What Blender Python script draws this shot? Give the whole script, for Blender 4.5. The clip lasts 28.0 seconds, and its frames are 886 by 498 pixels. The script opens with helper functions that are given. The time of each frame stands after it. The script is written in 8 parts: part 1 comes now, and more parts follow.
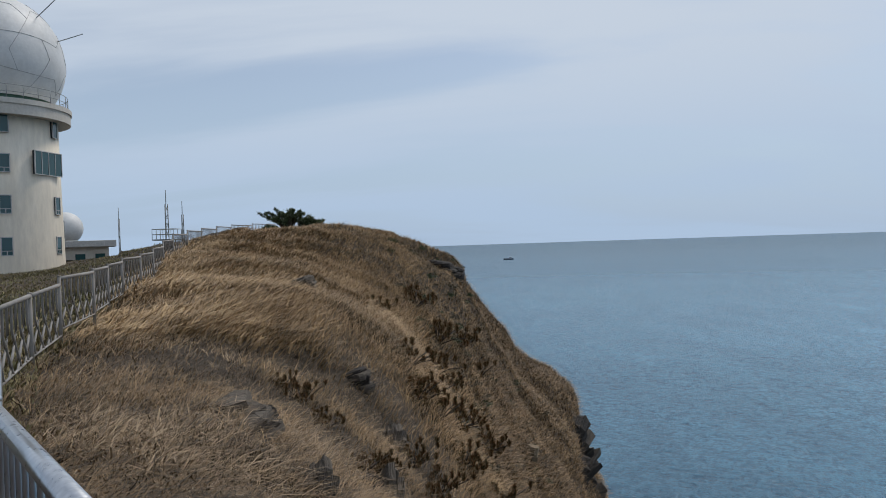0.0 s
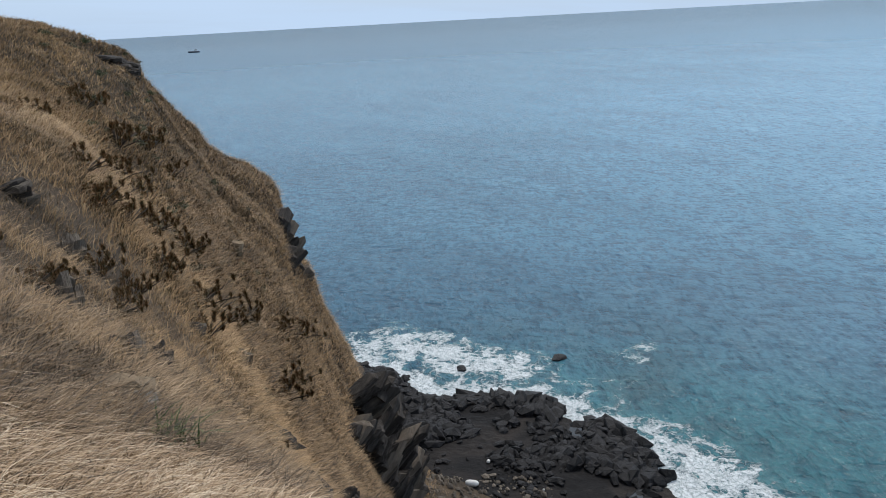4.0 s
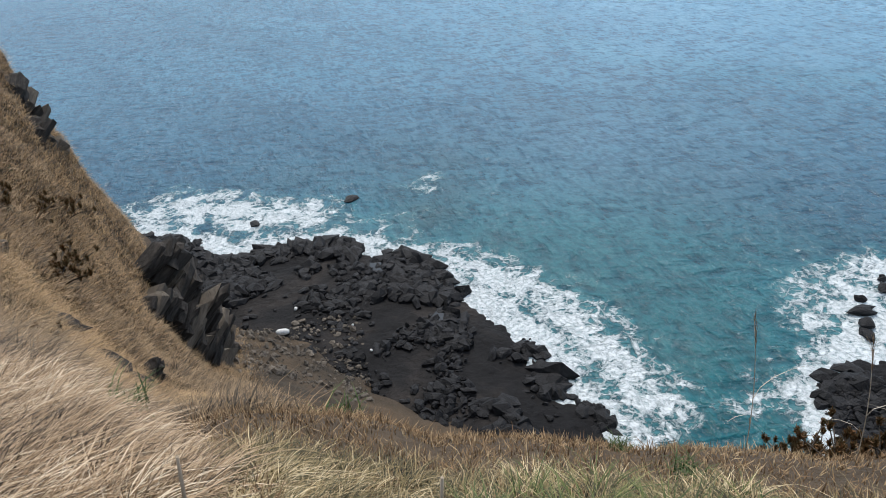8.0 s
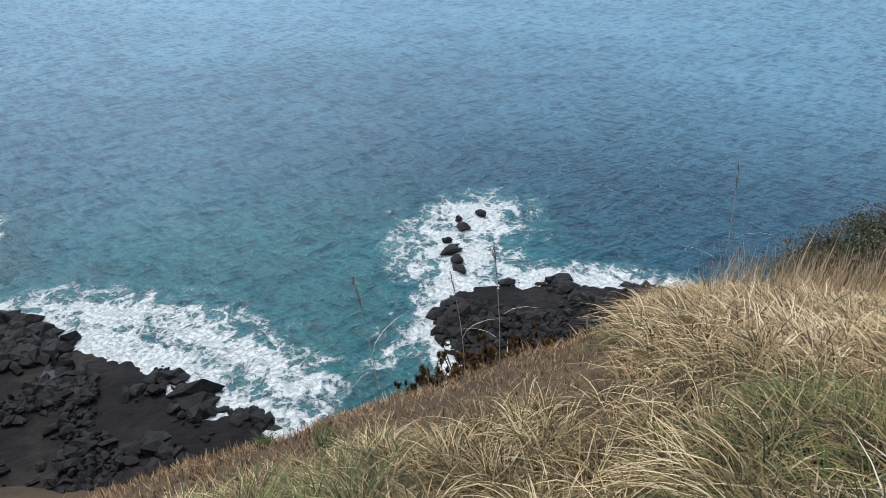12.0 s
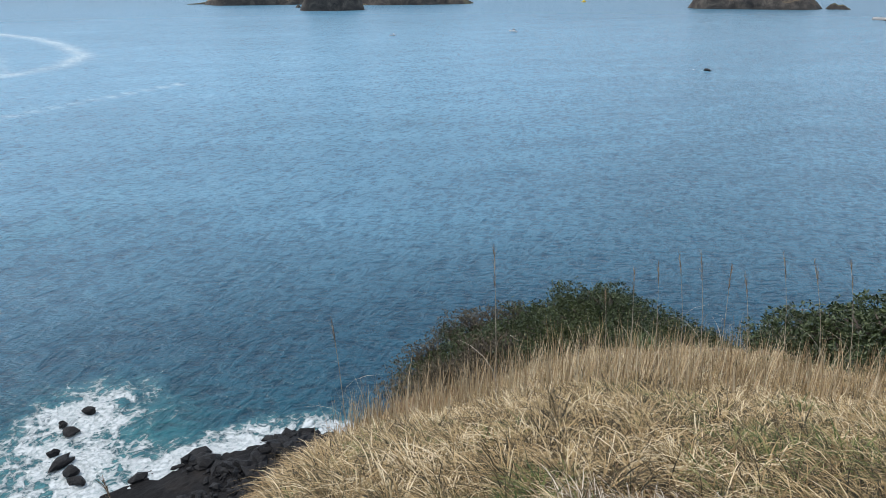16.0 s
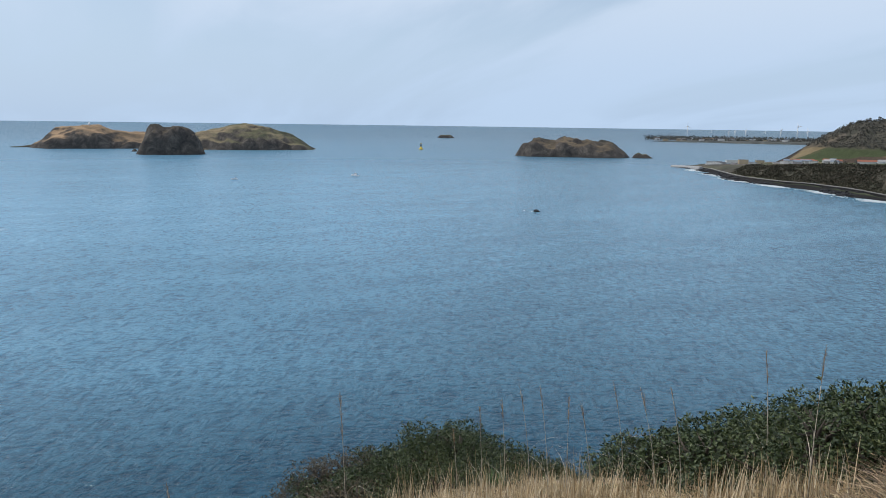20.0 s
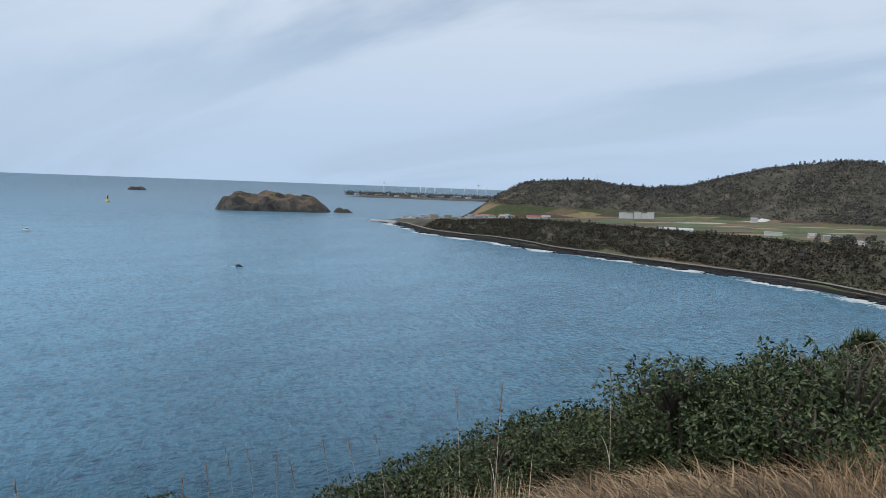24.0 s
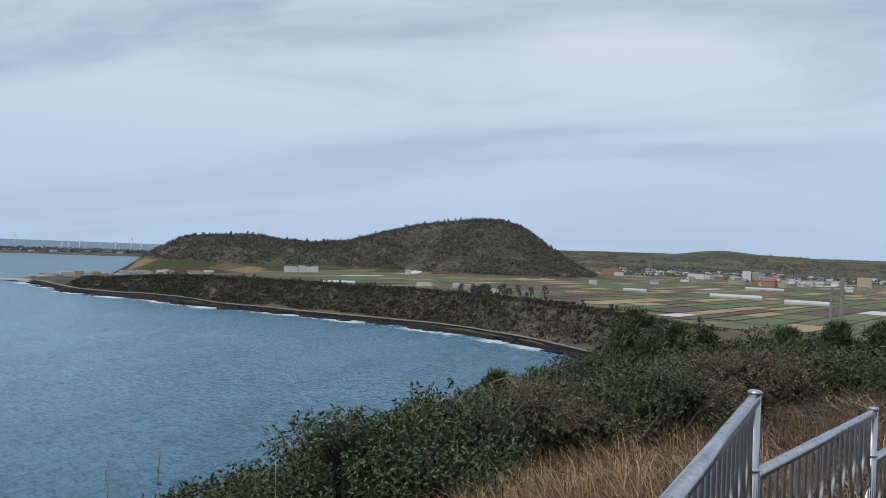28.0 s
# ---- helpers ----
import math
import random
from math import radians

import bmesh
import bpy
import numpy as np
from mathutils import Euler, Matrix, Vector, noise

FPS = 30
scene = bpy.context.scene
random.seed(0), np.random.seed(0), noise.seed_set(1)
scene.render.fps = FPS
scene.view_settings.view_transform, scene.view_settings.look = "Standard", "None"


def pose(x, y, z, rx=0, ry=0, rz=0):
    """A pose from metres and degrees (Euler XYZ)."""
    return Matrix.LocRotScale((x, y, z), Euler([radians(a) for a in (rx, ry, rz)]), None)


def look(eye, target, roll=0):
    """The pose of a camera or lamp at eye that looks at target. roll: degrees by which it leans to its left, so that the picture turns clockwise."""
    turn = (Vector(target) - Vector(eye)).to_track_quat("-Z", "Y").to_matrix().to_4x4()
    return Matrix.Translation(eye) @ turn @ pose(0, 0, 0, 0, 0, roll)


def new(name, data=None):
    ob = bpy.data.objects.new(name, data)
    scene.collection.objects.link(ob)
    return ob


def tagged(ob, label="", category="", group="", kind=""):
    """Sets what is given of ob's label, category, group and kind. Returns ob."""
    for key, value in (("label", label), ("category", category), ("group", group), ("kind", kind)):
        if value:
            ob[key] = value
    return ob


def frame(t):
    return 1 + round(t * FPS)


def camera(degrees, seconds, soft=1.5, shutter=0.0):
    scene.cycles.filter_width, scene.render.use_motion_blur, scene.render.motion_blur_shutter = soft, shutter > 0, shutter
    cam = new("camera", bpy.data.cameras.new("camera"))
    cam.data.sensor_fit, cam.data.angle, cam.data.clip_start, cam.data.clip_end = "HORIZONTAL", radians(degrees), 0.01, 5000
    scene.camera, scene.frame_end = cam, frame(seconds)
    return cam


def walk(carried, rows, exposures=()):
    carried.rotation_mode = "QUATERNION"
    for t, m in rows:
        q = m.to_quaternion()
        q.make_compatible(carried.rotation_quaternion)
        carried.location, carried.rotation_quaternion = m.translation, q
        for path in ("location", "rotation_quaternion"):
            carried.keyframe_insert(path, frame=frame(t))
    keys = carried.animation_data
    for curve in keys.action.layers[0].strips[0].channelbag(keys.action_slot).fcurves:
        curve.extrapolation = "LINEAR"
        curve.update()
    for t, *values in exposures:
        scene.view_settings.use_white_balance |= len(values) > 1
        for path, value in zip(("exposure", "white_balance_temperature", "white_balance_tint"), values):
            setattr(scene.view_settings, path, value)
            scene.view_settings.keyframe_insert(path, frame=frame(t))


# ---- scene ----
# ---------------------------------------------------------------- camera
cam = camera(62.29, 28.0, soft=0.9)
# seconds, x, y, z, then the turn about x, y and z
PATH = [
    (0, -0.001, 0.000, 76.000, 89.49, 1.92, -0.00),
    (0.5, 0.032, -0.024, 75.991, 87.93, 2.08, -2.81),
    (1, 0.065, -0.048, 75.981, 86.15, 2.29, -5.63),
    (1.5, 0.100, -0.072, 75.969, 84.16, 2.60, -8.44),
    (2, 0.137, -0.098, 75.955, 82.07, 2.67, -11.22),
    (2.5, 0.174, -0.126, 75.941, 79.72, 2.90, -14.20),
    (3, 0.211, -0.155, 75.926, 77.31, 2.83, -17.29),
    (3.5, 0.249, -0.186, 75.909, 74.83, 2.96, -20.43),
    (4, 0.285, -0.220, 75.890, 72.44, 2.98, -23.35),
    (4.5, 0.321, -0.254, 75.868, 70.27, 3.03, -25.95),
    (6.5, 0.476, -0.391, 75.746, 63.22, 3.57, -34.75),
    (7, 0.504, -0.398, 75.731, 61.72, 3.55, -36.95),
    (7.5, 0.531, -0.400, 75.719, 60.40, 3.46, -39.11),
    (8, 0.554, -0.403, 75.708, 59.26, 3.40, -41.31),
    (8.5, 0.574, -0.408, 75.697, 58.33, 3.32, -43.84),
    (9, 0.590, -0.415, 75.689, 57.58, 3.11, -47.01),
    (9.5, 0.602, -0.424, 75.686, 57.05, 2.75, -50.85),
    (10, 0.612, -0.436, 75.685, 56.73, 2.28, -55.22),
    (10.5, 0.623, -0.451, 75.684, 56.70, 1.72, -59.79),
    (11, 0.633, -0.470, 75.683, 56.88, 1.25, -64.53),
    (11.5, 0.640, -0.483, 75.684, 57.25, 0.88, -69.33),
    (12, 0.642, -0.496, 75.684, 57.82, 0.53, -74.15),
    (12.5, 0.641, -0.511, 75.687, 58.56, 0.06, -78.98),
    (13, 0.638, -0.527, 75.692, 59.56, -0.27, -83.78),
    (13.5, 0.638, -0.547, 75.705, 60.64, 0.43, -89.15),
    (15.5, 0.658, -0.597, 75.918, 67.23, 0.49, -104.34),
    (16, 0.653, -0.599, 75.940, 69.33, 0.32, -106.73),
    (16.5, 0.647, -0.599, 75.958, 71.39, -0.27, -108.47),
    (17, 0.640, -0.597, 75.973, 73.60, -0.38, -109.99),
    (17.5, 0.633, -0.593, 75.987, 75.62, -0.53, -111.13),
    (18, 0.624, -0.588, 76.002, 77.35, -0.56, -112.03),
    (18.5, 0.612, -0.584, 76.016, 78.62, -0.59, -113.00),
    (19, 0.593, -0.581, 76.030, 79.42, -0.59, -114.29),
    (19.5, 0.567, -0.581, 76.041, 79.91, -0.62, -116.16),
    (20, 0.532, -0.581, 76.045, 80.20, -0.77, -118.72),
    (20.5, 0.495, -0.581, 76.048, 80.52, -0.94, -121.79),
    (21, 0.465, -0.576, 76.049, 80.83, -1.05, -124.95),
    (21.5, 0.439, -0.567, 76.053, 81.24, -1.13, -127.86),
    (23.5, 0.372, -0.477, 76.090, 84.11, -1.94, -138.20),
    (24, 0.356, -0.454, 76.101, 84.98, -2.12, -141.53),
    (24.5, 0.341, -0.432, 76.114, 85.92, -2.36, -145.26),
    (25, 0.327, -0.410, 76.127, 86.91, -2.63, -149.15),
    (25.5, 0.314, -0.391, 76.138, 87.90, -2.87, -152.85),
    (26, 0.299, -0.374, 76.146, 88.77, -2.91, -156.25),
    (26.5, 0.284, -0.361, 76.151, 89.38, -2.88, -159.31),
    (27, 0.271, -0.350, 76.154, 89.78, -2.66, -162.14),
    (27.5, 0.263, -0.341, 76.158, 90.04, -2.38, -164.82),
    (28, 0.255, -0.333, 76.161, 90.18, -2.18, -167.27),
]
EXPOSURE = [(0.0, -0.16), (1.5, -0.06), (3.0, 0.10), (5.5, 0.32), (8.0, 0.48), (12.5, 0.48), (15.5, 0.38), (18.0, 0.20), (20.0, 0.12), (22.5, 0.08), (24.5, 0.03), (28.0, -0.02)]
walk(cam, [(t, pose(*p)) for t, *p in PATH], EXPOSURE)

# ---------------------------------------------------------------- world, sun
SUN_AZ, SUN_EL = 42.0, 56.0
world = bpy.data.worlds.new("world")
scene.world = world
world.use_nodes = True
wn, wl = world.node_tree.nodes, world.node_tree.links
wn.clear()
w_out = wn.new("ShaderNodeOutputWorld")
w_bg = wn.new("ShaderNodeBackground")
w_sky = wn.new("ShaderNodeTexSky")
w_sky.sky_type = "NISHITA"
w_sky.sun_disc = False
w_sky.sun_elevation = radians(SUN_EL)
w_sky.sun_rotation = radians(SUN_AZ)
w_sky.air_density, w_sky.dust_density, w_sky.ozone_density = 1.0, 1.6, 1.5
w_tc = wn.new("ShaderNodeTexCoord")
w_sep = wn.new("ShaderNodeSeparateXYZ")
wl.new(w_tc.outputs["Generated"], w_sep.inputs[0])
# high thin cloud: long streaks on a plane far above
w_up = wn.new("ShaderNodeMath"); w_up.operation = "MAXIMUM"; w_up.inputs[1].default_value = 0.0
wl.new(w_sep.outputs[2], w_up.inputs[0])
w_add = wn.new("ShaderNodeMath"); w_add.operation = "ADD"; w_add.inputs[1].default_value = 0.22
wl.new(w_up.outputs[0], w_add.inputs[0])
w_dx = wn.new("ShaderNodeMath"); w_dx.operation = "DIVIDE"
w_dy = wn.new("ShaderNodeMath"); w_dy.operation = "DIVIDE"
wl.new(w_sep.outputs[0], w_dx.inputs[0]); wl.new(w_add.outputs[0], w_dx.inputs[1])
wl.new(w_sep.outputs[1], w_dy.inputs[0]); wl.new(w_add.outputs[0], w_dy.inputs[1])
w_cmb = wn.new("ShaderNodeCombineXYZ")
wl.new(w_dx.outputs[0], w_cmb.inputs[0]); wl.new(w_dy.outputs[0], w_cmb.inputs[1])
w_map = wn.new("ShaderNodeMapping")
w_map.inputs["Rotation"].default_value = (0, 0, radians(62))
w_map.inputs["Scale"].default_value = (0.42, 1.15, 1.0)
wl.new(w_cmb.outputs[0], w_map.inputs[0])
w_n1 = wn.new("ShaderNodeTexNoise")
w_n1.inputs["Scale"].default_value, w_n1.inputs["Detail"].default_value = 1.1, 6
w_n1.inputs["Roughness"].default_value, w_n1.inputs["Distortion"].default_value = 0.52, 0.5
wl.new(w_map.outputs[0], w_n1.inputs[0])
w_rmp = wn.new("ShaderNodeMapRange")
w_rmp.interpolation_type = "SMOOTHSTEP"
w_rmp.inputs[1].default_value, w_rmp.inputs[2].default_value = 0.38, 0.61
w_rmp.inputs[3].default_value, w_rmp.inputs[4].default_value = 0.30, 1.0
wl.new(w_n1.outputs[0], w_rmp.inputs[0])
w_cl = wn.new("ShaderNodeMix"); w_cl.data_type = "RGBA"
w_cl.inputs[7].default_value = (5.5, 6.25, 7.3, 1)
wl.new(w_rmp.outputs[0], w_cl.inputs[0]); wl.new(w_sky.outputs[0], w_cl.inputs[6])
# pale band of moist air along the horizon
w_hz = wn.new("ShaderNodeMapRange"); w_hz.interpolation_type = "SMOOTHSTEP"
w_hz.inputs[1].default_value, w_hz.inputs[2].default_value = 0.0, 0.30
w_hz.inputs[3].default_value, w_hz.inputs[4].default_value = 0.85, 0.0
wl.new(w_sep.outputs[2], w_hz.inputs[0])
w_mx = wn.new("ShaderNodeMix"); w_mx.data_type = "RGBA"
w_mx.inputs[7].default_value = (3.9, 5.2, 7.0, 1)
wl.new(w_hz.outputs[0], w_mx.inputs[0]); wl.new(w_cl.outputs[2], w_mx.inputs[6])
wl.new(w_mx.outputs[2], w_bg.inputs[0])
w_bg.inputs[1].default_value = 0.113
wl.new(w_bg.outputs[0], w_out.inputs[0])

sun_data = bpy.data.lights.new("sun", "SUN")
sun_data.energy, sun_data.angle, sun_data.color = 1.9, radians(12), (1.0, 0.93, 0.84)
sun = new("sun", sun_data)
s_dir = Vector((math.sin(radians(SUN_AZ)) * math.cos(radians(SUN_EL)), math.cos(radians(SUN_AZ)) * math.cos(radians(SUN_EL)), math.sin(radians(SUN_EL))))
sun.matrix_world = look(s_dir * 200, (0, 0, 0))

# ---------------------------------------------------------------- helpers
C = (0.6, -0.5)          # middle of the lookout
rng = np.random.default_rng(7)


def mesh_of(name, verts, faces, smooth=False):
    me = bpy.data.meshes.new(name)
    v = np.asarray(verts, np.float32)
    f = np.asarray(faces, np.int32)
    me.vertices.add(len(v))
    me.vertices.foreach_set("co", v.ravel())
    k = f.shape[1]
    me.loops.add(f.size)
    me.loops.foreach_set("vertex_index", f.ravel())
    me.polygons.add(len(f))
    me.polygons.foreach_set("loop_start", np.arange(0, f.size, k, dtype=np.int32))
    me.polygons.foreach_set("use_smooth", np.full(len(f), smooth, bool))
    me.update(calc_edges=True)
    return me


def obj(name, me, mat, parent=None, label="", category="", group="", kind=""):
    ob = new(name, me)
    if mat and me and not me.materials:
        me.materials.append(mat)
    if parent:
        ob.parent = parent
    return tagged(ob, label, category, group, kind)


def part(name, bm, mat, parent, label=""):
    me = bpy.data.meshes.new(name)
    bm.to_mesh(me)
    bm.free()
    return obj(name, me, mat, parent, label)


def empty(name, m, label, category, group="", kind=""):
    ob = new(name)
    ob.matrix_world = m
    ob.empty_display_size = 0.2
    return tagged(ob, label, category, group, kind)


def grid_faces(nu, nv, wrap=False):
    i = np.arange(nu if wrap else nu - 1)[:, None]
    j = np.arange(nv - 1)[None, :]
    a = i * nv + j
    b = ((i + 1) % nu) * nv + j
    return np.stack([a, b, b + 1, a + 1], -1).reshape(-1, 4)


def add_box(bm, x, y, z, sx, sy, sz, bevel=0.0):
    r = bmesh.ops.create_cube(bm, size=1.0, matrix=Matrix.Translation((x, y, z)) @ Matrix.Diagonal((sx, sy, sz, 1)))
    if bevel:
        es = list({e for v in r["verts"] for e in v.link_edges})
        bmesh.ops.bevel(bm, geom=es, offset=bevel, segments=1, affect="EDGES")
    return bm


def box_bm(x, y, z, sx, sy, sz, bevel=0.0):
    return add_box(bmesh.new(), x, y, z, sx, sy, sz, bevel)


def tube(bm, pts, rad, seg=8, cap=True):
    """A round bar along the points; rad: one radius or one for each point."""
    pts = [Vector(p) for p in pts]
    rads = rad if isinstance(rad, (list, tuple)) else [rad] * len(pts)
    rings = []
    for i, p in enumerate(pts):
        d = (pts[min(i + 1, len(pts) - 1)] - pts[max(i - 1, 0)]).normalized()
        a = d.cross(Vector((0, 0, 1)) if abs(d.z) < 0.9 else Vector((1, 0, 0))).normalized()
        b = d.cross(a)
        rings.append([bm.verts.new(p + (a * math.cos(2 * math.pi * k / seg) + b * math.sin(2 * math.pi * k / seg)) * rads[i]) for k in range(seg)])
    for r0, r1 in zip(rings, rings[1:]):
        for k in range(seg):
            f = bm.faces.new((r0[k], r0[(k + 1) % seg], r1[(k + 1) % seg], r1[k]))
            f.smooth = True
    if cap:
        bm.faces.new(rings[0][::-1])
        bm.faces.new(rings[-1])
    return bm


def fbm(x, y, s, seed=0, octaves=4, z=0.0):
    """Cheap smooth noise on arrays: summed value noise in about -1..1."""
    out = np.zeros_like(np.asarray(x, float))
    amp, tot = 1.0, 0.0
    for o in range(octaves):
        fx, fy = x / s * 2 ** o + 17.3 * seed + 5.1 * o, y / s * 2 ** o - 9.7 * seed + 3.3 * o
        ix, iy = np.floor(fx).astype(np.int64), np.floor(fy).astype(np.int64)
        u, v = fx - ix, fy - iy
        u, v = u * u * (3 - 2 * u), v * v * (3 - 2 * v)

        def h(a, b):
            n = (a * 374761393 + b * 668265263 + seed * 974711 + o * 15731) & 0x7FFFFFFF
            n = ((n ^ (n >> 13)) * 1274126177) & 0x7FFFFFFF
            return ((n ^ (n >> 16)) & 0xFFFF) / 32767.5 - 1
        out += amp * ((h(ix, iy) * (1 - u) + h(ix + 1, iy) * u) * (1 - v) + (h(ix, iy + 1) * (1 - u) + h(ix + 1, iy + 1) * u) * v)
        tot += amp
        amp *= 0.5
    return out / tot


def polar(az, r, c=(0.0, 0.0)):
    a = np.radians(az)
    return c[0] + r * np.sin(a), c[1] + r * np.cos(a)


# ---------------------------------------------------------------- materials
def material(name, rough=0.8, metal=0.0, spec=0.5):
    m = bpy.data.materials.new(name)
    m.use_nodes = True
    b = m.node_tree.nodes["Principled BSDF"]
    b.inputs["Roughness"].default_value = rough
    b.inputs["Metallic"].default_value = metal
    b.inputs["Specular IOR Level"].default_value = spec
    return m, m.node_tree.nodes, m.node_tree.links, b


def ramp(n, stops):
    r = n.new("ShaderNodeValToRGB")
    el = r.color_ramp.elements
    while len(el) < len(stops):
        el.new(0.5)
    for e, (p, c) in zip(el, stops):
        e.position, e.color = p, (*c, 1)
    return r


def noise_node(n, l, scale, detail=5, rough=0.55, dist=0.0, vec=None, stretch=None):
    t = n.new("ShaderNodeTexNoise")
    t.inputs["Scale"].default_value, t.inputs["Detail"].default_value = scale, detail
    t.inputs["Roughness"].default_value, t.inputs["Distortion"].default_value = rough, dist
    if vec is None:
        vec = n.new("ShaderNodeTexCoord").outputs["Object"]
    if stretch:
        mp = n.new("ShaderNodeMapping")
        mp.inputs["Scale"].default_value = stretch[:3]
        if len(stretch) > 3:
            mp.inputs["Rotation"].default_value = (0, 0, radians(stretch[3]))
        l.new(vec, mp.inputs[0])
        vec = mp.outputs[0]
    l.new(vec, t.inputs["Vector"])
    return t


def mix_rgb(n, l, fac, a, b, mode="MIX"):
    m = n.new("ShaderNodeMix")
    m.data_type, m.blend_type = "RGBA", mode
    for sock, v in ((0, fac), (6, a), (7, b)):
        if isinstance(v, (float, int)):
            m.inputs[sock].default_value = v
        elif isinstance(v, tuple):
            m.inputs[sock].default_value = (*v, 1)
        else:
            l.new(v, m.inputs[sock])
    return m.outputs[2]


def bump(n, l, b, height, strength=0.5, dist=0.1):
    k = n.new("ShaderNodeBump")
    k.inputs["Strength"].default_value, k.inputs["Distance"].default_value = strength, dist
    l.new(height, k.inputs["Height"])
    l.new(k.outputs[0], b.inputs["Normal"])


def two_tone(name, stops, scale, fine, rough=0.85, bstr=0.5, bdist=0.1, stretch=None, metal=0.0, spec=0.4, fine_amt=0.5):
    """Colour from a broad noise, roughened by a fine one that also gives relief."""
    m, n, l, b = material(name, rough, metal, spec)
    a = noise_node(n, l, scale, 6, 0.6, 0.3, stretch=stretch)
    f = noise_node(n, l, fine, 6, 0.65, stretch=stretch)
    r = ramp(n, stops)
    l.new(a.outputs[0], r.inputs[0])
    r2 = ramp(n, [(0.3, (0.45, 0.45, 0.45)), (0.7, (1.35, 1.35, 1.35))])
    l.new(f.outputs[0], r2.inputs[0])
    l.new(mix_rgb(n, l, fine_amt, r.outputs[0], r2.outputs[0], "MULTIPLY"), b.inputs["Base Color"])
    bump(n, l, b, f.outputs[0], bstr, bdist)
    return m


def leafy(name, stops, rough=0.6, patch=0.0, spec=0.3, own=0.75, broad=0.22):
    """Blades and leaves: every piece has its own shade."""
    m, n, l, b = material(name, rough, 0.0, spec)
    g = n.new("ShaderNodeNewGeometry")
    r = ramp(n, stops)
    a = noise_node(n, l, broad, 6, 0.65, 0.6)
    add = n.new("ShaderNodeMath"); add.operation = "MULTIPLY_ADD"
    add.inputs[1].default_value, add.inputs[2].default_value = own, 0.0
    l.new(g.outputs["Random Per Island"], add.inputs[0])
    sc = n.new("ShaderNodeMath"); sc.operation = "MULTIPLY_ADD"
    sc.inputs[1].default_value = 0.9 + patch
    l.new(a.outputs[0], sc.inputs[0])
    l.new(add.outputs[0], sc.inputs[2])
    sub = n.new("ShaderNodeMath"); sub.operation = "SUBTRACT"; sub.inputs[1].default_value = 0.225 + (own - 0.55) * 0.5 + patch * 0.5
    l.new(sc.outputs[0], sub.inputs[0])
    l.new(sub.outputs[0], r.inputs[0])
    l.new(r.outputs[0], b.inputs["Base Color"])
    return m


M_SOIL = two_tone("dry slope soil", [(0.25, (0.022, 0.018, 0.012)), (0.5, (0.060, 0.043, 0.027)), (0.8, (0.12, 0.082, 0.048))], 0.12, 3.0, 0.95, 1.0, 0.25)
M_GRASS_G = leafy("green grass", [(0.0, (0.03, 0.05, 0.012)), (0.4, (0.075, 0.11, 0.025)), (0.75, (0.15, 0.17, 0.05)), (1.0, (0.34, 0.31, 0.13))], own=0.9)
M_FAR_GRASS = leafy("far straw tufts", [(0.0, (0.03, 0.03, 0.012)), (0.22, (0.10, 0.072, 0.036)), (0.45, (0.26, 0.165, 0.082)), (0.7, (0.45, 0.30, 0.155)), (1.0, (0.62, 0.45, 0.25))], own=0.6, patch=0.9, broad=0.35)
M_LAVA = two_tone("black lava rock", [(0.3, (0.003, 0.003, 0.004)), (0.5, (0.006, 0.006, 0.0075)), (0.72, (0.030, 0.030, 0.032))], 0.5, 3.5, 0.6, 1.0, 0.25, spec=0.3)
M_STRATA = two_tone("layered tuff rock", [(0.25, (0.05, 0.044, 0.038)), (0.5, (0.13, 0.108, 0.085)), (0.8, (0.26, 0.225, 0.185))], 0.35, 3.0, 0.9, 1.0, 0.2, stretch=(0.4, 0.4, 3.0))
M_SHRUB = leafy("dark shrub leaves", [(0.0, (0.012, 0.019, 0.008)), (0.4, (0.040, 0.060, 0.022)), (0.75, (0.090, 0.120, 0.046)), (1.0, (0.18, 0.205, 0.10))], 0.5, spec=0.4)
M_SHRUB_B = leafy("dry shrub twigs", [(0.0, (0.045, 0.038, 0.022)), (0.5, (0.125, 0.104, 0.066)), (1.0, (0.24, 0.20, 0.135))])
M_RUST = leafy("rusty pine needles", [(0.0, (0.05, 0.055, 0.022)), (0.4, (0.13, 0.085, 0.035)), (0.75, (0.24, 0.12, 0.05)), (1.0, (0.33, 0.19, 0.09))])
M_BARK = two_tone("grey bark", [(0.3, (0.05, 0.04, 0.03)), (0.7, (0.12, 0.10, 0.08))], 2.0, 12.0)

# ---------------------------------------------------------------- sea


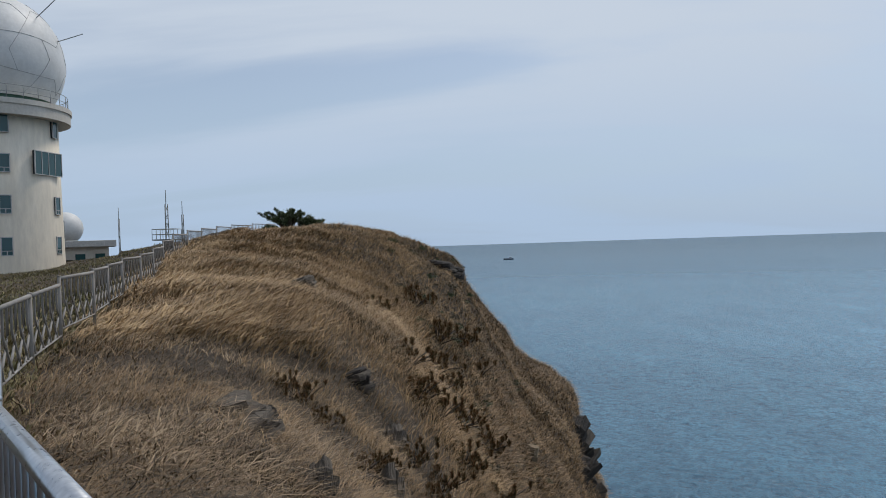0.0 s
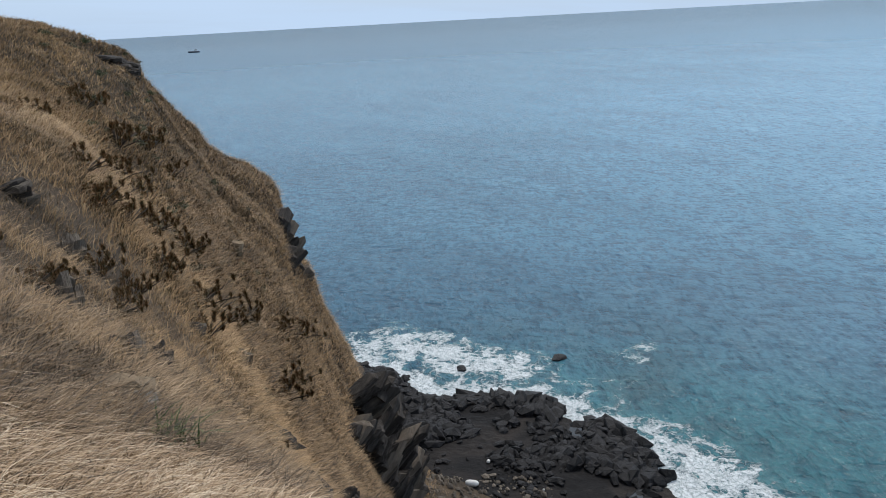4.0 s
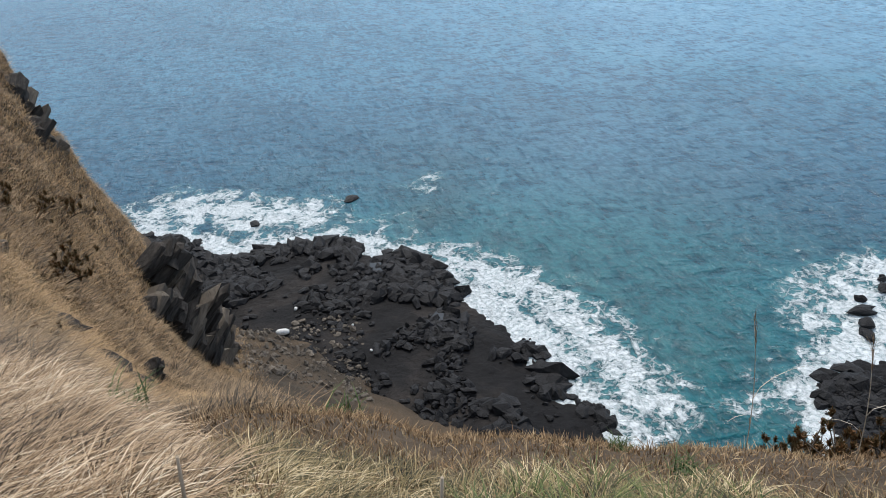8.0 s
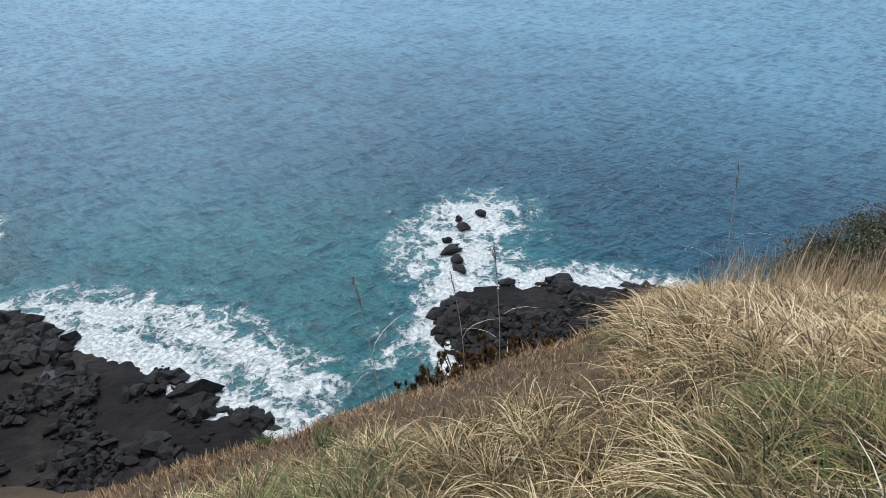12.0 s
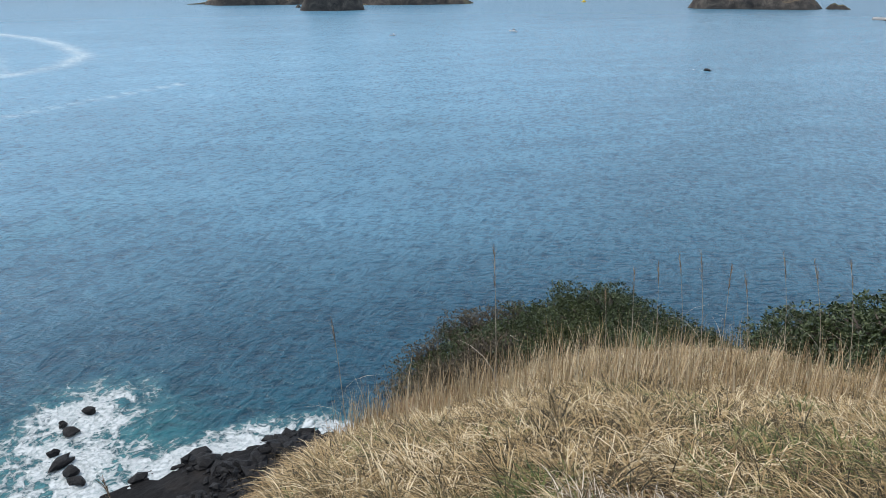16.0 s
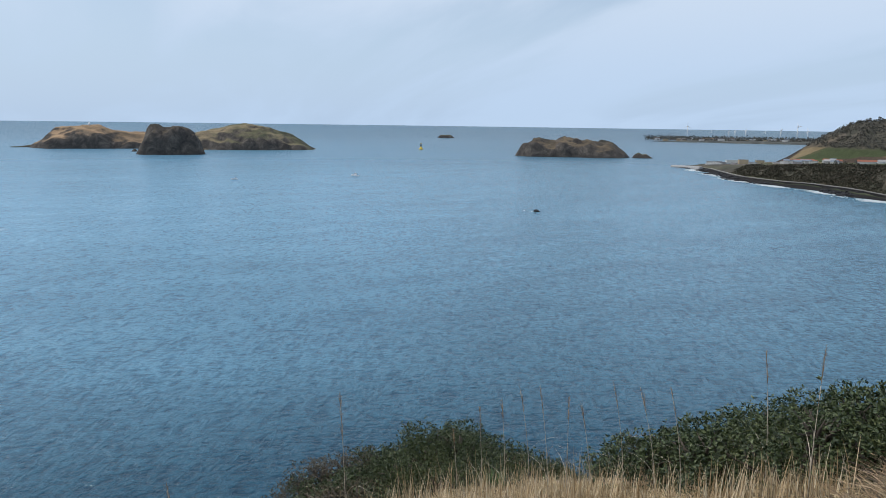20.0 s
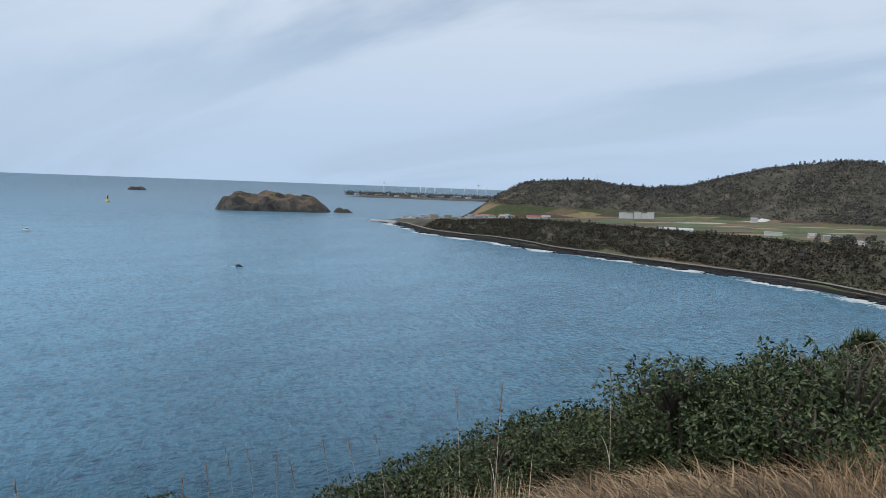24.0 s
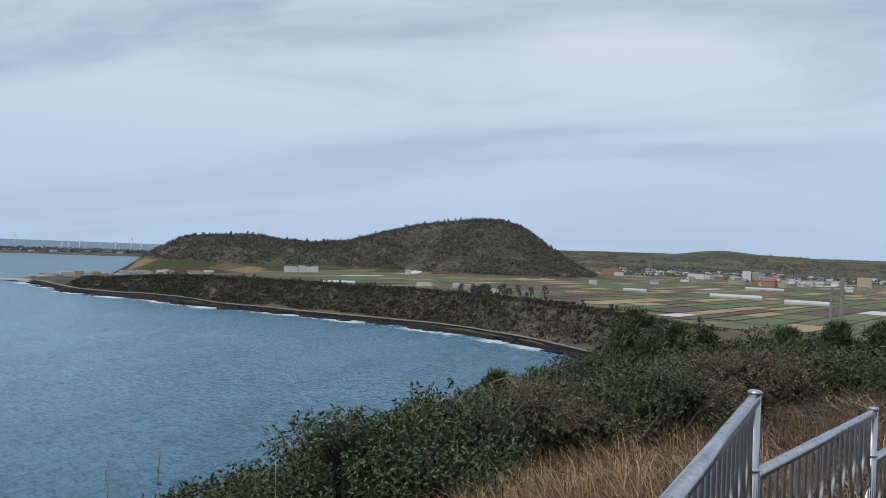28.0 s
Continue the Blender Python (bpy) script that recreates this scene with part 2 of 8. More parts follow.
def sea_material():
    m, n, l, b = material("sea water", 0.2, 0.0, 0.25)
    b.inputs["IOR"].default_value = 1.36
    tc = n.new("ShaderNodeTexCoord").outputs["Object"]

    def math_node(op, a, c=None, d=None):
        q = n.new("ShaderNodeMath"); q.operation = op
        for sock, v in zip(q.inputs, (a, c, d)):
            if isinstance(v, (int, float)):
                sock.default_value = v
            elif v is not None:
                l.new(v, sock)
        return q.outputs[0]

    def span(v, a, c, lo, hi):
        q = n.new("ShaderNodeMapRange"); q.interpolation_type = "SMOOTHSTEP"
        for sock, k in zip(q.inputs[1:5], (a, c, lo, hi)):
            sock.default_value = k
        l.new(v, q.inputs[0])
        return q.outputs[0]

    big = noise_node(n, l, 0.0045, 5, 0.6, 0.6, tc, (1.0, 0.45, 1.0))
    r = ramp(n, [(0.30, (0.005, 0.034, 0.062)), (0.55, (0.008, 0.045, 0.077)), (0.75, (0.012, 0.056, 0.094))])
    l.new(big.outputs[0], r.inputs[0])
    at = n.new("ShaderNodeAttribute"); at.attribute_name = "foam"
    sep = n.new("ShaderNodeSeparateColor")
    l.new(at.outputs["Color"], sep.inputs[0])
    col = mix_rgb(n, l, sep.outputs[1], r.outputs[0], (0.006, 0.082, 0.098))
    # base colour paled with distance, in place of the sky's reflection
    off = n.new("ShaderNodeAttribute"); off.attribute_name = "offshore_sheen"
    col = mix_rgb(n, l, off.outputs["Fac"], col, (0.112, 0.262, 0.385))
    # dark sea bed showing through; the slicks' reflected sheen painted as paler colour
    col = mix_rgb(n, l, sep.outputs[2], col, (0.022, 0.040, 0.050))
    col = mix_rgb(n, l, at.outputs["Alpha"], col, (0.40, 0.50, 0.55))
    # white water: solid where the surf breaks, a net of threads further out
    wob = noise_node(n, l, 0.35, 4, 0.6, 0.0, tc)
    vec = n.new("ShaderNodeVectorMath"); vec.operation = "MULTIPLY_ADD"
    vec.inputs[1].default_value = (4.5, 4.5, 0.0)
    l.new(wob.outputs["Color"], vec.inputs[0]); l.new(tc, vec.inputs[2])
    cells = []
    for sc in (0.6, 1.9):
        v = n.new("ShaderNodeTexVoronoi"); v.feature = "DISTANCE_TO_EDGE"
        v.inputs["Scale"].default_value = sc
        l.new(vec.outputs[0], v.inputs["Vector"])
        cells.append(v.outputs["Distance"])
    torn = noise_node(n, l, 0.20, 7, 0.65, 0.8, tc)
    power = math_node("MULTIPLY_ADD", torn.outputs[0], 1.5, math_node("SUBTRACT", sep.outputs[0], 1.16))
    width = math_node("MULTIPLY", math_node("MAXIMUM", power, 0.0), 0.95)
    net = math_node("SUBTRACT", width, cells[0])
    fine = math_node("SUBTRACT", math_node("MULTIPLY", width, 0.8), cells[1])
    white = math_node("MAXIMUM", span(net, -0.05, 0.12, 0.0, 1.0), math_node("MULTIPLY", span(fine, -0.06, 0.14, 0.0, 0.85), span(power, 0.12, 0.3, 0.0, 1.0)))
    white = math_node("MULTIPLY", white, span(power, 0.02, 0.26, 0.3, 1.0))
    froth = noise_node(n, l, 1.4, 4, 0.7, 0.5, tc)
    white = math_node("MULTIPLY", white, span(froth.outputs[0], 0.32, 0.56, 0.62, 1.0))
    milk = span(power, -0.12, 0.35, 0.0, 0.45)
    col = mix_rgb(n, l, milk, col, (0.12, 0.30, 0.32))
    # wind waves: two crossing trains of chop, ripples between
    def train(scale, turn, longer, detail, rough_):
        mp = n.new("ShaderNodeMapping"); mp.vector_type = "TEXTURE"
        mp.inputs["Rotation"].default_value, mp.inputs["Scale"].default_value = (0, 0, radians(turn)), (1.0, longer, 1.0)
        l.new(tc, mp.inputs[0])
        return noise_node(n, l, scale, detail, rough_, 0.35, mp.outputs[0]).outputs[0]
    def peaked(v):
        return math_node("SUBTRACT", 1.0, math_node("ABSOLUTE", math_node("MULTIPLY_ADD", v, 2.6, -1.3)))
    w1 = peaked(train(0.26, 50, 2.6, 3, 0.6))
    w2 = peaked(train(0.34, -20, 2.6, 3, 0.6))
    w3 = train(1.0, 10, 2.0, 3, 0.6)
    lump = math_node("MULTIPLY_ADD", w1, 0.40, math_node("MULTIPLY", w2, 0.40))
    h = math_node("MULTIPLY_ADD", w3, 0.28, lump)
    # light crests and dark troughs of the waves painted into the base colour
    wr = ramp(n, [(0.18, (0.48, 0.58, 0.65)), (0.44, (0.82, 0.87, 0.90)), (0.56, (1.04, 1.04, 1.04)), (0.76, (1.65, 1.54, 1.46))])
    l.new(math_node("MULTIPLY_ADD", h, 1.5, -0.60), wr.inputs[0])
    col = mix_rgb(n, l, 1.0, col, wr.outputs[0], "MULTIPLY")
    gust = noise_node(n, l, 0.03, 4, 0.65, 0.5, tc, (1.0, 0.3, 1.0))
    gr = ramp(n, [(0.35, (0.90, 0.91, 0.92)), (0.5, (1.0, 1.0, 1.0)), (0.65, (1.1, 1.09, 1.08))])
    l.new(gust.outputs[0], gr.inputs[0])
    col = mix_rgb(n, l, 1.0, col, gr.outputs[0], "MULTIPLY")
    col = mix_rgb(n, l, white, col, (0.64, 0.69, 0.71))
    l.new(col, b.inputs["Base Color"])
    # far out the small waves blur into a rougher sheet
    ruf = n.new("ShaderNodeAttribute"); ruf.attribute_name = "ruffle"
    l.new(math_node("MAXIMUM", span(white, 0.0, 1.0, 0.16, 0.8), math_node("MULTIPLY_ADD", ruf.outputs["Fac"], 0.12, 0.16)), b.inputs["Roughness"])
    bump(n, l, b, math_node("MULTIPLY_ADD", white, 0.35, h), 1.0, 1.25)
    return m


def surf_line(pts, width, gain):
    """Foam along a broken line: samples of x, y, reach and strength."""
    out = []
    for (x0, y0), (x1, y1) in zip(pts, pts[1:]):
        k = max(2, int(math.hypot(x1 - x0, y1 - y0) / 2.5))
        for i in range(k):
            out.append((x0 + (x1 - x0) * i / k, y0 + (y1 - y0) * i / k, width, gain))
    return out


BEACH_EDGE = [(40, 150), (44, 142), (49, 129), (57, 123), (67, 117), (69, 108), (74, 102), (75, 94), (72, 86), (72, 76), (72, 69), (69, 61), (65, 54), (66, 47), (60, 38)]
SHELF_EDGE = [(86, 22), (93, 27), (98, 27), (104, 27), (108, 18), (111, 9), (112, -5), (108, -20)]
ISLET_ROCKS = [(125, 31, 2.6), (131, 29, 1.6), (116, 31, 3.0), (113, 29.3, 2.0), (110, 28, 2.0), (119, 33, 1.4), (128, 33, 1.2)]
COAST = [(35, -582), (82, -634), (140, -671), (208, -715), (277, -736), (394, -773), (492, -792), (560, -835), (640, -850), (732, -885), (796, -934), (930, -1021)]


def build_sea():
    surf = surf_line(BEACH_EDGE, 7.0, 1.0) + surf_line(SHELF_EDGE, 6.0, 1.0)
    surf += [(x + 1, y, 6.5 + 2 * q, 0.9) for x, y, q in ISLET_ROCKS]
    surf += surf_line([(48, 160), (58, 150), (64, 138), (72, 132)], 9.0, 0.85)
    surf += surf_line([(79, 96), (82, 82), (83, 70), (80, 60), (76, 48), (72, 40)], 7.0, 0.85)
    surf += surf_line([(97, 124), (104, 128)], 4.0, 0.62) + surf_line([(70, 125), (84, 112)], 9.0, 0.5)
    surf += surf_line([(76, 38), (86, 32), (96, 33)], 4.0, 0.6)
    surf += [(x, y, w, q * (0.62 + 0.5 * math.sin(x / 23.0) * math.sin(x / 9.0 + 1))) for x, y, w, q in surf_line([(x, y + 9) for x, y in COAST], 12.0, 1.25)]
    surf += surf_line([(1435, -1000), (1290, -1200)], 14.0, 0.55) + surf_line([(1640, -200), (1720, -340)], 12.0, 0.5)
    surf += [(521, -381, 5.0, 0.9), (533, -379, 5.0, 0.7), (2110, 10, 22.0, 0.75)]
    sv = np.array(surf)
    az = np.concatenate([np.arange(-10, 150, 0.45), np.arange(150, 350, 2.0)])
    r = np.concatenate([np.arange(35, 62, 3.0), np.arange(62, 190, 0.9), np.geomspace(190, 1500, 110), np.geomspace(1520, 4200, 40), np.linspace(4260, 4900, 16)])
    A, Rr = np.meshgrid(az, r, indexing="ij")
    x, y = polar(A, Rr)
    t = np.clip((Rr - 3300) / 1600, 0, 1)
    z = 52.5 * t * t
    swell = 0.26 * fbm(0.94 * x + 0.34 * y, 0.5 * (0.94 * y - 0.34 * x), 7.0, 3, 2) + 0.35 * fbm(0.94 * x + 0.34 * y, 0.35 * (0.94 * y - 0.34 * x), 19.0, 4, 2)
    z = z + swell * np.interp(Rr, [62, 400, 1500], [1.0, 1.0, 0.0])
    foam = np.zeros(x.shape)
    for i0 in range(0, len(az), 24):
        X, Y = x[i0:i0 + 24, :, None], y[i0:i0 + 24, :, None]
        near = np.abs(sv[:, 0] - X.mean()) + np.abs(sv[:, 1] - Y.mean()) < 1e9
        d = np.sqrt((X - sv[near, 0]) ** 2 + (Y - sv[near, 1]) ** 2) / sv[near, 2]
        foam[i0:i0 + 24] = np.max(sv[near, 3] * np.clip(1.12 - 0.50 * d, 0, 1), -1)
    foam *= 0.86
    # long pale slicks left by the current
    def slick(cx, cy, rad, w):
        return np.exp(-((np.hypot(x - cx, y - cy) - rad + 9 * fbm(x, y, 60, 5, 3)) / w) ** 2)
    teal = np.exp(-(np.clip(np.hypot(x - 78, (y - 60) * 0.7) - 28, 0, None) / 30) ** 2) * 0.75
    teal = np.maximum(teal, 0.8 * np.exp(-((np.hypot(x - 118, y - 28) - 8) / 14) ** 2))
    teal = np.maximum(teal, 0.30 * (slick(330, 150, 120, 9) * (x < 330)))
    teal = np.clip(teal + 0.25 * np.clip(fbm(x, y, 260, 8, 3) - 0.1, 0, 1) * (Rr > 250), 0, 1)
    bed = 0.75 * np.clip(fbm(x, y, 22, 9, 3) + 0.1, 0, 1) * np.exp(-(np.hypot(x - 82, y - 122) / 26) ** 2) * 1.6
    bed = np.clip(bed, 0, 0.8)
    # where slicks get a paler base colour for their smooth sheen
    pale = np.zeros(x.shape)
    for pts, w, amt in (([(1200, 300), (1084, 221), (965, 169), (832, 128), (733, 131), (698, 151), (655, 180)], 9.0, 0.8), ([(440, 145), (470, 121), (504, 94), (547, 59), (590, 20)], 3.0, 0.6), ([(900, 230), (760, 190), (690, 170)], 8.0, 0.35)):
        for x0, y0, q, g_ in surf_line(pts, w, amt):
            pale = np.maximum(pale, g_ * np.exp(-((x - x0) ** 2 + (y - y0) ** 2) / q ** 2))
    pale = np.clip(pale * (0.75 + 0.6 * fbm(x, y, 25, 6, 3)), 0, 0.9)
    me = mesh_of("sea", np.stack([x, y, z], -1).reshape(-1, 3), grid_faces(len(az), len(r), True)[:, ::-1], True)
    ca = me.color_attributes.new("foam", "FLOAT_COLOR", "POINT")
    ca.data.foreach_set("color", np.stack([foam, teal, bed, pale], -1).astype(np.float32).ravel())
    # painted sky sheen: strength by distance and bearing, patchy at random
    oa = me.attributes.new("offshore_sheen", "FLOAT", "POINT")
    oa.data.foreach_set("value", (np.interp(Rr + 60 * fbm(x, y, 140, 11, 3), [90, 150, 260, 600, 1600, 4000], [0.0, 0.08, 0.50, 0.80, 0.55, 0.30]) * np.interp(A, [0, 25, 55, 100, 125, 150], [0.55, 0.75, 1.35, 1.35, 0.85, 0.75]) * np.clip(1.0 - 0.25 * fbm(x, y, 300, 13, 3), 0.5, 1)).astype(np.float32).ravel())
    ra = me.attributes.new("ruffle", "FLOAT", "POINT")
    ra.data.foreach_set("value", np.interp(Rr, [250, 1600], [0.0, 1.0]).astype(np.float32).ravel())
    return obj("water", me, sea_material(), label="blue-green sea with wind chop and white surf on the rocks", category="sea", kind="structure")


build_sea()

# ---------------------------------------------------------------- the headland on which the lookout stands
RADII = (2, 5, 9, 16, 30, 50, 70, 90, 110, 140)
PROFILES = []


def profile(az, *z):
    """Height of the ground along a bearing, at the distances RADII."""
    PROFILES.append((az, z))


profile(-70, 74.4, 74.4, 74.4, 74.4, 74.5, 74.7, 74.7, 74.3, 73.5, 71)
profile(-31, 74.4, 74.4, 74.35, 74.3, 74.5, 74.7, 74.7, 74.2, 70, 42)
profile(-20, 74.3, 74.1, 74.1, 74.2, 74.9, 76.0, 76.5, 75, 67, 36)
profile(-12, 74.2, 73.5, 73.2, 73.6, 74.6, 76.7, 77.8, 75.6, 66, 34)
profile(-5, 74.1, 73.1, 72.2, 71.6, 72.5, 74.8, 77.3, 74.6, 63, 30)
profile(0, 74.0, 72.8, 71.0, 69.2, 67.9, 70.0, 74.3, 73.0, 59, 26)
profile(4, 74.0, 72.6, 70.3, 67.4, 62.5, 62.0, 65.3, 66.4, 50, 18)
profile(8, 74.0, 72.4, 69.8, 66.0, 59.8, 55.0, 57.5, 60.2, 46, 14)
profile(11, 74.0, 72.3, 69.4, 65.0, 56.6, 47.5, 46.8, 50.0, 40, 9)
profile(14, 74.0, 72.1, 69.0, 64.2, 54.8, 41.8, 32.5, 30.0, 22, 4)
profile(17, 74.0, 72.0, 68.8, 63.7, 53.4, 38.4, 23.6, 13.0, 5, -3)
profile(22, 73.7, 71.8, 68.4, 62.8, 52.1, 36.6, 21.6, 9.5, 1.9, -3)
profile(30, 73.5, 71.3, 67.6, 60.3, 46, 28, 11, 1.6, -3, -7)
profile(45, 73.4, 70.95, 66.6, 57.5, 40, 17, 0, -4, -6, -8)
profile(65, 73.45, 71.2, 67.0, 57.0, 38, 15, -2, -5, -7, -8)
profile(79, 73.5, 71.6, 68.0, 58.5, 39, 16, -2, -5, -7, -8)
profile(94, 73.6, 72.1, 69.3, 61.0, 43, 20, 0, -4, -6, -8)
profile(104, 74.0, 72.5, 70.2, 66.0, 47.5, 25.5, 6, 0, -2, -3)
profile(119, 74.1, 72.9, 70.95, 68.2, 49.5, 26.5, 7, -1, -3, -3)
profile(138, 74.1, 73.1, 71.35, 69.0, 51.5, 28.5, 8, -1, -3, -3)
profile(154, 74.2, 73.6, 72.4, 70.4, 54.5, 30.5, 9, -1, -3, -3)
profile(166, 74.2, 73.8, 72.9, 71.2, 60.0, 36, 13, 0, -3, -3)
profile(174, 74.2, 73.9, 73.3, 72.0, 67.5, 46, 22, 4, -3, -3)
profile(184, 74.2, 74.0, 73.6, 73.0, 71.0, 60, 48, 36, 26, 16)
profile(198, 74.3, 74.1, 73.9, 73.8, 73.0, 68, 60, 53, 46, 38)
profile(235, 74.4, 74.4, 74.4, 74.4, 74.2, 73, 71, 68, 65, 60)
profile(290, 74.4, 74.4, 74.4, 74.4, 74.5, 74.7, 74.7, 74.3, 73.5, 71)

P_AZ = np.array([p[0] for p in PROFILES], float)
P_Z = np.array([p[1] for p in PROFILES], float)
G_AZ = np.arange(-70, 290.001, 0.25)
G_R = np.concatenate([np.linspace(0, 4, 22)[:-1], np.geomspace(4, 40, 74)[:-1], np.geomspace(40, 150, 90)])


def base_table():
    lr = np.log(np.array(RADII, float))
    t = np.stack([np.interp(G_AZ, P_AZ, P_Z[:, k]) for k in range(len(RADII))], 1)
    out = np.stack([np.interp(np.log(np.maximum(G_R, 0.2)), lr, row) for row in t])
    ker = np.array([1, 2, 3, 4, 3, 2, 1], float)
    ker /= ker.sum()
    for _ in range(4):
        for _ in range(3):
            out = np.apply_along_axis(lambda c: np.convolve(np.pad(c, 3, "edge"), ker, "valid"), 0, out)
        out = np.apply_along_axis(lambda c: np.convolve(np.pad(c, 3, "edge"), ker, "valid"), 1, out)
        more = np.apply_along_axis(lambda c: np.convolve(np.pad(c, 3, "edge"), ker, "valid"), 1, out)
        out = out + (more - out) * np.interp(G_R, [25, 40], [1.0, 0.0])[None, :]
    A, R_ = np.meshgrid(G_AZ, G_R, indexing="ij")
    x, y = polar(A, R_, C)
    amp = np.interp(R_, [0, 4, 12, 40, 90], [0.0, 0.08, 0.28, 0.7, 1.2])
    amp = amp * np.where((A < -24) | (A > 192), 0.3, 1.0)
    out = out + amp * fbm(x, y, 7.0, 1, 4) + 1.3 * amp * fbm(x, y, 22.0, 2, 3) * (R_ > 14)
    # gullies and ribs that run down the flank of the point
    rib = np.abs(fbm(0.32 * x + 0.2 * y, y - 0.25 * x, 9.0, 6, 3))
    out = out + np.interp(A, [-20, -8, 16, 20], [0, 1, 1, 0]) * np.interp(R_, [7, 16, 45, 100], [0, 0.9, 2.0, 2.6]) * (0.32 - rib)
    # the brow of the near slope: bearing and elevation from the lookout
    brow = np.array([(4, -33.5), (10, -37.0), (18.5, -40.0), (25, -41.5), (31, -43.0), (36, -44.8), (48, -45.0), (57, -45.2), (64, -44.0), (74, -42.6), (82, -40.0), (86, -39.2), (93, -35.5), (99.5, -32.6), (106, -29.4)])
    for i in np.nonzero((G_AZ > 4) & (G_AZ < 106))[0]:
        near = (G_R > 1.8) & (G_R < 30)
        el = np.where(near, (out[i] - 75.69) / np.maximum(G_R, 0.5), -9).max()
        d = (math.tan(radians(np.interp(G_AZ[i], brow[:, 0], brow[:, 1]))) - el) * np.interp(G_AZ[i], [4, 12, 96, 106], [0, 1, 1, 0])
        t = np.clip((G_R - 1.2) / 2.0, 0, 1)
        out[i] += d * np.minimum(G_R, 30) * t * t * (3 - 2 * t)
    # the stepped skyline of the point: bearing and elevation
    sky = np.array([(-16, 1.5), (-14.2, 1.55), (-9.6, 2.0), (-8, 1.95), (-6.3, 1.6), (-4.4, 1.25), (-2.1, 0.4), (-0.1, -0.5), (0.8, -1.1), (1.25, -1.6), (1.55, -2.9), (2.1, -3.6), (3.35, -5.4), (4.5, -6.7), (5.05, -7.9), (6.4, -9.0),
                    (7.8, -9.55), (9.1, -10.7), (9.75, -11.6), (10.0, -13.9), (10.6, -16.0), (11.5, -17.8), (11.9, -19.0), (12.1, -20.5), (13.2, -22.7), (14.3, -25.0), (15.5, -26.4), (16.2, -27.6), (17.0, -29.5)])
    ex, ey, ez = 0.2, -0.15, 75.94
    az_e, r_e = np.degrees(np.arctan2(x - ex, y - ey)), np.hypot(x - ex, y - ey)
    far = R_ > 34
    el = np.where(far, (out - ez) / r_e, -9)
    top = np.argmax(el, 1)
    for i in np.nonzero((G_AZ > -15.5) & (G_AZ < 17))[0]:
        j = top[i]
        rj = r_e[i, j]
        want = math.tan(radians(np.interp(az_e[i, j], sky[:, 0], sky[:, 1]) - 0.32)) * rj + ez
        lift = (want - out[i, j]) * np.interp(G_AZ[i], [-15.5, -13, 16, 17], [0, 1, 1, 0])
        t = np.clip((G_R - 22) / (rj - 22), 0, 1)
        out[i] += lift * t * t * (3 - 2 * t)
        # nothing stands above the skyline
        lim = ez + (want - ez) * r_e[i] / rj
        out[i] = np.where(G_R > 34, np.minimum(out[i], lim + 0.001 * (G_R - rj)), out[i])
    return out


G_Z = base_table()


def ground_z(x, y):
    """Height of the headland at arrays of x, y."""
    x, y = np.asarray(x, float), np.asarray(y, float)
    r = np.hypot(x - C[0], y - C[1])
    az = (np.degrees(np.arctan2(x - C[0], y - C[1])) + 70) % 360 - 70
    i = np.clip((az + 70) / 0.25, 0, len(G_AZ) - 1.001)
    j = np.clip(np.interp(r, G_R, np.arange(len(G_R))), 0, len(G_R) - 1.001)
    i0, j0 = i.astype(int), j.astype(int)
    u, v = i - i0, j - j0
    return (G_Z[i0, j0] * (1 - u) + G_Z[i0 + 1, j0] * u) * (1 - v) + (G_Z[i0, j0 + 1] * (1 - u) + G_Z[i0 + 1, j0 + 1] * u) * v


def build_headland():
    A, R_ = np.meshgrid(G_AZ[:-1], G_R[1:], indexing="ij")
    x, y = polar(A, R_, C)
    z = G_Z[:-1, 1:]
    v = np.stack([x, y, z], -1).reshape(-1, 3)
    f = grid_faces(len(G_AZ) - 1, len(G_R) - 1, True)[:, ::-1]
    me = mesh_of("headland", v, f, True)
    # close the middle under the lookout
    bm = bmesh.new()
    bm.from_mesh(me)
    bm.verts.ensure_lookup_table()
    nv = len(G_R) - 1
    ring = [bm.verts[i * nv] for i in range(len(G_AZ) - 1)]
    bm.faces.new(ring)
    bm.to_mesh(me)
    bm.free()
    return obj("ground", me, M_SOIL, label="steep coastal headland of dry soil under straw grass", category="ground", kind="structure")


build_headland()

# ---------------------------------------------------------------- lowland, coast cliff, hill
def coast_y(x):
    c = np.array([(-4900, 900), (-2500, 300), (-900, -120), (-300, -260), (-60, -430)] + COAST + [(978, -1030), (990, -1110), (1000, -1400), (1150, -1640), (1236, -1691), (1300, -2000), (1400, -4900)], float)
    return np.interp(x, c[:, 0], c[:, 1])


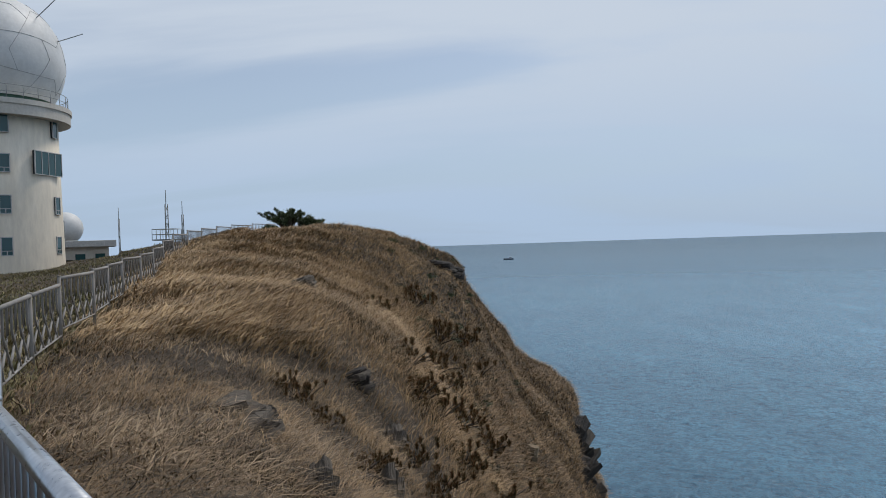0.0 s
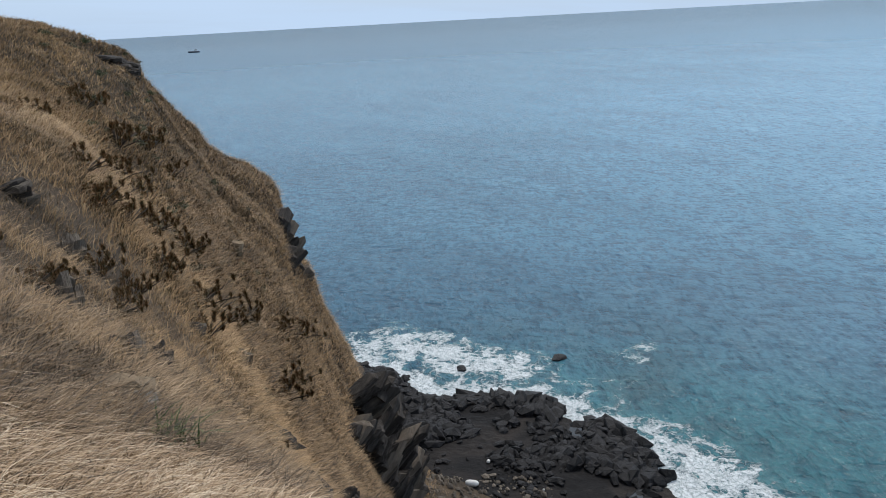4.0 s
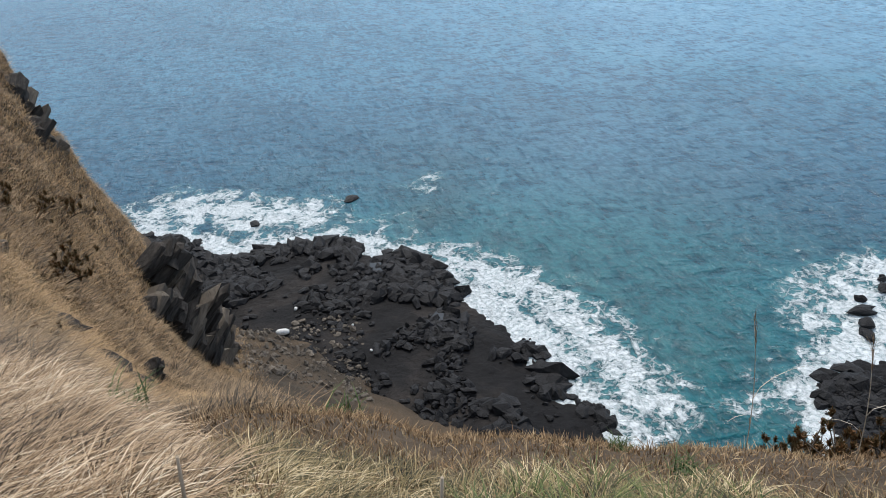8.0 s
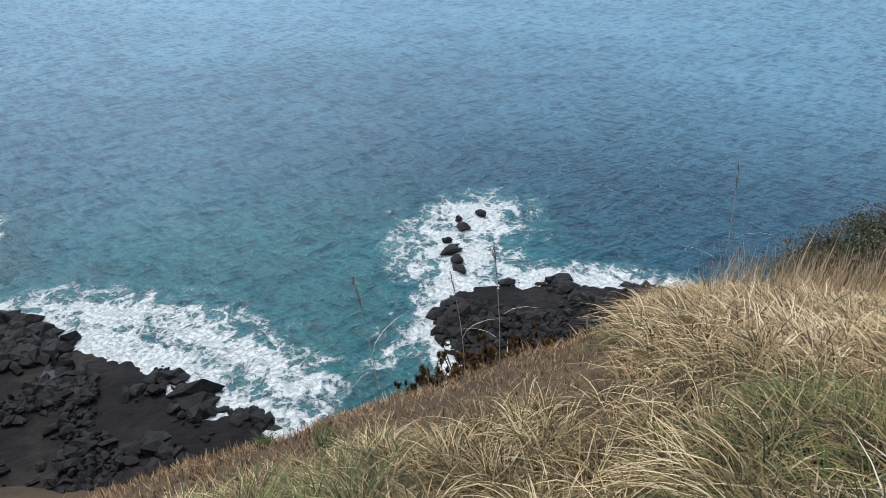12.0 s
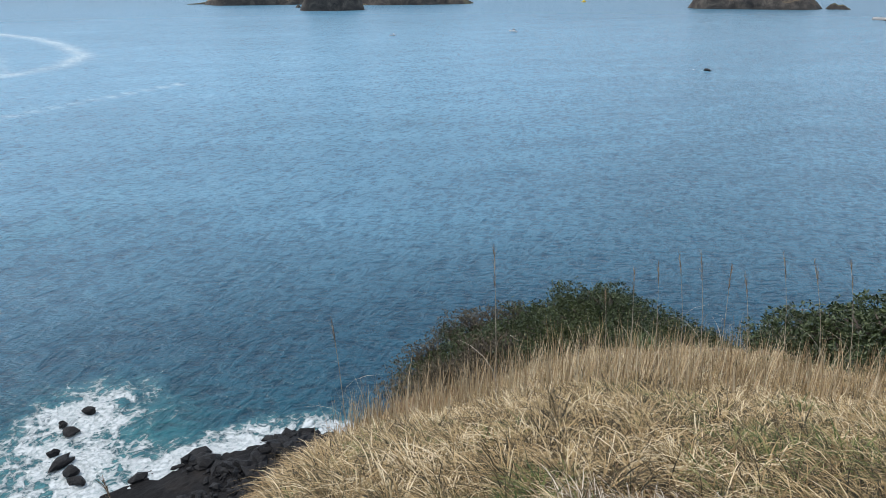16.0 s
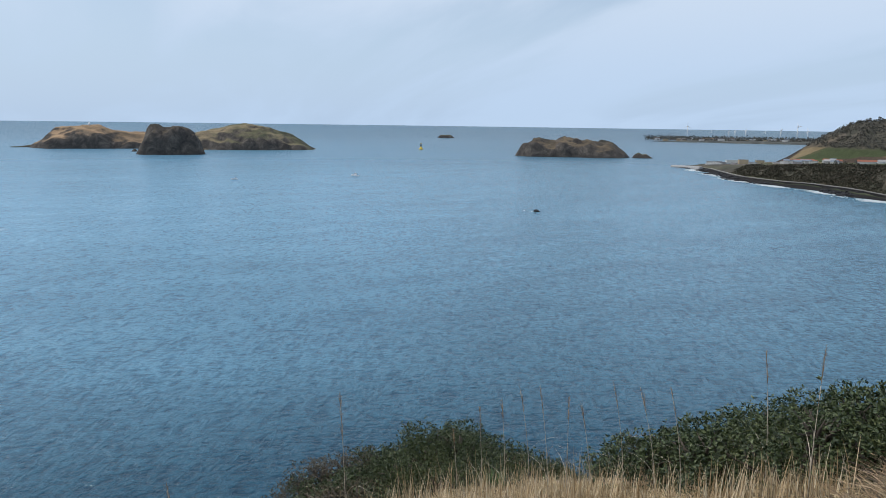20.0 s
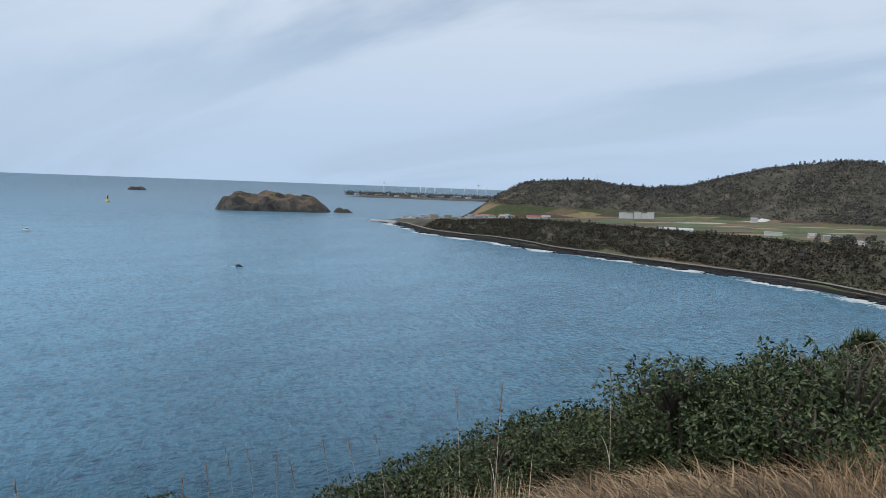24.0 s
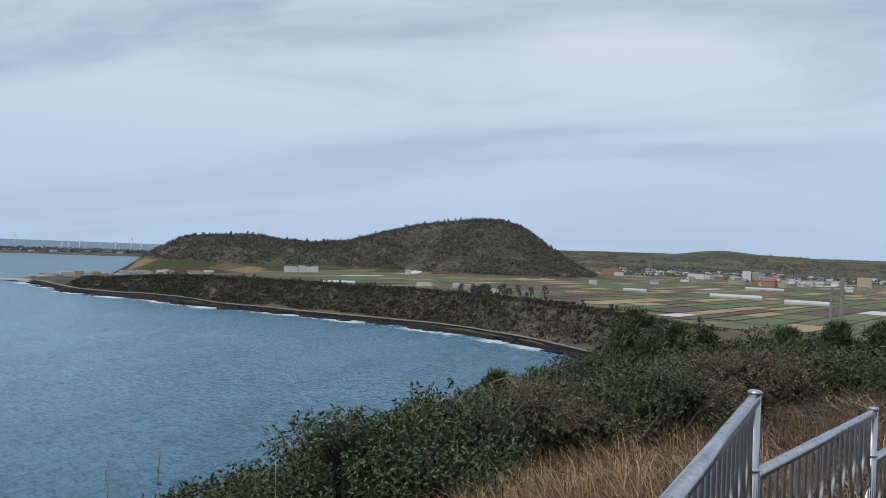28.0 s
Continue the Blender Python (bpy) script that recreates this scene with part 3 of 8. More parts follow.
def lowland_z(x, y):
    d = coast_y(x) - y + 9 * fbm(x, y, 42, 23, 4)          # metres inland, roughly
    cliff = np.interp(x, [-400, 35, 500, 620, 730, 960], [30, 33, 31, 26, 17, 6])
    slope = np.clip((d - 14) / 46, 0, 1)
    slope = slope * slope * (3 - 2 * slope)
    z = np.interp(d, [-60, -8, 0, 10, 16], [-6, -1.0, 0.4, 2.2, 3.6]) + slope * (cliff - 3.6)
    z = z + slope * (1 - slope) * 14 * fbm(x, y, 60, 21, 4)
    r = np.hypot(x, y)
    z = z + np.interp(r, [1200, 2300, 3300, 4300, 4900], [0, 0, 12, 44, 78]) * (d > 20) * (x < 900)
    # the two-topped wooded hill: its skyline by bearing, falling off before and behind
    az = np.degrees(np.arctan2(x, y)) % 360
    top = np.interp(az, [143.0, 143.8, 145.3, 146.8, 147.9, 150.7, 153.2, 154.9, 157.4, 160.0, 162.6, 165.2, 167.9, 170.5, 171.8, 173.6, 175.8, 178.0, 179.6],
                    [0, 14, 46, 73, 87, 94, 97, 87, 85, 91, 113, 132, 143, 149, 149, 131, 86, 50, 30])
    mid = np.interp(az, [143, 150, 160, 171, 180], [1760, 1740, 1700, 1640, 1600])
    wid = np.interp(az, [143, 150, 160, 171, 180], [130, 200, 230, 330, 280])
    u = np.clip(np.abs(r - mid) / wid, 0, 1)
    fall = (1 - u * u * (3 - 2 * u)) ** 0.8
    hill = np.clip(top - z, 0, None) * fall
    hill = hill * (1 + 0.16 * (1 - fall) * fbm(x, y, 90, 22, 4) * 2)
    z = z + hill
    # far hills inland
    for az, rad, h, w in ((188.0, 4500, 46, 170), (192.6, 4500, 18, 130), (184, 4600, 10, 400), (197, 4550, 14, 300)):
        cx, cy = rad * math.sin(radians(az)), rad * math.cos(radians(az))
        z = z + h * np.exp(-((x - cx) ** 2 + (y - cy) ** 2) / (2 * w * w))
    return z


def build_lowland():
    az = np.concatenate([np.arange(118, 202, 0.16), np.arange(202, 300, 2.0)])
    r = np.concatenate([np.linspace(150, 520, 20)[:-1], np.linspace(520, 1100, 150)[:-1], np.geomspace(1100, 2100, 120)[:-1], np.geomspace(2100, 4900, 50)])
    A, Rr = np.meshgrid(az, r, indexing="ij")
    x, y = polar(A, Rr)
    z = lowland_z(x, y)
    # run up to the foot of the headland
    w = np.clip((r - 150) / 250, 0, 1)[None, :]
    z0 = ground_z(*polar(az, 149.0, C))[:, None]
    z = z * w + np.minimum(z0, 60) * (1 - w)
    z = np.where((A < 184) & (Rr < 500), np.minimum(z, -2.0), z)
    f = grid_faces(len(az), len(r))[:, ::-1]
    zi = z.reshape(-1)
    keep = (zi[f] > -1.8).any(1)
    me = mesh_of("lowland", np.stack([x, y, z], -1).reshape(-1, 3), f[keep], True)
    m, n, l, b = material("coastal land cover", 0.95, 0, 0.2)
    tc = n.new("ShaderNodeTexCoord").outputs["Object"]
    at = n.new("ShaderNodeAttribute"); at.attribute_name = "cover"
    sp = n.new("ShaderNodeSeparateColor"); l.new(at.outputs["Color"], sp.inputs[0])
    # long narrow fields, each with its own crop
    vo = n.new("ShaderNodeTexVoronoi"); vo.distance = "CHEBYCHEV"
    vo.inputs["Scale"].default_value, vo.inputs["Randomness"].default_value = 0.016, 0.8
    mp = n.new("ShaderNodeMapping"); mp.inputs["Rotation"].default_value = (0, 0, radians(24)); mp.inputs["Scale"].default_value = (0.55, 1.7, 0.0)
    l.new(tc, mp.inputs[0]); l.new(mp.outputs[0], vo.inputs["Vector"])
    sv = n.new("ShaderNodeSeparateColor"); l.new(vo.outputs["Color"], sv.inputs[0])
    rf = ramp(n, [(0.0, (0.055, 0.07, 0.032)), (0.22, (0.10, 0.125, 0.05)), (0.38, (0.12, 0.095, 0.06)), (0.52, (0.075, 0.055, 0.042)), (0.66, (0.20, 0.16, 0.09)), (0.76, (0.075, 0.095, 0.042)), (0.88, (0.14, 0.10, 0.07))])
    rf.color_ramp.interpolation = "CONSTANT"
    l.new(sv.outputs[0], rf.inputs[0])
    nf = noise_node(n, l, 0.06, 6, 0.65, 0.4, tc)
    rn = ramp(n, [(0.3, (0.6, 0.6, 0.6)), (0.7, (1.25, 1.25, 1.25))]); l.new(nf.outputs[0], rn.inputs[0])
    fields = mix_rgb(n, l, 0.7, rf.outputs[0], rn.outputs[0], "MULTIPLY")
    # wooded ground, greyed and paled in its colour in place of haze
    nw = noise_node(n, l, 0.035, 8, 0.7, 0.5, tc)
    rw = ramp(n, [(0.30, (0.040, 0.042, 0.034)), (0.5, (0.075, 0.072, 0.056)), (0.62, (0.118, 0.102, 0.080)), (0.8, (0.17, 0.145, 0.112))])
    l.new(nw.outputs[0], rw.inputs[0])
    nl = noise_node(n, l, 0.2, 6, 0.7, 0.3, tc)
    rl = ramp(n, [(0.3, (0.006, 0.006, 0.007)), (0.7, (0.026, 0.024, 0.023))]); l.new(nl.outputs[0], rl.inputs[0])
    c = mix_rgb(n, l, sp.outputs[0], fields, rw.outputs[0])
    c = mix_rgb(n, l, sp.outputs[1], c, rl.outputs[0])
    c = mix_rgb(n, l, sp.outputs[2], c, mix_rgb(n, l, nf.outputs[0], (0.16, 0.105, 0.065), (0.26, 0.18, 0.11)))
    l.new(c, b.inputs["Base Color"])
    bump(n, l, b, nw.outputs[0], 0.6, 3.0)
    d = coast_y(x) - y
    hillmask = np.clip((z - np.interp(np.hypot(x, y), [0, 2300, 3300, 4900], [33.5, 35, 60, 145])) / 4, 0, 1)
    wood = np.maximum(np.clip(1 - np.abs(d - 42) / 34, 0, 1) ** 0.5 * (d > 14) * (x > -500), hillmask)
    wood = np.where(np.hypot(x, y) > 2900, np.clip(fbm(x, y, 260, 31, 3) * 1.4 + 0.2, 0, 1), wood)
    lava = np.clip((14 - d) / 4, 0, 1)
    bare = np.clip(fbm(x, y, 150, 33, 3) * 2.2 - 0.25, 0, 1) * (z > 33) * (z < 52) * (np.hypot(x, y) < 1800)
    bare = 0.4 * np.maximum(bare, 0.35 * (np.hypot(x - 1730 * math.sin(radians(145.2)), y - 1730 * math.cos(radians(145.2))) < 70) * (z < 58))
    ca = me.color_attributes.new("cover", "FLOAT_COLOR", "POINT")
    ca.data.foreach_set("color", np.stack([wood, lava, bare, np.ones_like(wood)], -1).astype(np.float32).ravel())
    obj("lowland", me, m, label="low coastal plain with narrow fields, wooded sea cliff and a wooded hill", category="ground", kind="structure")


build_lowland()


# ---------------------------------------------------------------- islands
def isle_material(name, low, mid, high):
    """Dark rock faces, straw and green on what lies flat."""
    m, n, l, b = material(name, 0.95, 0, 0.2)
    tc = n.new("ShaderNodeTexCoord").outputs["Object"]
    a = noise_node(n, l, 0.05, 8, 0.72, 0.5, tc)
    rr = ramp(n, [(0.3, (0.030, 0.028, 0.028)), (0.5, (0.075, 0.067, 0.060)), (0.7, (0.17, 0.148, 0.125))]); l.new(a.outputs[0], rr.inputs[0])
    g = noise_node(n, l, 0.010, 5, 0.6, 0.4, tc)
    rg = ramp(n, [(0.36, low), (0.48, mid), (0.60, high)]); l.new(g.outputs[0], rg.inputs[0])
    ge = n.new("ShaderNodeNewGeometry"); sx = n.new("ShaderNodeSeparateXYZ"); l.new(ge.outputs["Normal"], sx.inputs[0])
    at = n.new("ShaderNodeMath"); at.operation = "MULTIPLY_ADD"; at.inputs[1].default_value, at.inputs[2].default_value = 0.35, -0.17
    l.new(a.outputs[0], at.inputs[0])
    su = n.new("ShaderNodeMath"); su.operation = "ADD"; l.new(sx.outputs[2], su.inputs[0]); l.new(at.outputs[0], su.inputs[1])
    st = n.new("ShaderNodeMapRange"); st.inputs[1].default_value, st.inputs[2].default_value = 0.78, 0.94; l.new(su.outputs[0], st.inputs[0])
    l.new(mix_rgb(n, l, st.outputs[0], rr.outputs[0], rg.outputs[0]), b.inputs["Base Color"])
    bump(n, l, b, a.outputs[0], 1.0, 4.0)
    return m


M_ISLE_SAND = isle_material("sandy island slopes", (0.14, 0.105, 0.07), (0.30, 0.21, 0.13), (0.42, 0.29, 0.175))
M_ISLE_DARK = isle_material("dark island rock", (0.045, 0.042, 0.034), (0.090, 0.074, 0.054), (0.17, 0.13, 0.085))
M_ISLE_TOP = isle_material("scrubby island slopes", (0.060, 0.066, 0.040), (0.145, 0.135, 0.080), (0.25, 0.20, 0.125))


def island(name, cx, cy, az, length, depth, heights, label, seed, step=4.0, steep=0.5, rough=7.0, foot=1.0, mat=None):
    """A rocky isle: heights along its length as seen from the lookout (first to last, left to right), falling off across its depth."""
    ux, uy = math.sin(radians(az)), math.cos(radians(az))      # away from the lookout
    sx, sy = uy, -ux                                            # to the viewer's right
    nu, nv = int(length / step) + 1, int(depth / step) + 1
    u, v = np.meshgrid(np.linspace(-0.5, 0.5, nu), np.linspace(-0.5, 0.5, nv), indexing="ij")
    hgt = np.interp(u + 0.5, np.linspace(0, 1, len(heights)), heights)
    px, py = cx + u * length * sx + v * depth * ux, cy + u * length * sy + v * depth * uy
    uu = u * 2 + 0.10 * fbm(px, py, 60, seed, 3)
    vv = v * 2 + 0.25 * fbm(px, py, 70, seed + 1, 3)
    rim = 1 - np.clip(np.abs(vv) ** 2.0 + np.clip(np.abs(uu), 0, 2) ** 6, 0, 1.5)
    rim = np.minimum(rim, 3.0 * np.minimum(1 - np.abs(2 * u), 1 - np.abs(2 * v)) - 0.06)
    face = np.clip(rim / steep, -0.4, 1)
    face = np.where(face > 0, np.clip(face, 0, 1) ** 0.55, face)
    # a cliff at the water's edge, then a grassy back up to the ridge
    low = np.clip(rim / 0.10, 0, 1) * foot * (0.8 + 0.5 * fbm(px, py, 80, seed + 7, 2))
    face = np.where(face > 0, np.minimum(face, low + (1 - low) * np.clip((rim - 0.06) / 0.8, 0, 1) ** 0.85), face)
    z = hgt * face + (1.3 * rough * fbm(px, py, 30, seed + 2, 4) - 1.6 * rough * np.abs(fbm(px, py, 45, seed + 3, 3)) * (face < 0.98) + 0.3 * rough) * np.clip(rim * 5, 0, 1) * np.clip(hgt / 30, 0.3, 1)
    z = np.where(rim <= 0, np.minimum(z, -0.5), z)
    f = grid_faces(nu, nv)[:, ::-1]
    keep = (z.reshape(-1)[f] > -0.45).any(1)
    me = mesh_of(name, np.stack([px, py, z], -1).reshape(-1, 3), f[keep], True)
    return obj(name, me, mat or M_ISLE_TOP, label=label, category="island")


def isle_at(name, az0, az1, rad, depth, heights, label, seed, **k):
    azm = (az0 + az1) / 2
    x, y = polar(azm, rad + depth * 0.42)
    return island(name, float(x), float(y), azm, rad * math.radians(az1 - az0) * 1.04, depth, heights, label, seed, **k)


isle_at("island", 89.2, 100.5, 2050, 300, (6, 24, 46, 50, 55, 54, 42, 36, 36, 32, 26, 20, 10), "long rocky island with a sandy straw-coloured dome", 41, rough=4.5, foot=0.42, mat=M_ISLE_SAND)
isle_at("island", 96.2, 100.9, 1680, 130, (6, 34, 52, 50, 44, 50, 46, 42, 34, 14), "dark craggy rock island with steep cliffs", 51, steep=0.3, rough=13, mat=M_ISLE_DARK)
isle_at("island", 98.5, 109.2, 1960, 330, (14, 28, 40, 45, 50, 58, 62, 57, 51, 44, 34, 20, 4), "round-backed island with scrub, grass and low cliffs", 61, rough=4.5, foot=0.32)
isle_at("island", 124.3, 133.0, 1745, 190, (8, 28, 33, 35, 31, 27, 42, 41, 37, 36, 32, 30, 26, 20, 6), "dark rocky island with straw grass on its humps", 71, steep=0.4, rough=9, foot=0.6, mat=M_ISLE_DARK)
isle_at("rock_islet", 133.1, 134.6, 1780, 40, (3, 9, 12, 7, 9, 4, 2), "low black reef beside an island", 81, step=3.0, rough=3)
isle_at("rock_islet", 118.3, 119.6, 3600, 60, (4, 16, 14, 17, 6), "small flat rock far out at sea", 85, step=4.0, rough=2)
isle_at("rock_islet", 95.9, 96.3, 1850, 16, (2, 6, 3), "small black rock awash", 88, step=2.0, rough=1)
isle_at("rock_islet", 88.4, 90.2, 2150, 40, (1, 2, 5, 8), "low skerry with surf at an island's end", 89, step=3.0, rough=1)
# far cape with the wind farm
cape = isle_at("cape", 132.5, 150.0, 3580, 900, (0.6, 1.5, 4, 7, 9, 10, 11, 12, 13, 14, 16, 18), "far low cape with trees and houses", 91, step=22.0, rough=1.0, steep=0.12)
cape.data.materials[0] = two_tone("low cape scrub and rock", [(0.3, (0.04, 0.045, 0.042)), (0.55, (0.09, 0.095, 0.085)), (0.75, (0.20, 0.195, 0.18))], 0.02, 0.1, 0.95)

# ---------------------------------------------------------------- shore platforms and boulders
def inside(px, py, poly):
    res = np.zeros(px.shape, bool)
    for (x0, y0), (x1, y1) in zip(poly, poly[1:] + poly[:1]):
        hit = ((y0 > py) != (y1 > py)) & (px < (x1 - x0) * (py - y0) / (y1 - y0 + 1e-9) + x0)
        res ^= hit
    return res


def edge_dist(px, py, line):
    d = np.full(px.shape, 1e9)
    for (x0, y0), (x1, y1) in zip(line, line[1:]):
        dx, dy = x1 - x0, y1 - y0
        t = np.clip(((px - x0) * dx + (py - y0) * dy) / (dx * dx + dy * dy), 0, 1)
        d = np.minimum(d, np.hypot(px - x0 - t * dx, py - y0 - t * dy))
    return d


BEACH_POLY = BEACH_EDGE + [(42, 40), (38, 60), (28, 84), (26, 110), (32, 140)]
SHELF_POLY = SHELF_EDGE + [(80, -20), (74, 0), (76, 18)]


def shore_z(x, y, poly, edge, high):
    ins = inside(x, y, poly)
    d = edge_dist(x, y, edge) * np.where(ins, 1, -1) + 1.6 * fbm(x, y, 7, 12, 3)
    return np.interp(d, [-5, -1, 0, 3, 6, 12, 40], [-3, -0.9, -0.25, 0.35, 0.8, 1.0 + 0.3 * high, 1.2 + high])


def build_shore(name, poly, edge, high, x0, x1, y0, y1, label):
    nx, ny = int((x1 - x0) / 0.7), int((y1 - y0) / 0.7)
    x, y = np.meshgrid(np.linspace(x0, x1, nx), np.linspace(y0, y1, ny), indexing="ij")
    z = shore_z(x, y, poly, edge, high)
    jag = np.interp(edge_dist(x, y, edge), [0, 20, 32], [1, 0.9, 0.15])
    z = z + jag * (0.5 * np.abs(fbm(x, y, 2.4, 14, 3)) + 0.35 * fbm(x, y, 6, 15, 3))
    f = grid_faces(nx, ny)[:, ::-1]
    keep = (z.reshape(-1)[f] > -0.6).any(1)
    obj(name, mesh_of(name, np.stack([x, y, z], -1).reshape(-1, 3), f[keep], False), M_SHORE, label=label, category="rock platform", kind="structure")


def shore_material():
    m, n, l, b = material("black shore rock and gravel", 0.7, 0, 0.15)
    tc = n.new("ShaderNodeTexCoord").outputs["Object"]
    a = noise_node(n, l, 0.07, 5, 0.6, 0.6, tc)
    f = noise_node(n, l, 1.3, 7, 0.7, 0.2, tc)
    r = ramp(n, [(0.35, (0.004, 0.004, 0.005)), (0.5, (0.009, 0.009, 0.010)), (0.66, (0.030, 0.026, 0.024))]); l.new(a.outputs[0], r.inputs[0])
    r2 = ramp(n, [(0.3, (0.4, 0.4, 0.4)), (0.75, (1.7, 1.65, 1.6))]); l.new(f.outputs[0], r2.inputs[0])
    l.new(mix_rgb(n, l, 0.8, r.outputs[0], r2.outputs[0], "MULTIPLY"), b.inputs["Base Color"])
    bump(n, l, b, f.outputs[0], 0.8, 0.35)
    return m


M_SHORE = shore_material()
build_shore("rock_platform_beach", BEACH_POLY, BEACH_EDGE, 1.6, 24, 80, 36, 152, "black lava rock platform with dark gravel below the cliff")
build_shore("rock_platform_shelf", SHELF_POLY, SHELF_EDGE, 1.2, 70, 118, -24, 32, "black lava shelf washed by surf")


def ico(sub):
    bm = bmesh.new()
    bmesh.ops.create_icosphere(bm, subdivisions=sub, radius=1.0)
    v = np.array([q.co[:] for q in bm.verts])
    f = np.array([[q.index for q in p.verts] for p in bm.faces])
    bm.free()
    return v, f


ICO1, ICO2, ICO3, ICO4 = ico(1), ico(2), ico(3), ico(4)


def noise3(v, s, seed, octv=3):
    return (fbm(v[..., 0] + 0.7 * v[..., 2], v[..., 1] - 0.4 * v[..., 2], s, seed, octv) + fbm(v[..., 1] + 31, v[..., 2] + 0.6 * v[..., 0], s, seed + 5, octv)) / 2


def rock_arrays(n, base, seed, rough=0.55):
    """n lumpy, flat-sided unit rocks at once: vertices n x k x 3."""
    g = np.random.default_rng(seed)
    v0, f0 = base
    off = g.uniform(0, 200, (n, 1, 3))
    v = np.repeat(v0[None], n, 0)
    d = 1 + rough * noise3(v * 1.0 + off, 0.9, seed, 2) + 0.25 * rough * noise3(v + off * 2, 0.35, seed + 3, 2)
    v = v * d[..., None]
    # cut some flat facets
    for _ in range(5):
        nn = g.normal(size=(n, 1, 3)); nn /= np.linalg.norm(nn, axis=2, keepdims=True)
        h = g.uniform(0.55, 0.85, (n, 1))
        over = np.clip((v * nn).sum(2) - h, 0, None)
        v = v - nn * over[..., None] * 0.85
    return v, f0


def boulder_field(name, count, poly, edge, high, x0, x1, y0, y1, seed, label, smin, smax, single):
    g = np.random.default_rng(seed)
    x, y = g.uniform(x0, x1, count * 6), g.uniform(y0, y1, count * 6)
    d = edge_dist(x, y, edge)
    ok = inside(x, y, poly) | (d < 1.2)
    dens = np.interp(d, [0, 3, 12, 18, 26, 34], [0.8, 1.0, 0.9, 0.6, 0.25, 0.10]) * (0.45 + 1.5 * fbm(x, y, 9, seed, 3))
    ok &= g.random(len(x)) < dens
    x, y, d = x[ok][:count], y[ok][:count], d[ok][:count]
    n = len(x)
    s = smin + (smax - smin) * g.random(n) ** 3.4
    s = s * np.interp(d, [0, 4, 25], [1.2, 1.1, 0.6]) * (1 + 0.5 * fbm(x, y, 6, seed + 4, 2))
    v, f0 = rock_arrays(n, ICO1, seed, 0.95)
    tl = g.uniform(-0.9, 0.9, n)
    v = np.stack([v[..., 0] * np.cos(tl)[:, None] - v[..., 2] * np.sin(tl)[:, None], v[..., 1], v[..., 0] * np.sin(tl)[:, None] + v[..., 2] * np.cos(tl)[:, None]], -1)
    a = g.uniform(0, 6.28, n)
    sc = np.stack([s * g.uniform(0.8, 1.6, n), s * g.uniform(0.55, 1.0, n), s * g.uniform(0.4, 0.9, n)], 1)
    v = v * sc[:, None, :]
    vx = v[..., 0] * np.cos(a)[:, None] - v[..., 1] * np.sin(a)[:, None]
    vy = v[..., 0] * np.sin(a)[:, None] + v[..., 1] * np.cos(a)[:, None]
    z0 = np.maximum(shore_z(x, y, poly, edge, high), -0.2) + 0.15 * s + 0.12
    v = np.stack([vx + x[:, None], vy + y[:, None], v[..., 2] + z0[:, None]], -1)
    big = np.argsort(-s)[:single]
    for i in big:
        me = mesh_of("boulder", v[i] - np.array([x[i], y[i], z0[i]]), f0)
        ob = obj("boulder", me, M_LAVA, label="large angular black lava boulder at the surf's edge", category="boulder", group="black boulders of the shore")
        ob.location = (x[i], y[i], z0[i])
    v = np.delete(v, big, 0)
    n = len(v)
    f = (f0[None] + (np.arange(n) * v.shape[1])[:, None, None]).reshape(-1, 3)
    obj(name, mesh_of(name, v.reshape(-1, 3), f), M_LAVA, label=label, category="boulders", kind="stuff")


boulder_field("boulders", 8000, BEACH_POLY, BEACH_EDGE, 1.6, 24, 80, 36, 152, 101, "jumbled black lava boulders along the surf", 0.24, 1.9, 240)
boulder_field("boulders", 2600, SHELF_POLY, SHELF_EDGE, 1.2, 70, 118, -24, 32, 102, "black lava boulders on a wave-washed shelf", 0.26, 1.5, 70)


def rock_thing(name, x, y, z, sx, sy, sz, rz, seed, mat, label, tilt=0.0, strata=0.0, base=None, rough=1.0):
    """One rock: a facetted lump or, with strata, a pile of broken layers."""
    g = np.random.default_rng(seed)
    if not strata:
        v, f = rock_arrays(1, base or ICO2, seed, rough)
        v[0] += 0.16 * np.stack([noise3(v[0] + q, 0.5, seed + 20 + i, 2) for i, q in enumerate((0, 7, 19))], 1)
        me = mesh_of(name, v[0] * np.array([sx, sy, sz]) / 2, f)
    else:
        v, f = rock_arrays(1, ICO4, seed, 1.0)
        v = v[0]
        tw = g.uniform(-0.5, 0.5, 2)
        bed = (v[:, 2] + tw[0] * v[:, 0] + tw[1] * v[:, 1]) * 5.5 + 0.7 * noise3(v, 0.9, seed + 9, 2)
        step = 1 + 0.05 * np.sin(np.floor(bed) * 12.9) + 0.03 * (bed % 1.0)
        cleft = 1 - 0.16 * np.exp(-(noise3(v, 0.7, seed + 30, 2) / 0.05) ** 2)
        v[:, :2] *= (step * cleft)[:, None]
        v += 0.11 * np.stack([noise3(v + q, 0.30, seed + 20 + i, 3) for i, q in enumerate((0, 7, 19))], 1)
        me = mesh_of(name, v * np.array([sx, sy, sz]) / 2, f)
    ob = obj(name, me, mat, label=label, category="rock")
    ob.matrix_world = pose(x, y, z, 0, tilt, rz)
    return ob


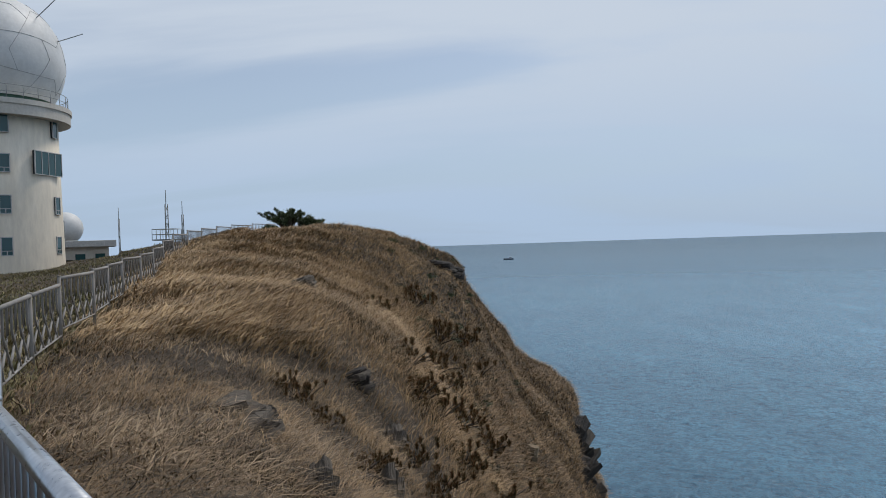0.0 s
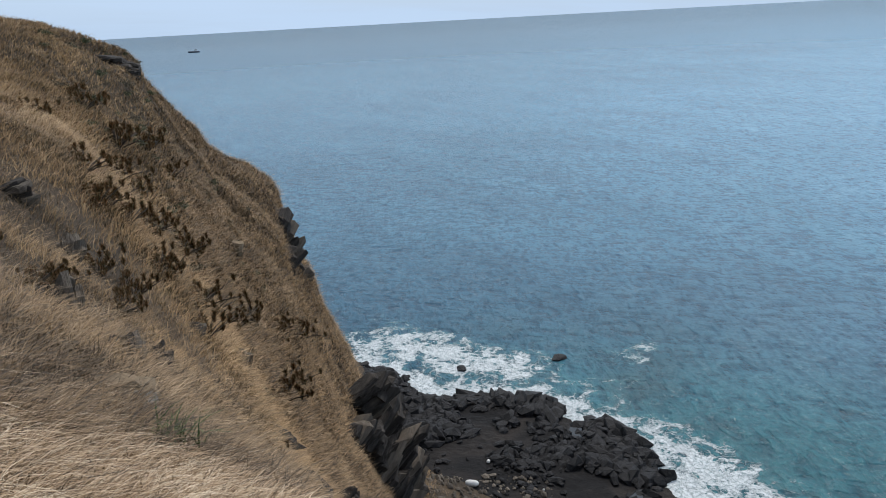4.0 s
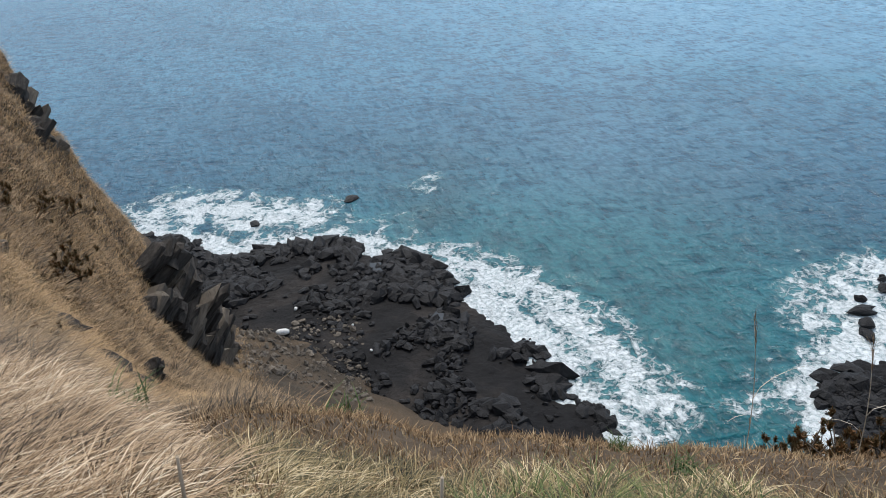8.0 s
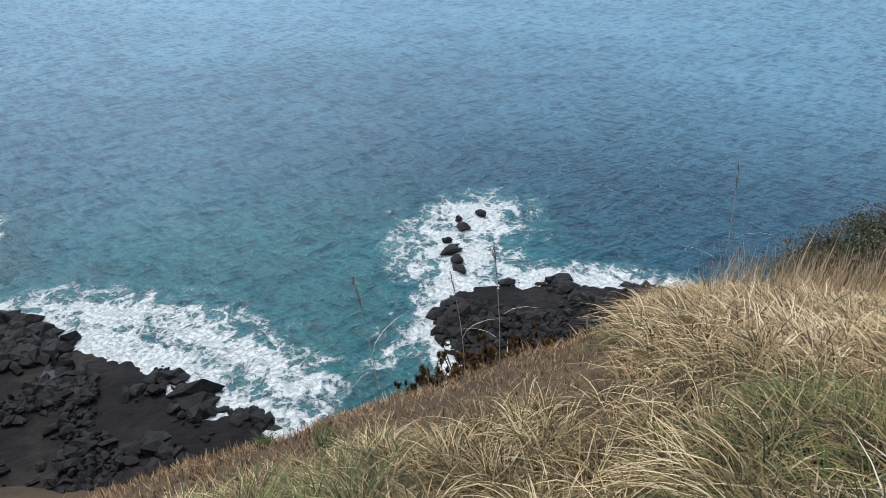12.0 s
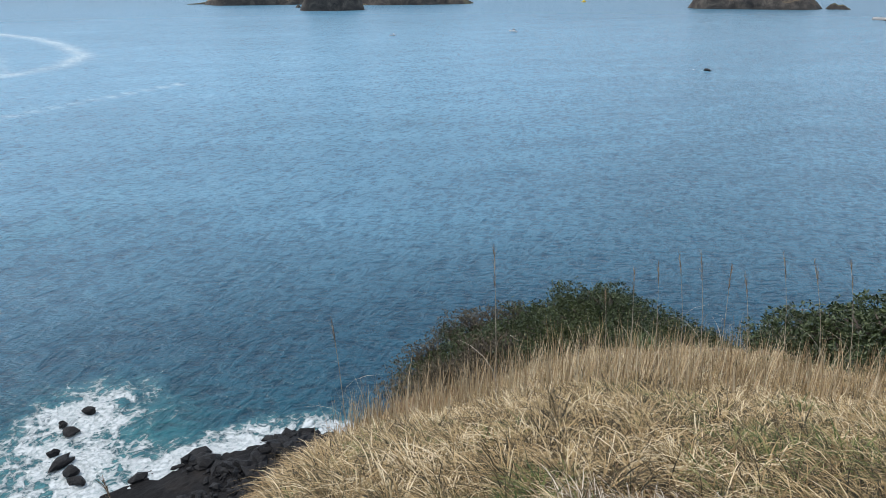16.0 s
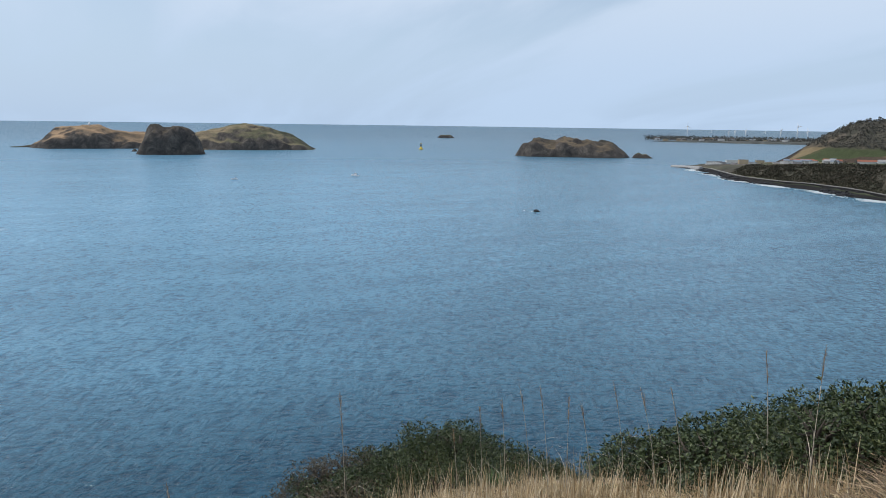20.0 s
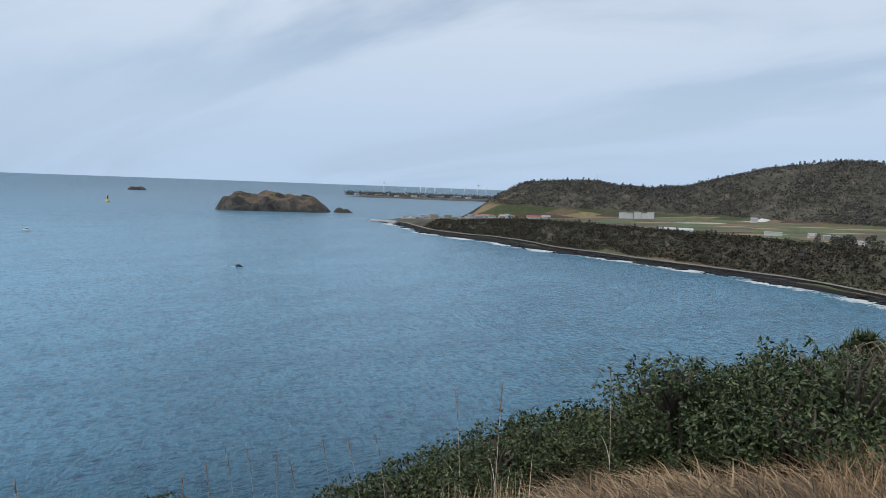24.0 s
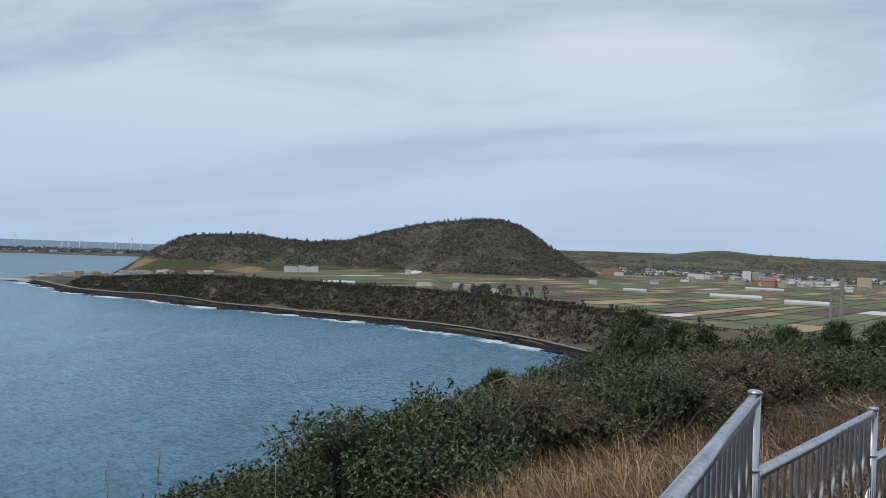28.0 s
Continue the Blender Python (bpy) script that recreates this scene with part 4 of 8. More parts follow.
for i, (x, y, q) in enumerate(ISLET_ROCKS):
    rock_thing("sea_rock", x, y, 0.35, q * 1.7, q * 1.1, 1.5, 30 + 50 * i, 210 + i, M_LAVA, "black lava rock standing in white surf")
rock_thing("sea_rock", 521, -381, 0.4, 7, 4, 2.4, 20, 230, M_LAVA, "lone black rock awash in the bay")
rock_thing("sea_rock", 82, 131, 0.1, 4, 3, 1.2, 10, 231, M_LAVA, "black rock just breaking the surface")
rock_thing("sea_rock", 60, 137, 0.1, 3.2, 2.4, 1.4, 70, 232, M_LAVA, "black rock just breaking the surface")

M_CLIFF = two_tone("dark layered cliff rock", [(0.25, (0.012, 0.011, 0.011)), (0.5, (0.040, 0.035, 0.031)), (0.8, (0.13, 0.11, 0.092))], 0.6, 3.5, 0.9, 1.0, 0.25, stretch=(0.5, 0.5, 2.2))
M_LICHEN = two_tone("pale lichen-streaked tuff", [(0.35, (0.10, 0.095, 0.085)), (0.5, (0.24, 0.23, 0.21)), (0.66, (0.52, 0.51, 0.48))], 1.2, 6.0, 0.95, 0.8, 0.1, stretch=(1, 1, 0.3))
M_LEDGE = two_tone("buff sandy tuff", [(0.3, (0.17, 0.125, 0.08)), (0.6, (0.28, 0.215, 0.14)), (0.8, (0.38, 0.30, 0.21))], 0.8, 6.0, 0.95, 0.7, 0.08, stretch=(0.6, 0.6, 3))
OUT_LABEL = "weathered layered tuff outcrop in the grass slope"


def slab_rock(name, az, r, z, w, d, h, n, rx, ry, seed, mats, label, turn=0.0, centre=C):
    """A pile of broken beds, each a slab of its own; ry leans the pile in the plane across the line of sight."""
    gg = np.random.default_rng(seed)
    x, y = polar(az, r, centre)
    zb = float(ground_z(x, y)) + z - 0.12 * h if z < 3 else z
    root = empty(name, pose(float(x), float(y), zb, rx, ry, -az + turn), label, "rock", "rocks of the cliff")
    zc = -h / 2
    for i in range(n):
        t = h / n * gg.uniform(0.9, 1.9)
        k = 9
        ang = np.linspace(0, 2 * np.pi, k, endpoint=False) + gg.normal(0, 0.22, k)
        ang.sort()
        rad = gg.uniform(0.70, 1.18, k)
        grow = gg.uniform(0.80, 1.08) * (1 - 0.45 * abs(2 * (i + 0.5) / n - 1) ** 2)
        ox, oy = gg.normal(0, 0.03, 2) * (w, d)
        bm = bmesh.new()
        rings = []
        for q, s_ in ((0.0, 0.90), (0.22, 1.0), (0.72, 1.0), (1.0, 0.86)):
            j = gg.normal(1, 0.07, k)
            rings.append([bm.verts.new((ox + w / 2 * grow * s_ * rad[m] * j[m] * math.cos(ang[m]), oy + d / 2 * grow * s_ * rad[m] * j[m] * math.sin(ang[m]), zc + t * q + gg.normal(0, 0.06) * t)) for m in range(k)])
        for r0, r1 in zip(rings, rings[1:]):
            for m in range(k):
                bm.faces.new((r0[m], r0[(m + 1) % k], r1[(m + 1) % k], r1[m]))
        bm.faces.new(rings[0][::-1]); bm.faces.new(rings[-1])
        part("slab", bm, mats[int(gg.integers(len(mats)))], root)
        zc += h / n
    return root


# small outcrops and three scar stand-ins in the slope: bearing, distance, lift, width, depth, height, beds, tilt, lean
GREY = [M_STRATA, M_STRATA, M_CLIFF]
for k, a in enumerate([(-18.4, 10.2, 0.0, 1.0, 0.9, 0.6, 5, 8, -14), (-17.6, 9.6, 0.0, 0.7, 0.6, 0.5, 4, 10, -20), (-8.8, 16.9, 0.12, 0.9, 0.7, 0.55, 5, 0, -12), (-13.9, 8.2, 0.05, 0.75, 0.35, 0.35, 4, 14, -74), (-8.4, 10.7, 0.10, 0.95, 0.55, 0.55, 6, 12, -78),
                       (-6.6, 15.6, 0.0, 0.8, 0.5, 0.5, 4, 10, -70), (-5.0, 9.8, 0.08, 0.7, 0.5, 0.45, 5, 8, -65), (4.4, 28.0, 0.15, 1.5, 0.8, 0.8, 5, 10, -72), (-11.9, 25.3, 0.1, 0.9, 0.7, 0.7, 4, 0, -20), (-2.4, 12.5, 0.05, 0.6, 0.4, 0.4, 4, 8, -60),
                       (6.2, 24.5, 0.05, 2.2, 0.9, 0.5, 5, 24, 38), (8.2, 26.0, 0.0, 2.4, 1.0, 0.5, 4, 24, 40), (9.8, 29.0, 0.0, 2.6, 1.1, 0.6, 4, 24, 42), (1.0, 20.0, 0.05, 0.7, 0.5, 0.5, 4, 8, -60), (11.4, 36.0, 0.1, 2.6, 1.4, 1.2, 5, 16, -40)]):
    # 10 to 12: low dark slabs added in place of a bare soil channel
    slab_rock("rock_outcrop", *a, 300 + k, GREY if k not in (10, 11, 12) else [M_CLIFF], OUT_LABEL)
slab_rock("rock_outcrop", -7.2, 6.9, 0.06, 0.75, 0.5, 0.26, 5, 6, 8, 320, [M_LEDGE], "buff sandy rock ledge in the grass")
slab_rock("rock_outcrop", -5.4, 6.8, 0.06, 0.30, 0.34, 0.34, 3, 5, -28, 321, [M_LICHEN], "block of rock crusted with white lichen")
slab_rock("rock_outcrop", 5.6, 56.0, 0.4, 1.3, 1.1, 1.1, 2, 0, 10, 322, [M_LEDGE], "rounded pale boulder stuck in the slope")
# dark overhanging ledge high on the point
for k, a in enumerate([(-0.9, 67.5, 73.3, 3.6, 2.6, 1.9, 6, 4, 9), (0.25, 69.0, 72.8, 2.2, 2.6, 1.8, 5, 4, 12), (-1.5, 65.0, 72.1, 2.4, 1.8, 2.0, 6, 6, -32), (-0.3, 66.5, 72.0, 1.6, 1.4, 1.4, 5, 6, -30)]):
    slab_rock("rock_ledge", *a, 330 + k, [M_CLIFF], "dark overhanging ledge of thin rock beds under the grass")
# steep layered face below the second step
for k, a in enumerate([(8.85, 82.0, 54.0, 6.5, 4.0, 3.6, 5, 6, -37), (8.6, 79.5, 50.2, 8.0, 4.0, 3.2, 5, 6, -37), (9.3, 83.0, 50.6, 6.5, 4.0, 3.0, 4, 6, -39), (8.3, 78.0, 47.5, 5.0, 3.0, 2.6, 4, 8, -36), (9.9, 85.0, 47.4, 4.5, 3.5, 3.0, 4, 4, -33), (10.7, 86.5, 46.8, 2.6, 2.4, 2.0, 3, 4, -20)]):
    slab_rock("cliff_rock", *a, 340 + k, [M_CLIFF, M_STRATA, M_STRATA], "steep face of dark layered rock beds")
slab_rock("cliff_rock", 8.75, 76.6, 51.4, 6.5, 0.9, 0.7, 2, 4, -62, 350, [M_LICHEN], "pale lichen-streaked rock bed in the dark face")
# undercut nose above the shore
for k, a in enumerate([(15.0, 76.0, 35.0, 7.5, 5.0, 4.2, 6, 6, -34), (14.3, 70.0, 33.0, 7.0, 4.5, 4.0, 6, 8, -36), (15.6, 80.0, 29.0, 10.0, 6.0, 4.6, 6, 6, -38), (14.9, 73.0, 27.5, 9.5, 5.0, 4.2, 6, 8, -39), (16.3, 84.0, 22.0, 11.0, 6.0, 4.8, 6, 6, -40), (15.6, 77.0, 20.5, 9.5, 5.0, 4.2, 5, 8, -40),
                       (17.0, 89.0, 14.5, 11.0, 7.0, 5.0, 6, 6, -41), (16.2, 82.0, 13.5, 9.0, 6.0, 4.6, 5, 8, -41), (17.6, 94.0, 7.5, 10.0, 7.0, 5.5, 5, 6, -38), (13.6, 62.0, 38.0, 5.0, 3.5, 2.8, 5, 10, -36)]):
    slab_rock("cliff_rock", *a, 360 + k, [M_CLIFF, M_CLIFF, M_CLIFF, M_STRATA], "dark undercut cliff of steep rock beds above the shore")

# loose stones of the talus at the slope's foot
gt = np.random.default_rng(390)
tx, ty = polar(gt.uniform(16.5, 31, 900), gt.uniform(78, 106, 900), C)
v, f0 = rock_arrays(900, ICO1, 391, 0.9)
ts = 0.14 + 0.55 * gt.random(900) ** 3
v = v * (ts[:, None] * gt.uniform(0.7, 1.4, (900, 3)))[:, None, :] + np.stack([tx, ty, np.maximum(ground_z(tx, ty), shore_z(tx, ty, BEACH_POLY, BEACH_EDGE, 1.6)) + 0.1 * ts], 1)[:, None, :]
f = (f0[None] + (np.arange(900) * v.shape[1])[:, None, None]).reshape(-1, 3)
obj("talus_stones", mesh_of("talus_stones", v.reshape(-1, 3), f), M_STRATA, label="loose grey stones on the talus below the slope", category="stones", kind="stuff")

# tide pools, a stranded float and bits of flotsam
M_POOL, pn, pl, pb = material("still pool water", 0.04, 0, 0.5)
pb.inputs["Base Color"].default_value = (0.03, 0.035, 0.04, 1)
for x, y, sx, sy, rz, seed in ((66.5, 101, 5.5, 2.6, 60, 1), (63.4, 79, 6.5, 2.4, 40, 2), (69, 90, 2.6, 1.4, 20, 3)):
    a = np.linspace(0, 2 * np.pi, 28, endpoint=False)
    rr = 1 + 0.35 * fbm(np.cos(a) * 2, np.sin(a) * 2, 1.0, 60 + seed, 2)
    bm = bmesh.new()
    top = [bm.verts.new((sx / 2 * q * math.cos(t), sy / 2 * q * math.sin(t), 0.06)) for t, q in zip(a, rr)]
    low = [bm.verts.new((p.co.x, p.co.y, -0.5)) for p in top]
    bm.faces.new(top)
    for i in range(28):
        bm.faces.new((low[i], low[(i + 1) % 28], top[(i + 1) % 28], top[i]))
    me = bpy.data.meshes.new("tide_pool")
    bm.to_mesh(me); bm.free()
    ob = obj("tide_pool", me, M_POOL, label="still grey tide pool among black rocks", category="pool")
    ob.matrix_world = pose(x, y, float(shore_z(np.array([x]), np.array([y]), BEACH_POLY, BEACH_EDGE, 1.6)[0]) + 0.55, 0, 0, rz)
M_FOAMWHITE = two_tone("worn white foam plastic", [(0.3, (0.62, 0.62, 0.60)), (0.7, (0.80, 0.80, 0.78))], 2.0, 9.0, 0.7, 0.2, 0.02, fine_amt=0.2)


def float_bm(ln, rad):
    bm = bmesh.new()
    n = 9
    tube(bm, [(ln * (i / (n - 1) - 0.5), 0, 0) for i in range(n)], [rad * q for q in (0.45, 0.8, 0.97, 1, 1, 1, 0.97, 0.8, 0.45)], 12)
    return bm


for x, y, ln, rad, rz in ((42.0, 94.0, 2.2, 0.55, -35), (47.5, 99, 0.7, 0.3, 50), (50, 80, 0.5, 0.25, 10), (52, 88, 0.35, 0.2, 80)):
    me = bpy.data.meshes.new("float")
    bm = float_bm(ln, rad); bm.to_mesh(me); bm.free()
    ob = obj("float", me, M_FOAMWHITE, label="white foam fishing float stranded on gravel", category="float", group="stranded floats")
    ob.matrix_world = pose(x, y, float(shore_z(np.array([x]), np.array([y]), BEACH_POLY, BEACH_EDGE, 1.6)[0]) + 0.75 * rad + 0.1, 0, 0, rz)

# ---------------------------------------------------------------- steel fence along the edge
def steel():
    m, n, l, b = material("brushed stainless steel", 0.28, 1.0)
    f = noise_node(n, l, 30, 4, 0.6, stretch=(1, 1, 0.1))
    r = ramp(n, [(0.3, (0.42, 0.43, 0.45)), (0.7, (0.62, 0.63, 0.65))]); l.new(f.outputs[0], r.inputs[0])
    l.new(r.outputs[0], b.inputs["Base Color"])
    q = n.new("ShaderNodeMapRange"); q.inputs[3].default_value, q.inputs[4].default_value = 0.2, 0.4; l.new(f.outputs[0], q.inputs[0])
    l.new(q.outputs[0], b.inputs["Roughness"])
    return m


M_STEEL = steel()
M_GREYPAINT = two_tone("weathered grey-white paint", [(0.3, (0.20, 0.185, 0.165)), (0.7, (0.33, 0.31, 0.285))], 1.5, 10.0, 0.6, 0.2, 0.01, fine_amt=0.25)
BAR_GAP, FENCE_H = 0.125, 1.08


def bar_mesh(side, seg=8):
    """An upright bar, straight above, then bowed out and in so that neighbours form links."""
    bm = bmesh.new()
    pts = []
    for i in range(23):
        t = i / 22
        z = 0.10 + (FENCE_H - 0.13) * t
        lobe = 0.0
        if t < 0.66:
            lobe = abs(math.sin(math.pi * t / 0.33)) ** 0.8 * 0.046
            if t > 0.33:
                lobe *= -1
        pts.append((side * lobe, 0, z))
    tube(bm, pts, 0.0125, seg)
    me = bpy.data.meshes.new("bar")
    bm.to_mesh(me); bm.free()
    return me


BARS = [bar_mesh(1), bar_mesh(-1)]


def wide_bar_mesh(side):
    bm = bmesh.new()
    tube(bm, [(side * (0.125 * abs(math.sin(math.pi * t / 0.3)) * (1 if t < 0.3 else -1) if t < 0.6 else 0), 0, 0.1 + 0.94 * t) for t in (0, 0.075, 0.15, 0.225, 0.3, 0.375, 0.45, 0.525, 0.6, 1.0)], 0.018, 5, False)
    me = bpy.data.meshes.new("bar")
    bm.to_mesh(me); bm.free()
    return me


WIDE_BARS = [wide_bar_mesh(1), wide_bar_mesh(-1)]


def fence_panel(p0, p1, near, mat, last=False, group="fence along the edge"):
    """A panel from p0 to p1 (x, y, height of the rail); its posts stand at p0 and, where last, at p1."""
    a, b = Vector(p0), Vector(p1)
    ln = math.hypot(b.x - a.x, b.y - a.y)
    rise = b.z - a.z
    root = empty("fence_panel", pose(a.x, a.y, a.z - FENCE_H, 0, 0, math.degrees(math.atan2(b.y - a.y, b.x - a.x))),
                 "steel guard fence panel with bowed upright bars", "fence", group)

    def post(x, top):
        bm = bmesh.new()
        tube(bm, [(x, 0, -0.25), (x, 0, top - 0.02)], 0.032, 12)
        tube(bm, [(x, 0, top - 0.02), (x, 0, top - 0.008), (x, 0, top)], [0.039, 0.039, 0.03], 12)
        part("post", bm, mat, root)
    post(0, FENCE_H + 0.02)
    if last:
        post(ln, FENCE_H + rise + 0.02)
    bm = bmesh.new(); tube(bm, [(0.03, 0, FENCE_H - 0.03), (ln - 0.03, 0, FENCE_H - 0.03 + rise)], 0.034, 12); part("top_rail", bm, mat, root)
    bm = bmesh.new(); tube(bm, [(0.03, 0, 0.10), (ln - 0.03, 0, 0.10 + rise)], 0.018, 8); part("bottom_rail", bm, mat, root)
    n = max(2, round(ln / (BAR_GAP if mat is M_STEEL else 0.32)))
    if near:
        for i in range(1, n):
            bar = obj("bar", BARS[i % 2], mat, root)
            bar.location = (ln * i / n, 0, rise * i / n)
    else:
        for i in range(1, n):
            bar = obj("bar", WIDE_BARS[i % 2], mat, root)
            bar.location = (ln * i / n, 0, rise * i / n)
    return root


# to the south along the cliff top
line = [(0.14, 0.10), (-0.52, 1.25), (-1.75, 2.80), (-3.6, 5.85), (-5.45, 8.9), (-6.4, 11.3), (-7.2, 13.7), (-8.0, 16.7), (-8.9, 19.4), (-9.65, 22.0), (-10.5, 25.4), (-11.4, 28.8), (-12.6, 33.0), (-13.8, 37.5),
        (-14.8, 42.5), (-15.6, 47.5), (-16.2, 52.6), (-16.5, 57.5), (-16.2, 62.5), (-15.4, 68.0)]
tops = [75.45, 75.45, 75.45, 75.43, 75.40, 75.42, 75.60, 75.66, 75.72, 75.85, 75.95, 76.15, 76.5, 76.9, 77.2, 77.45, 77.70, 77.95, 78.15, 78.4]
for i in range(len(line) - 1):
    za, zb = tops[i], tops[i + 1]
    if i >= 5:
        zb = za + 0.3 * (zb - za)
    fence_panel((*line[i], za), (*line[i + 1], zb), i < 3, M_STEEL if i < 3 else M_GREYPAINT)
# to the north, stepping down
north = [((0.14, 0.10, 75.45), (0.20, -2.17, 75.45)), ((0.20, -2.17, 75.45), (-0.55, -4.61, 75.45)), ((-0.55, -4.61, 75.03), (-1.85, -6.8, 75.03)), ((-1.85, -6.8, 74.66), (-3.2, -8.9, 74.66)), ((-3.2, -8.9, 74.4), (-4.6, -11.0, 74.4))]
for i, (a, b) in enumerate(north):
    fence_panel(a, b, True, M_STEEL, i in (1, 2, 4))

# ---------------------------------------------------------------- weather radar tower and the station round it
M_TOWER = two_tone("cream render with rain streaks", [(0.25, (0.70, 0.63, 0.50)), (0.5, (0.79, 0.72, 0.59)), (0.8, (0.83, 0.77, 0.66))], 0.25, 3.0, 0.85, 0.25, 0.03, stretch=(1, 1, 0.25), fine_amt=0.22)
M_CONC = two_tone("pale painted concrete", [(0.3, (0.50, 0.47, 0.41)), (0.7, (0.62, 0.59, 0.53))], 0.6, 5.0, 0.8, 0.2, 0.02, fine_amt=0.2)
M_DOME = two_tone("weathered white radome panel", [(0.3, (0.60, 0.60, 0.58)), (0.7, (0.72, 0.72, 0.70))], 0.5, 4.0, 0.5, 0.1, 0.01, fine_amt=0.15)
M_SEAM = two_tone("grey panel seam", [(0.3, (0.30, 0.30, 0.30)), (0.7, (0.42, 0.42, 0.42))], 2.0, 9.0)
M_GREEN = two_tone("faded green paint", [(0.3, (0.10, 0.20, 0.16)), (0.7, (0.16, 0.28, 0.22))], 1.0, 6.0)
M_FRAME = two_tone("pale window frame", [(0.3, (0.45, 0.45, 0.44)), (0.7, (0.6, 0.6, 0.58))], 3.0, 12.0)
M_GLASS, gn, gl, gb = material("dark tinted window glass", 0.06, 0, 0.6)
gb.inputs["Base Color"].default_value = (0.02, 0.075, 0.080, 1)
M_BLACK, kn, kl, kb = material("dark recess", 0.8)
kb.inputs["Base Color"].default_value = (0.02, 0.02, 0.022, 1)
M_RAILG = two_tone("grey steel railing", [(0.3, (0.20, 0.22, 0.22)), (0.7, (0.32, 0.34, 0.34))], 2.0, 9.0, 0.5)

TX, TY, TR = -33.8, 55.5, 4.45
facing = math.degrees(math.atan2(-TX, -TY))            # bearing from the tower to the lookout
tower = empty("radar_tower", pose(TX, TY, 73.6, 0, 0, 0), "round cream weather radar tower with a white dome", "tower")


def around(theta, rad):
    """A place on the tower, theta degrees to the right of the side that faces the lookout."""
    a = radians(facing - theta)
    return rad * math.sin(a), rad * math.cos(a), -(facing - theta)


def ring(bm, rad0, rad1, z0, z1, seg=72):
    o0 = [bm.verts.new((rad1 * math.cos(2 * math.pi * k / seg), rad1 * math.sin(2 * math.pi * k / seg), z0)) for k in range(seg)]
    o1 = [bm.verts.new((rad1 * math.cos(2 * math.pi * k / seg), rad1 * math.sin(2 * math.pi * k / seg), z1)) for k in range(seg)]
    i0 = [bm.verts.new((rad0 * math.cos(2 * math.pi * k / seg), rad0 * math.sin(2 * math.pi * k / seg), z0)) for k in range(seg)]
    i1 = [bm.verts.new((rad0 * math.cos(2 * math.pi * k / seg), rad0 * math.sin(2 * math.pi * k / seg), z1)) for k in range(seg)]
    for k in range(seg):
        j = (k + 1) % seg
        for q in ((o0[k], o0[j], o1[j], o1[k]), (i0[j], i0[k], i1[k], i1[j]), (o1[k], o1[j], i1[j], i1[k]), (i0[k], i0[j], o0[j], o0[k])):
            bm.faces.new(q)
    return bm


bm = bmesh.new()
seg = 96
levels = [(-1.0, TR + 0.22), (1.2, TR + 0.20), (7.0, TR + 0.08), (12.6, TR)]
rings = [[bm.verts.new((r * math.cos(2 * math.pi * k / seg), r * math.sin(2 * math.pi * k / seg), z)) for k in range(seg)] for z, r in levels]
for r0, r1 in zip(rings, rings[1:]):
    for k in range(seg):
        f = bm.faces.new((r0[k], r0[(k + 1) % seg], r1[(k + 1) % seg], r1[k])); f.smooth = True
bm.faces.new(rings[-1])
part("wall", bm, M_TOWER, tower)
part("gallery", ring(bmesh.new(), 3.0, 5.35, 12.5, 13.55), M_CONC, tower)
part("gallery_lip", ring(bmesh.new(), 5.25, 5.45, 13.25, 13.62), M_CONC, tower)
part("skirt", ring(bmesh.new(), 3.2, 3.85, 13.55, 14.6), M_GREEN, tower, "faded green skirt under the dome")
bm = bmesh.new()
for hz in (14.1, 14.6):
    tube(bm, [(5.2 * math.cos(2 * math.pi * k / 48), 5.2 * math.sin(2 * math.pi * k / 48), hz) for k in range(49)], 0.022, 6, False)
part("railing", bm, M_RAILG, tower)
for k in range(30):
    bm = bmesh.new()
    tube(bm, [(5.2 * math.cos(2 * math.pi * k / 30), 5.2 * math.sin(2 * math.pi * k / 30), 13.5), (5.2 * math.cos(2 * math.pi * k / 30), 5.2 * math.sin(2 * math.pi * k / 30), 14.6)], 0.022, 6)
    part("railing_post", bm, M_RAILG, tower)
# dome: a ball of six-sided panels with raised seams
DZ, DR = 17.1, 5.15
bm = bmesh.new()
bmesh.ops.create_icosphere(bm, subdivisions=5, radius=DR, matrix=Matrix.Translation((0, 0, DZ)))
for fc in bm.faces:
    fc.smooth = True
bmesh.ops.bisect_plane(bm, geom=bm.verts[:] + bm.edges[:] + bm.faces[:], plane_co=(0, 0, 14.1), plane_no=(0, 0, -1), clear_outer=True)
dome = part("dome", bm, M_DOME, tower, "white dome of six-sided panels")
seam = bmesh.new()
g = bmesh.new()
bmesh.ops.create_icosphere(g, subdivisions=3, radius=1.0, matrix=Euler((0.3, 0.5, 0.2)).to_matrix().to_4x4())
g.verts.ensure_lookup_table()
# centres of a spread subset of the triangles' corners make the six-sided cells
cells = {}
for fc in g.faces:
    cells[fc.index] = fc.calc_center_median().normalized()
chosen, taken = [], set()
for vt in g.verts:
    if vt.index in taken:
        continue
    chosen.append(vt)
    taken.add(vt.index)
    for e in vt.link_edges:
        taken.add(e.other_vert(vt).index)
owner = {}
for fc in g.faces:
    c = cells[fc.index]
    owner[fc.index] = max(range(len(chosen)), key=lambda q: chosen[q].co.dot(c))
